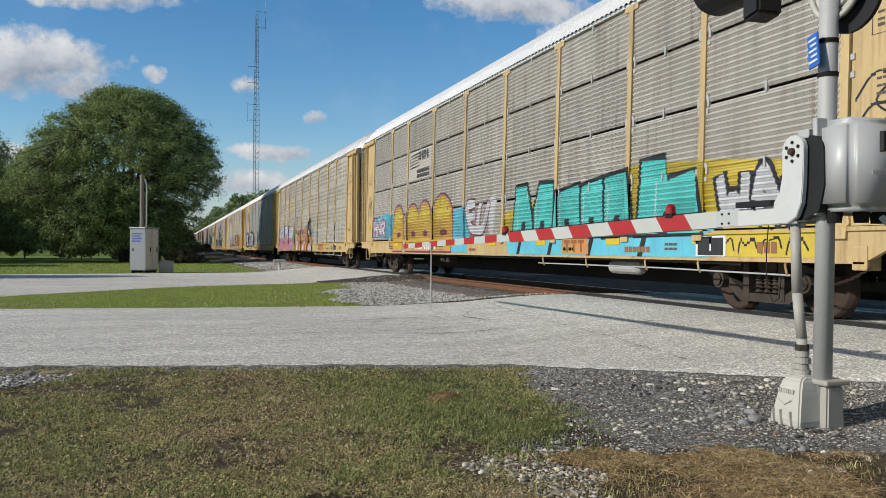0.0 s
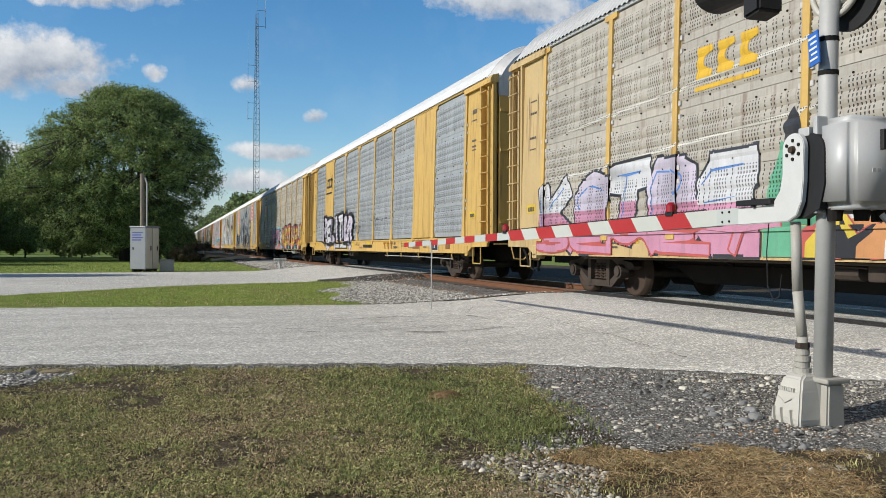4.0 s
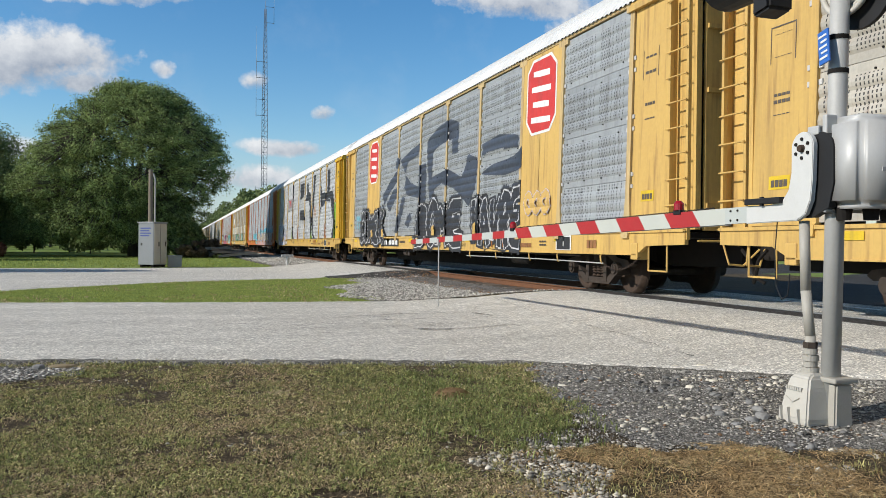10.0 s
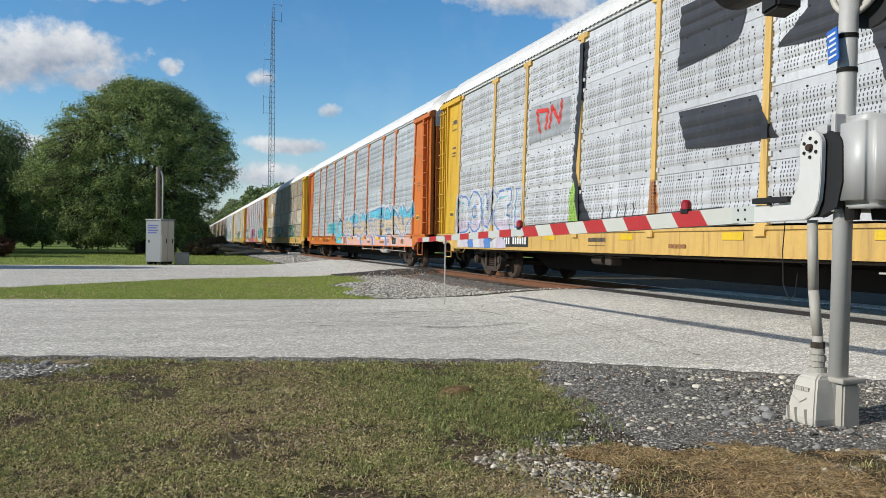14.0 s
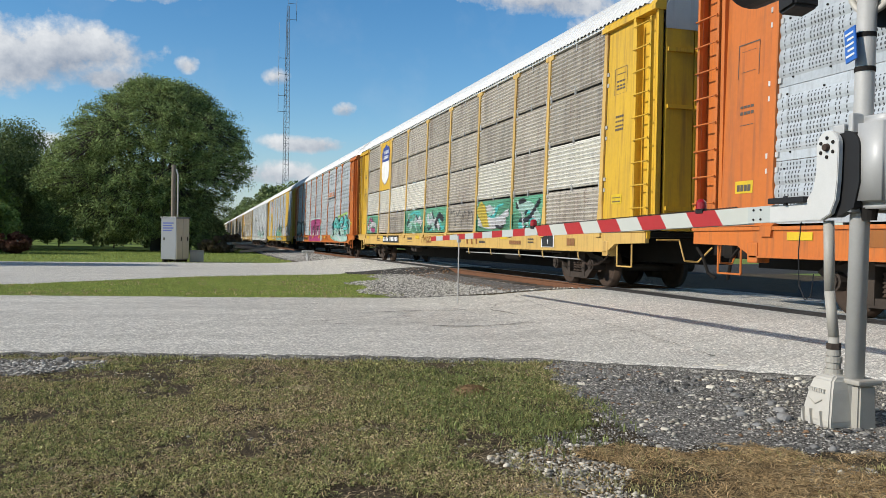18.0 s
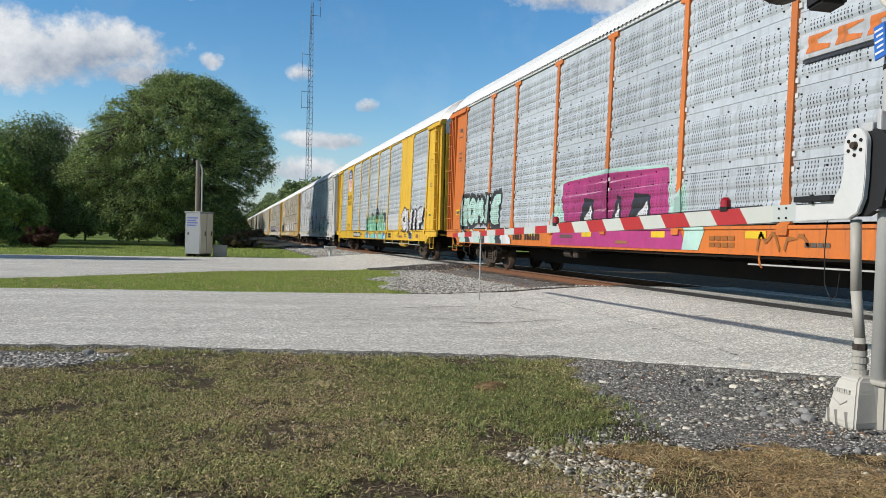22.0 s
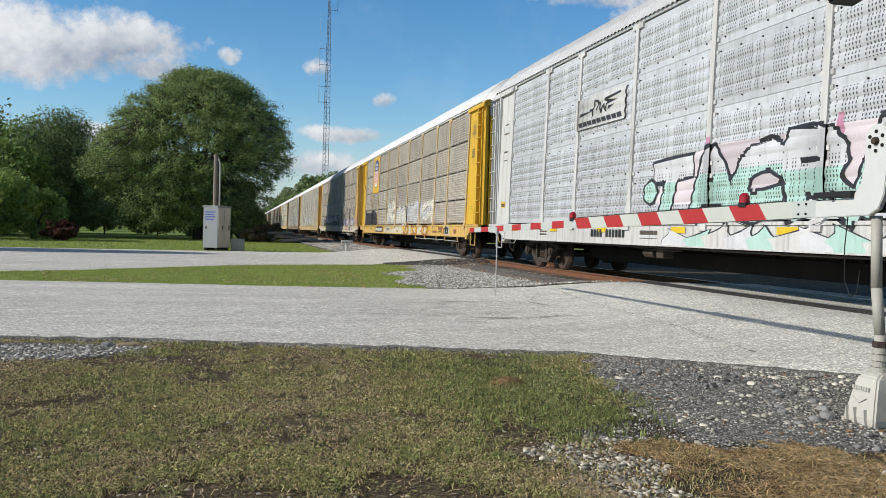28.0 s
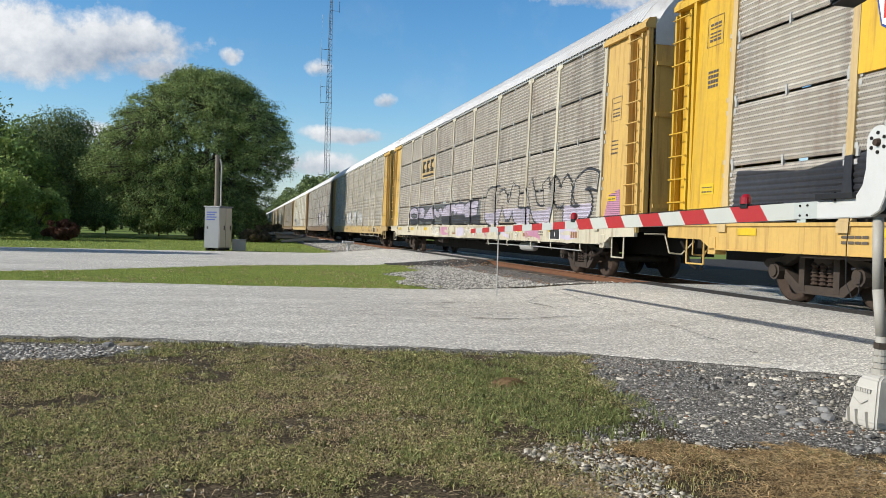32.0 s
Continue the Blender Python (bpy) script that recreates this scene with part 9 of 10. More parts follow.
    while y < joint:
        z = up(arm_z(y) + arm_half(y))
        bent(bm, [(-0.142, y, z + 0.004), (-0.142, y + 0.02, z + 0.012), (-0.142, y + 0.04, z + 0.004)], 0.005, 4)
        y += 0.04
    tagged(part("lamp_cable", bm, M["black_paint"], arm), kind="stuff")
    for yy in (1.53, 5.07):
        zz = up(arm_z(yy) + arm_half(yy))
        bm = bmesh.new()
        box(bm, -0.165, -0.115, yy - 0.05, yy + 0.05, zz - 0.015, zz + 0.025, 0.006)
        lamp = part("arm_lamp", bm, M["black_paint"], arm)
        bm = bmesh.new()
        rod(bm, (-0.14, yy, zz + 0.02), (-0.14, yy, zz + 0.075), 0.043, 0.042, 16)
        rod(bm, (-0.14, yy, zz + 0.075), (-0.14, yy, zz + 0.1), 0.042, 0.022, 16)
        part("lens", bm, M["lamp_red"], lamp, "dark red lamp lens")
    bm = bmesh.new()
    bent(bm, [(-0.142, yy, up(arm_z(yy) - arm_half(yy) - 0.004)) for yy in (0.85, 3.0, joint)], 0.004, 5)
    part("tension_wire", bm, M["galvanised"], arm)
    # thin rod hanging from the arm to the road near its tip
    yr = 8.11
    bm = bmesh.new()
    rod(bm, (-0.14, yr, up(arm_z(yr) - 0.04)), (-0.14, yr, up(-0.1)), 0.011, 0.009, 6)
    box(bm, -0.165, -0.12, yr - 0.04, yr + 0.04, up(arm_z(yr) - 0.09), up(arm_z(yr) + 0.02), 0.005)
    part("tip_rod", bm, M["galvanised"], arm, "thin rod hanging from the arm")
    bm = bmesh.new()
    bent(bm, [(-0.1, 0.4, up(1.06)), (-0.1, 0.42, up(0.86)), (-0.1, 0.41, up(0.62)), (-0.1, 0.35, up(0.52)), (-0.1, 0.29, up(0.55)), (-0.1, 0.27, up(0.7))], 0.004, 5)
    part("wire", bm, M["black_paint"], gate)
    # bell and signal heads high on the mast
    bm = bmesh.new()
    rod(bm, (0.13, -0.08, up(2.57)), (0.16, -0.08, up(2.57)), 0.26, 0.26, 40)
    disc = part("signal_disc", bm, M["black_paint"], gate, "black round signal background")
    for name, x, r, thick, key in (("bell_rim", 0.07, 0.205, 0.02, "cast_pale"), ("signal_rim", 0.09, 0.17, 0.02, "cast_pale")):
        bm = bmesh.new()
        n, m = 40, 8
        rows = [[bm.verts.new((x + thick * math.sin(2 * math.pi * j / m), (r + thick * math.cos(2 * math.pi * j / m)) * math.cos(2 * math.pi * i / n) - 0.02, up(2.62) + (r + thick * math.cos(2 * math.pi * j / m)) * math.sin(2 * math.pi * i / n))) for j in range(m)] for i in range(n)]
        for i in range(n):
            for j in range(m):
                bm.faces.new((rows[i][j], rows[(i + 1) % n][j], rows[(i + 1) % n][(j + 1) % m], rows[i][(j + 1) % m]))
        part(name, bm, M[key], disc, smooth=True)
    bm = bmesh.new()
    rod(bm, (0.06, -0.02, up(2.62)), (0.1, -0.02, up(2.62)), 0.14, 0.15, 30)
    part("signal_can", bm, M["cast_grey"], disc)
    # side lamp with its long visor, on an arm from the mast
    bm = bmesh.new()
    plate(bm, [(0.52, up(2.59)), (0.70, up(2.56)), (0.70, up(3.02)), (0.52, up(3.02))], "x", -0.1, 0.12)
    bmesh.ops.bevel(bm, geom=bm.edges[:], offset=0.02, segments=2, affect="EDGES")
    hood = part("signal_head", bm, M["black_paint"], gate, "black housing of the side lamp")
    bm = bmesh.new()
    for k in range(10):
        a, b = radians(180 + 18 * k), radians(198 + 18 * k)
        p, q = (0.2 * math.cos(a), 0.14 * math.sin(a)), (0.2 * math.cos(b), 0.14 * math.sin(b))
        vs = [bm.verts.new((p[0], 0.68, up(2.88) + p[1])), bm.verts.new((q[0], 0.68, up(2.88) + q[1])), bm.verts.new((q[0], 1.15, up(2.88) + q[1])), bm.verts.new((p[0], 1.15, up(2.88) + p[1]))]
        bm.faces.new(vs)
    bmesh.ops.remove_doubles(bm, verts=bm.verts[:], dist=1e-4)
    bmesh.ops.solidify(bm, geom=bm.faces[:], thickness=0.006)
    part("visor", bm, M["black_paint"], hood)
    bm = bmesh.new()
    rod(bm, (0.0, 0.0, up(2.92)), (0.0, 0.55, up(2.92)), 0.03, 0.03, 10)
    part("crossarm", bm, M["galvanised"], gate)
    # blue notice strapped to the mast
    bm = bmesh.new()
    box(bm, -0.012, 0.0, -0.06, 0.06, -0.11, 0.11, 0.004)
    notice = part("notice", bm, M["sign_blue"], gate, "small blue emergency notice", (-0.08, -0.005, up(2.19)))
    notice.rotation_euler = (radians(-7), 0, radians(-12))
    for r in range(5):
        bm = bmesh.new()
        box(bm, -0.015, -0.011, -0.045, 0.045 - 0.02 * (r % 2), 0.066 - 0.036 * r, 0.080 - 0.036 * r)
        part("print_bar", bm, M["logo_white"], notice)
    for z in (2.02, 2.24):
        bm = bmesh.new()
        rod(bm, (0.018, -0.018, up(z)), (0.018, -0.018, up(z + 0.03)), 0.065, 0.065, 20)
        part("clamp", bm, M["black_steel"], gate)


def build_cabinet():
    x0, y0 = -1.66, 39.2
    z = float(ground_z(x0, y0))
    cab = root("relay_cabinet", (x0, y0, z), "silver grey railway relay cabinet on the lawn", "cabinet")
    cab.rotation_euler = (0, 0, radians(-43))
    bm = bmesh.new()
    box(bm, 0, 0.90, 0, 0.80, 0.12, 1.98, 0.02)
    part("body", bm, M["cabinet_metal"], cab)
    bm = bmesh.new()
    box(bm, -0.04, 0.94, -0.04, 0.84, 1.98, 2.03, 0.015)
    part("lid", bm, M["cabinet_metal"], cab)
    for a, b in ((0.02, 0.39), (0.41, 0.78)):
        bm = bmesh.new()
        box(bm, 0.90, 0.925, a, b, 0.16, 1.94, 0.01)
        door = part("door", bm, M["cabinet_beige"], cab, "beige cabinet door")
        bm = bmesh.new()
        box(bm, 0.925, 0.95, b - 0.12, b - 0.08, 0.95, 1.15, 0.005)
        part("handle", bm, M["black_steel"], door)
    for r in range(4):
        bm = bmesh.new()
        box(bm, 0.12, 0.74 - 0.1 * (r % 2), -0.004, 0.0, 1.72 - 0.11 * r, 1.775 - 0.11 * r)
        part("print_bar", bm, M["logo_blue"], cab)
    bm = bmesh.new()
    box(bm, 0.14, 0.24, -0.006, 0.0, 0.98, 1.1)
    part("notice", bm, M["print_black"], cab)
    for a in (0.05, 0.73):
        bm = bmesh.new()
        box(bm, a, a + 0.12, 0.05, 0.75, 0, 0.12)
        part("foot", bm, M["black_steel"], cab)
    small = root("equipment_box", (-0.42, 39.4, float(ground_z(-0.4, 39.4))), "low grey metal box beside the cabinet", "box")
    bm = bmesh.new()
    box(bm, 0, 0.62, 0, 0.5, 0, 0.5, 0.02)
    part("body", bm, M["plastic_grey"], small)
    bm = bmesh.new()
    box(bm, -0.02, 0.64, -0.02, 0.52, 0.5, 0.54, 0.01)
    part("lid", bm, M["plastic_grey"], small)
    # pole behind the cabinet
    pole = root("utility_pole", (-1.25, 43.0, float(ground_z(-1.25, 43.0))), "short weathered timber utility pole", "utility pole")
    bm = bmesh.new()
    rod(bm, (0, 0, 0), (-0.03, 0, 4.7), 0.12, 0.095, 12)
    part("shaft", bm, M["old_wood"], pole)
    bm = bmesh.new()
    bent(bm, [(0.2, -0.1, 0), (0.19, -0.1, 4.2), (0.1, -0.1, 4.5)], 0.035, 8)
    part("conduit", bm, M["galvanised"], pole)
    bm = bmesh.new()
    bent(bm, [(-0.03, 0, 4.6), (-0.5, 0, 4.35), (-0.75, 0, 4.0)], 0.02, 6)
    part("wire", bm, M["black_steel"], pole)
    # capped white marker
    post = root("white_marker_post", (5.15, 40.9, -0.2), "short white capped pipe marker by the track", "marker post")
    bm = bmesh.new()
    rod(bm, (0, 0, 0), (0, 0, 0.42), 0.06, 0.06, 12)
    part("pipe", bm, M["paint_white"], post)
    bm = bmesh.new()
    box(bm, -0.3, 0.3, -0.1, 0.1, 0.42, 0.54, 0.03)
    part("cap", bm, M["paint_white"], post)


def build_tower():
    x, y, h = 18.5, 190.0, 54.0
    z = float(ground_z(x, y))
    tower = root("radio_mast", (x, y, z), "tall thin lattice radio mast with antennas", "radio mast")
    corners = [(0.0, 0.72), (-0.62, -0.36), (0.62, -0.36)]
    def taper(zz):
        return 1.0 if zz < 30 else 1.0 - 0.62 * (zz - 30) / 24
    for cx, cy in corners:
        bm = bmesh.new()
        loops = [[bm.verts.new((cx * taper(a) + px, cy * taper(a) + py, a)) for px, py in ring(0, 0, 0.06, 5)] for a in range(0, 55, 6)]
        for lo, hi in zip(loops, loops[1:]):
            for q in range(5):
                bm.faces.new((lo[q], lo[(q + 1) % 5], hi[(q + 1) % 5], hi[q]))
        part("leg", bm, M["tower_steel"], tower)
    bm = bmesh.new()
    zz = 0.0
    while zz < 52.5:
        s0, s1 = taper(zz), taper(zz + 1.2)
        for k in range(3):
            a, b = corners[k], corners[(k + 1) % 3]
            rod(bm, (a[0] * s0, a[1] * s0, zz), (b[0] * s1, b[1] * s1, zz + 1.2), 0.03, 0.03, 3, False)
            rod(bm, (a[0] * s1, a[1] * s1, zz + 1.2), (b[0] * s1, b[1] * s1, zz + 1.2), 0.03, 0.03, 3, False)
        zz += 1.2
    part("lattice", bm, M["tower_steel"], tower)
    for zc, side, top in ((51.0, 1, 57.0), (38.5, -1, 50.0), (30.0, -1, 39.0), (10.0, -1, 14.0)):
        bm = bmesh.new()
        for zq in (zc, zc + 3.6):
            rod(bm, (0, 0, zq), (side * 1.9, 0, zq), 0.05, 0.05, 5)
        rod(bm, (side * 1.9, 0, zc - 0.3), (side * 1.9, 0, zc + 4), 0.05, 0.05, 5)
        arm = part("antenna_bracket", bm, M["tower_steel"], tower)
        bm = bmesh.new()
        rod(bm, (side * 1.9, 0, zc), (side * 1.9, 0, top), 0.035, 0.02, 5)
        part("antenna", bm, M["galvanised"], arm)
    bm = bmesh.new()
    rod(bm, (0, 0, 53), (0, 0, 57.5), 0.04, 0.02, 5)
    part("spire", bm, M["tower_steel"], tower)


# ---- trees ----
OAK_FORM = ((0.0, -5.6, 4.6), (0.04, -6.6, 4.8), (0.13, -8.3, 5.2), (0.27, -9.2, 6.1), (0.39, -9.6, 7.2), (0.49, -9.3, 8.1), (0.56, -8.7, 8.2), (0.66, -7.4, 8.0), (0.75, -6.7, 7.2), (0.85, -5.2, 5.9), (0.92, -3.9, 4.6), (1.0, -2.0, 1.4))


def crown_points(rng, count, height, rx, ry, base, form, seed):
    """Clump centres in an uneven egg, or within a crown of the given half widths, most of them near its skin."""
    if not form:
        c = rng.normal(size=(count, 3))
        c /= np.linalg.norm(c, axis=1)[:, None]
        c *= rng.uniform(0.45, 1.0, (count, 1)) ** 0.5
        hz = height * (1 - base) / 2
        c = c * np.array([rx, ry, hz]) * (0.86 + 0.1 * np.sin(3 * np.arctan2(c[:, 1], c[:, 0]) + seed))[:, None]
        c[:, :2] *= (1.07 - 0.3 * np.clip(c[:, 2:] / hz, 0, 1) ** 1.5)
        c[:, 2] += height * (1 + base) / 2
        return c
    u = rng.uniform(0.085, 0.97, count)
    lo, hi = (np.interp(u, [f[0] for f in form], [f[k] for f in form]) for k in (1, 2))
    a, q = rng.uniform(0, 2 * np.pi, count), rng.uniform(0.12, 1.0, count) ** 0.45
    mid, half = (lo + hi) / 2, (hi - lo) / 2 - 0.95
    bump = 1 + 0.05 * np.sin(3 * a + 7 * u) + 0.05 * np.sin(5 * a - 11 * u) + rng.normal(0, 0.035, count)
    return np.stack([mid + half * q * bump * np.cos(a), half * q * bump * np.sin(a) * ry / rx, u * height], -1)


def build_tree(x, y, height, rx, ry, key, leaves, seed, label, base=0.12, leaf=0.2, name="tree", clumps=70, trunk=0.3, group="", lift=0.5, spread=1.0, form=None):
    """A tapered trunk, forking limbs and a crown of many leaf clumps with gaps between them."""
    rng = np.random.RandomState(seed)
    z0 = float(ground_z(x, y))
    tree = root(name, (x, y, z0), label, "tree" if name != "bush" else "bush", group)
    hz = height * (1 - base) / 2
    c = crown_points(rng, clumps, height, rx, ry, base, form, seed)
    r = rng.uniform(0.16, 0.28, clumps) * (rx + hz) * 0.62 * spread
    # limbs to the clumps
    bm = bmesh.new()
    fork = height * max(0.14, base * 0.9)
    rod(bm, (0, 0, -0.1), (0.05, 0.02, fork), trunk, trunk * 0.75, 10)
    tops = []
    stems = 15 if form else 7
    for k in range(stems):
        a = 2 * math.pi * k / stems + rng.uniform(-0.3, 0.3)
        out = rng.uniform(0.12, 0.45) if form else 0.3
        tip = (math.cos(a) * rx * out, math.sin(a) * ry * out, height * (rng.uniform(0.5, 0.8) if form else rng.uniform(0.38, 0.58)))
        rod(bm, (0.05, 0.02, fork * 0.95), tip, trunk * (0.34 if form else 0.5), trunk * (0.14 if form else 0.25), 7)
        tops.append(tip)
        if form:
            tops.append(tuple(0.55 * v for v in tip[:2]) + (fork + 0.5 * (tip[2] - fork),))
    part("trunk", bm, M["bark"], tree, "dark forked trunk")
    bm = bmesh.new()
    for k in range(clumps):
        t = min(tops, key=lambda p: (p[0] - c[k, 0]) ** 2 + (p[1] - c[k, 1]) ** 2 + (p[2] - c[k, 2]) ** 2)
        rod(bm, t, c[k], trunk * (0.12 if form else 0.2), trunk * 0.04, 4, False)
    part("limb_work", bm, M["bark"], tree)
    which = rng.choice(clumps, leaves, p=r ** 2 / (r ** 2).sum())
    d = rng.normal(size=(leaves, 3))
    d /= np.linalg.norm(d, axis=1)[:, None]
    p = c[which] + d * (r[which] * (rng.uniform(0.1, 1.55, leaves) if form else rng.uniform(0.2, 1.05, leaves) ** 0.6))[:, None] * np.array([1.1, 1.1, 0.9])
    p[:, 2] = np.maximum(p[:, 2], lift * rng.uniform(0.4, 1.0, leaves))
    # leaves face outwards and upwards from their clump, unevenly
    face = d * 0.8 + np.array([0, 0, 0.45]) + rng.normal(size=(leaves, 3)) * 0.75
    face /= np.linalg.norm(face, axis=1)[:, None]
    a = np.cross(face, rng.normal(size=(leaves, 3)))
    a /= np.linalg.norm(a, axis=1)[:, None] + 1e-9
    b = np.cross(face, a)
    s = leaf * rng.uniform(0.6, 1.3, (leaves, 1))
    v = np.stack([p - a * s, p - b * s * 0.55 + a * s * 0.1, p + a * s, p + b * s * 0.55 + a * s * 0.1], 1).reshape(-1, 3)
    f = np.arange(leaves * 4).reshape(-1, 4)
    crown = new("crown", raw_mesh("crown", v, f))
    crown.data.materials.append(M[key])
    crown.parent = tree
    return tree


def build_woods():
    build_tree(-3.3, 68.0, 13.5, 8.2, 7.4, "leaf_oak", 300000, 3, "large round oak with dense dark green leaves", 0.0, 0.07, clumps=2600, trunk=0.42, lift=1.3, spread=0.2, form=OAK_FORM)
    build_tree(-15.0, 76.0, 10.8, 4.8, 5.0, "leaf_far", 45000, 7, "rounded green tree at the wood's edge", 0.05, 0.09, group="trees of the wood")
    spots = ((-17.5, 66, 8.0, 4.2), (-22, 70, 12, 5.5), (-27, 62, 11, 5), (-21, 90, 12, 6), (-31, 80, 14, 6.5), (-38, 70, 13, 6), (-24, 118, 14, 7), (-12, 170, 12, 8), (-22, 165, 13, 8), (-2, 180, 11, 7), (-32, 150, 14, 8))
    for k, (x, y, h, r) in enumerate(spots):
        build_tree(x, y, h, r, r, "leaf_far" if k % 3 else "leaf_bright", 11000, 20 + k, "leafy green tree in the wood beyond the lawn", 0.02, 0.16, clumps=90, group="trees of the wood")
    for k, (x, y, h, r, key) in enumerate(((-12.4, 55, 3.4, 2.2, "leaf_bright"), (-10.2, 52, 1.3, 1.0, "leaf_red"), (-14.6, 54, 5.0, 2.6, "leaf_bright"), (-17.5, 52, 5.4, 2.8, "leaf_far"), (-0.9, 66, 2.4, 1.5, "leaf_oak"), (0.3, 70, 3.0, 1.6, "leaf_oak"), (0.9, 76, 3.4, 1.5, "leaf_oak"), (0.9, 63, 1.2, 1.1, "leaf_brown"), (2.0, 66, 1.3, 1.2, "leaf_brown"), (2.4, 72, 1.5, 1.2, "leaf_brown"))):
        build_tree(x, y, h, r, r * 0.9, key, 9000 if h > 2 else 3500, 60 + k, {"leaf_red": "reddish brown shrub at the wood's edge", "leaf_brown": "dry brown brushwood beside the track"}.get(key, "tangled green shrub at the wood's edge"), 0.0, 0.10, "bush", 30, 0.08, "shrubs", 0.15)
    build_tree(-15.4, 33.5, 6.8, 4.6, 1.9, "leaf_oak", 40000, 90, "dark leafy tree beside the side road", 0.35, 0.075, clumps=110, trunk=0.25, lift=3.0)
    for k in range(9):
        build_tree(-24.0 + 2.7 * k, 84.0 + 4 * (k % 3), 3.6 + 0.8 * (k % 3), 2.6, 2.2, "leaf_far", 4500, 300 + k, "dark undergrowth behind the lawn", 0.0, 0.16, "bush", 34, 0.08, "shrubs", 0.1)
    for k in range(6):
        build_tree(-32.0 + 3.4 * k + (k % 2), 60.0 + 5 * (k % 3), 3.2 + 0.7 * (k % 3), 2.8, 2.4, "leaf_far" if k % 2 else "leaf_oak", 9000, 240 + k, "dense green undergrowth at the wood's edge", 0.0, 0.1, "bush", 34, 0.08, "shrubs", 0.1)
    for k in range(12):
        build_tree(-150.0 + 12.5 * k, 215.0 + 9 * (k % 3), 15.0 + 2 * (k % 4), 8.5, 8.0, "leaf_far", 4000, 260 + k, "green tree on the far side of the fields", 0.0, 0.5, clumps=40, group="far trees", lift=0.1)
    rng = random.Random(4)
    for k in range(22):
        y = 150 + 20 * k
        build_tree(16.5 + rng.uniform(-1, 2), y, rng.uniform(12, 16), 5.2, 7.0, "leaf_far", 4500, 120 + k, "green tree in the wood behind the track", 0.0, 0.4, clumps=40, group="trees behind the track")
    for k in range(14):
        y = 165 + 18 * k
        build_tree(-2.5 - rng.uniform(0, 3), y, rng.uniform(10, 13), 5, 7, "leaf_far", 3500, 160 + k, "green tree beside the track", 0.0, 0.44, clumps=34, group="trees beside the track")


def build_tie_heap():
    rng = random.Random(12)
    bm = bmesh.new()
    box(bm, -0.115, 0.115, -1.3, 1.3, 0, 0.18, 0.012)
    tie = mesh_of(bm, "old_sleeper")
    for k in range(64):
        layer = k % 4
        x, y = rng.uniform(2.6, 6.0), 63 + 0.5 * k + rng.uniform(-0.5, 0.5)
        bank = 0.62 * max(0.0, 1 - (x - 2.6) / 3.4)
        ob = part("old_sleeper", tie, M["pale_wood"])
        ob.matrix_basis = pose(x, y, -0.22 + bank * (0.4 + 0.2 * layer) + rng.uniform(0, 0.05), rng.uniform(-9, 9), rng.uniform(2, 16), rng.uniform(50, 165))
        tagged(ob, "grey weathered timber sleeper lying beside the track", "sleeper", "discarded sleepers")


build_gate()
build_cabinet()
build_tower()
build_woods()
build_tie_heap()


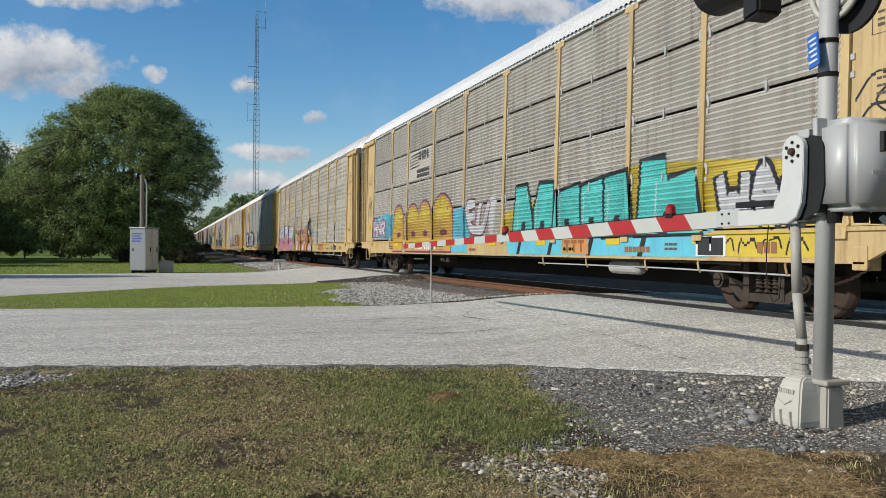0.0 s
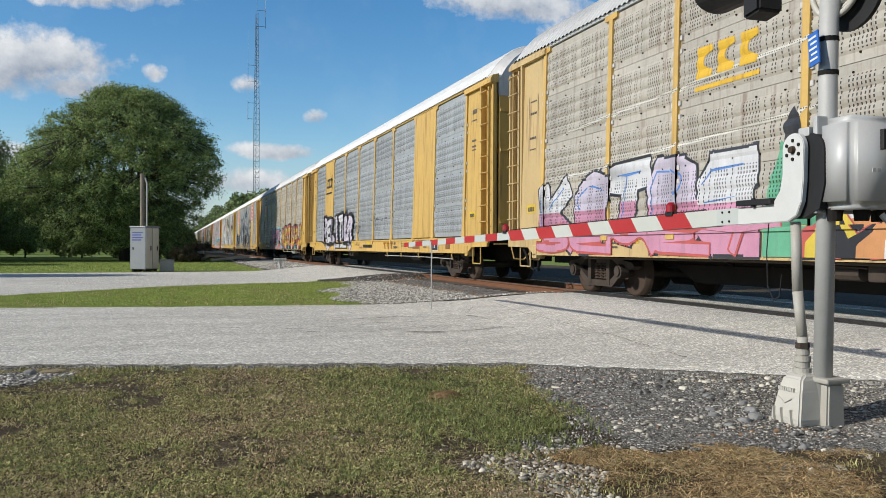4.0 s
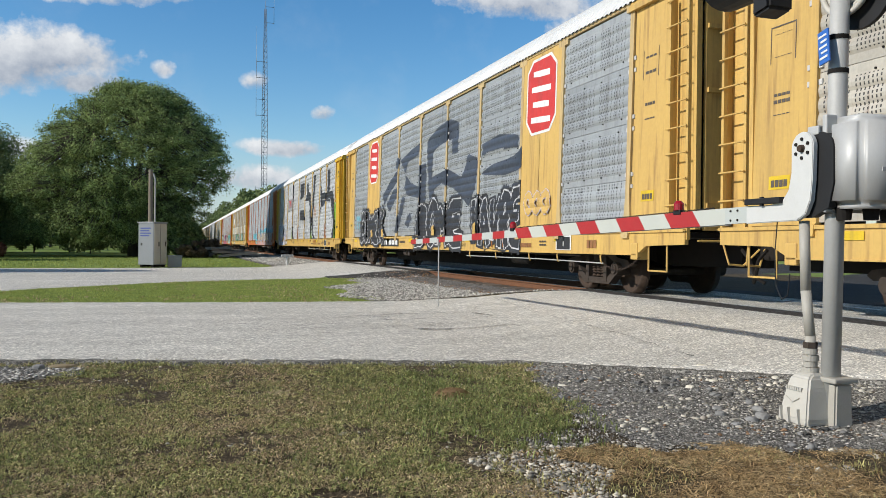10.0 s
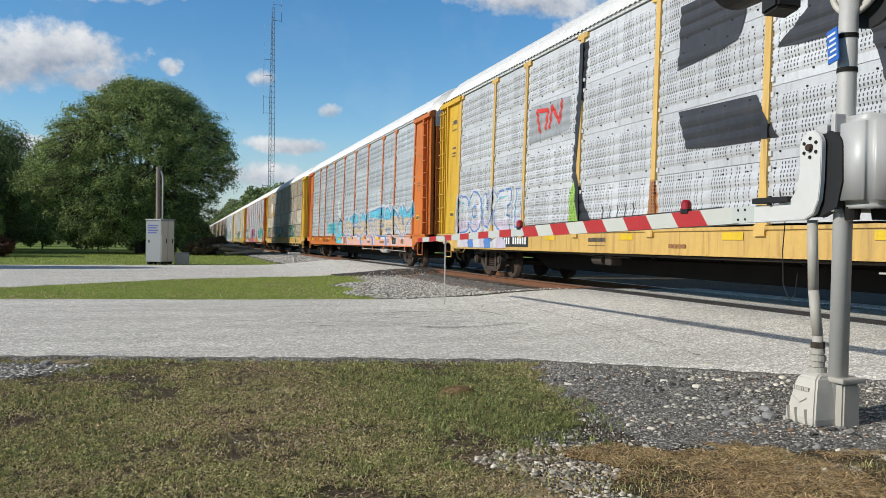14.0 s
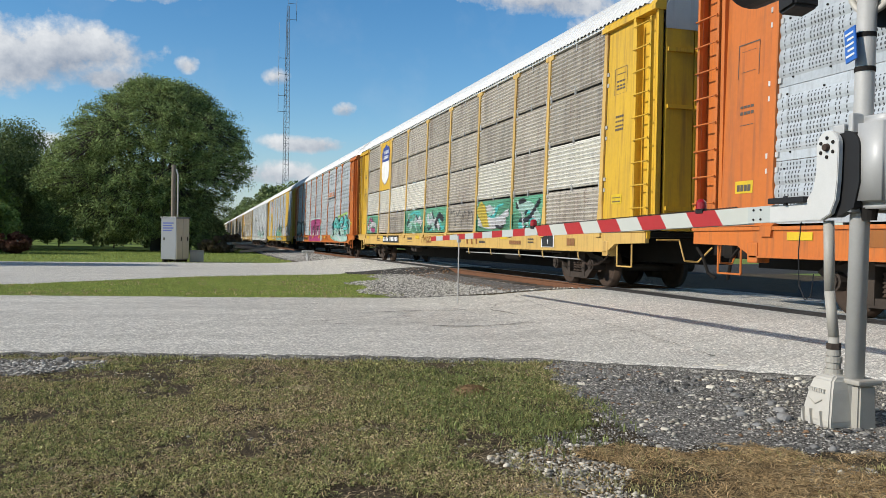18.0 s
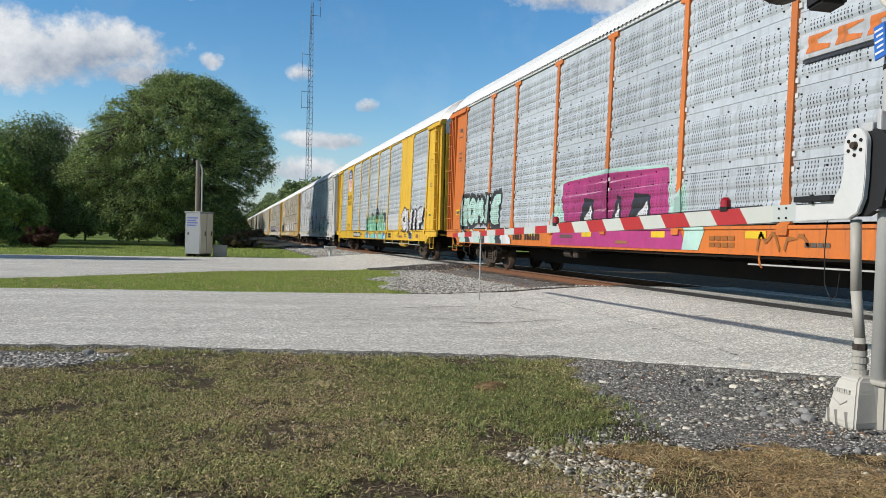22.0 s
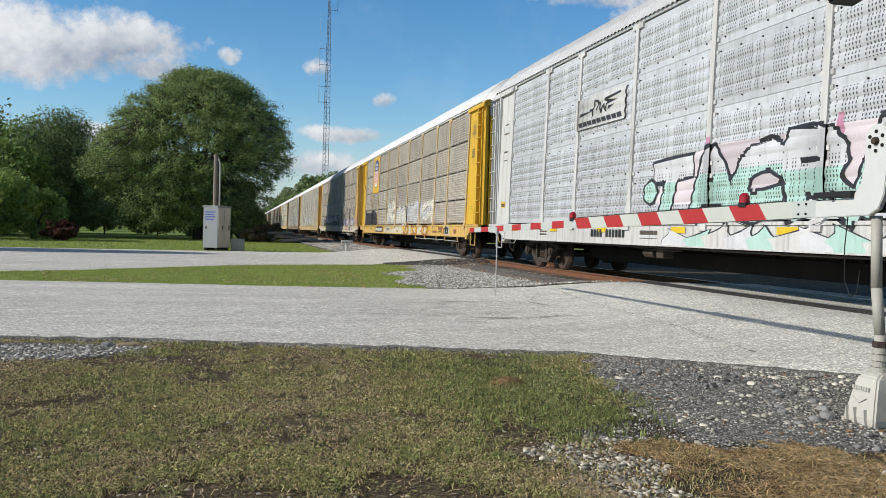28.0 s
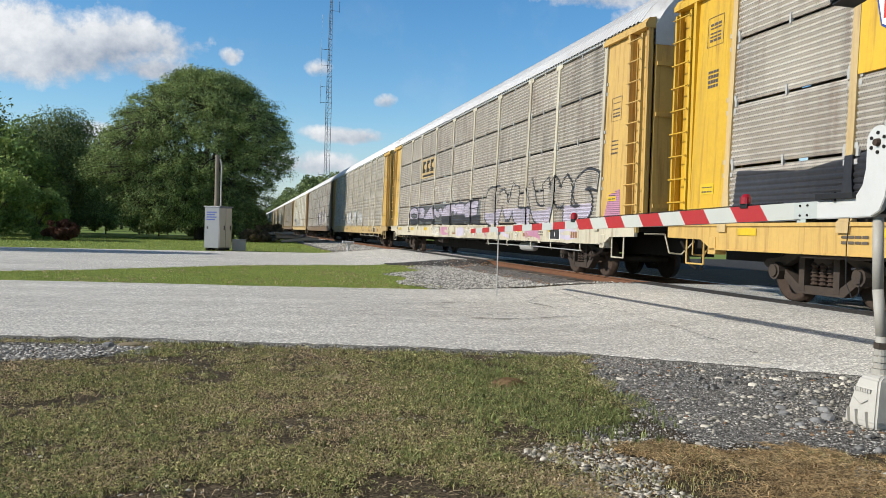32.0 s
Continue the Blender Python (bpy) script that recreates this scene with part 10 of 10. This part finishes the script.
# ---- small things on the ground ----
def build_litter():
    def stone_thing(name, x, y, sx, sy, sz, turn, key, label, seed):
        rng = random.Random(seed)
        bm = bmesh.new()
        bmesh.ops.create_icosphere(bm, subdivisions=2, radius=1.0)
        for v in bm.verts:
            v.co *= rng.uniform(0.82, 1.12)
            v.co = Vector((v.co.x * sx, v.co.y * sy, max(-0.6, min(0.7, v.co.z)) * sz))
        ob = part(name, bm, M[key], None, "", (x, y, float(ground_z(x, y)) + 0.25 * sz))
        ob.rotation_euler = (0, 0, radians(turn))
        tagged(ob, label, "stone")
    stone_thing("flat_stone", -0.97, 7.95, 0.13, 0.09, 0.035, 12, "leaf_dirt", "flat tan stone slab by the road edge", 1)
    stone_thing("dark_stone", -1.14, 7.9, 0.06, 0.05, 0.05, 40, "stone_dark", "dark lump of broken asphalt by the road", 2)
    stone_thing("white_pebble", 0.94, 4.82, 0.028, 0.016, 0.014, 10, "paint_white", "small white chip lying in the grass", 3)
    for k, (x, y, s) in enumerate(((3.62, 4.55, 0.05), (3.5, 4.72, 0.045), (3.76, 4.62, 0.06), (3.86, 4.78, 0.05), (3.58, 4.86, 0.04), (3.42, 4.45, 0.035), (3.92, 4.95, 0.045))):
        stone_thing("asphalt_lump", x, y, s, s * 0.8, s * 0.8, 37 * k, "stone_dark", "dark lump of broken asphalt beside the gate", 10 + k)
    for k, (x, y, s) in enumerate(((3.94, 5.39, 0.04), (3.8, 5.5, 0.05), (4.1, 5.62, 0.045), (3.7, 5.8, 0.035), (4.2, 6.3, 0.05), (4.05, 6.45, 0.04), (4.4, 6.2, 0.06), (3.5, 5.3, 0.035), (4.6, 5.5, 0.05), (2.9, 5.9, 0.04), (3.3, 6.1, 0.045))):
        stone_thing("pale_stone", x, y, s, s * 0.75, s * 0.6, 53 * k, "stone", "pale angular stone in the gravel", 30 + k)


build_litter()


# ---- movement ----
def travelled(t):
    return 0.0000436 * t ** 3 - 0.02341 * t * t + 11.1502 * t - 19.697


SLACK = {0: 0.09, 1: -0.13, 2: -0.16, 3: -0.28, 4: 0.2, 5: 0.2, 6: 0.12, 9: -0.19, 10: -0.08, 11: 0.06, 12: 0.1}  # run-in of the couplings


def rolling(k, along_car, seat):
    """Rows for a near wheel of wagon k: it rolls on the rail while it comes along the road and stands in a fixed turn before and after."""
    start = k * PITCH - SLACK.get(k, 0.0) + along_car
    times = [t * 0.05 for t in range(641) if -4.0 < start - travelled(t * 0.05) < 44.0]
    if len(times) < 4:
        return []
    angle = lambda t: math.degrees((travelled(t) - travelled(times[0])) / 0.425)
    rows = [(t, pose(-0.78, seat, 0.425, angle(t))) for t in times]
    if times[0] > 0.01:
        rows.insert(0, (0.0, pose(-0.78, seat, 0.425, angle(times[0]))))
    if times[-1] < 31.99:
        rows.append((32.0, pose(-0.78, seat, 0.425, angle(times[-1]))))
    return rows


def motions():
    number = {car.name: k for k, car in CARS.items()}
    for wheel, car, along_car, seat in WHEELS:
        rows = rolling(number[car.name], along_car, seat)
        if rows:
            walk(wheel, rows)
    for k, car in CARS.items():
        walk(car, [(t, pose(TRACK_X, k * PITCH - travelled(t) - SLACK.get(k, 0.0), 0)) for t in range(0, 33)])


motions()
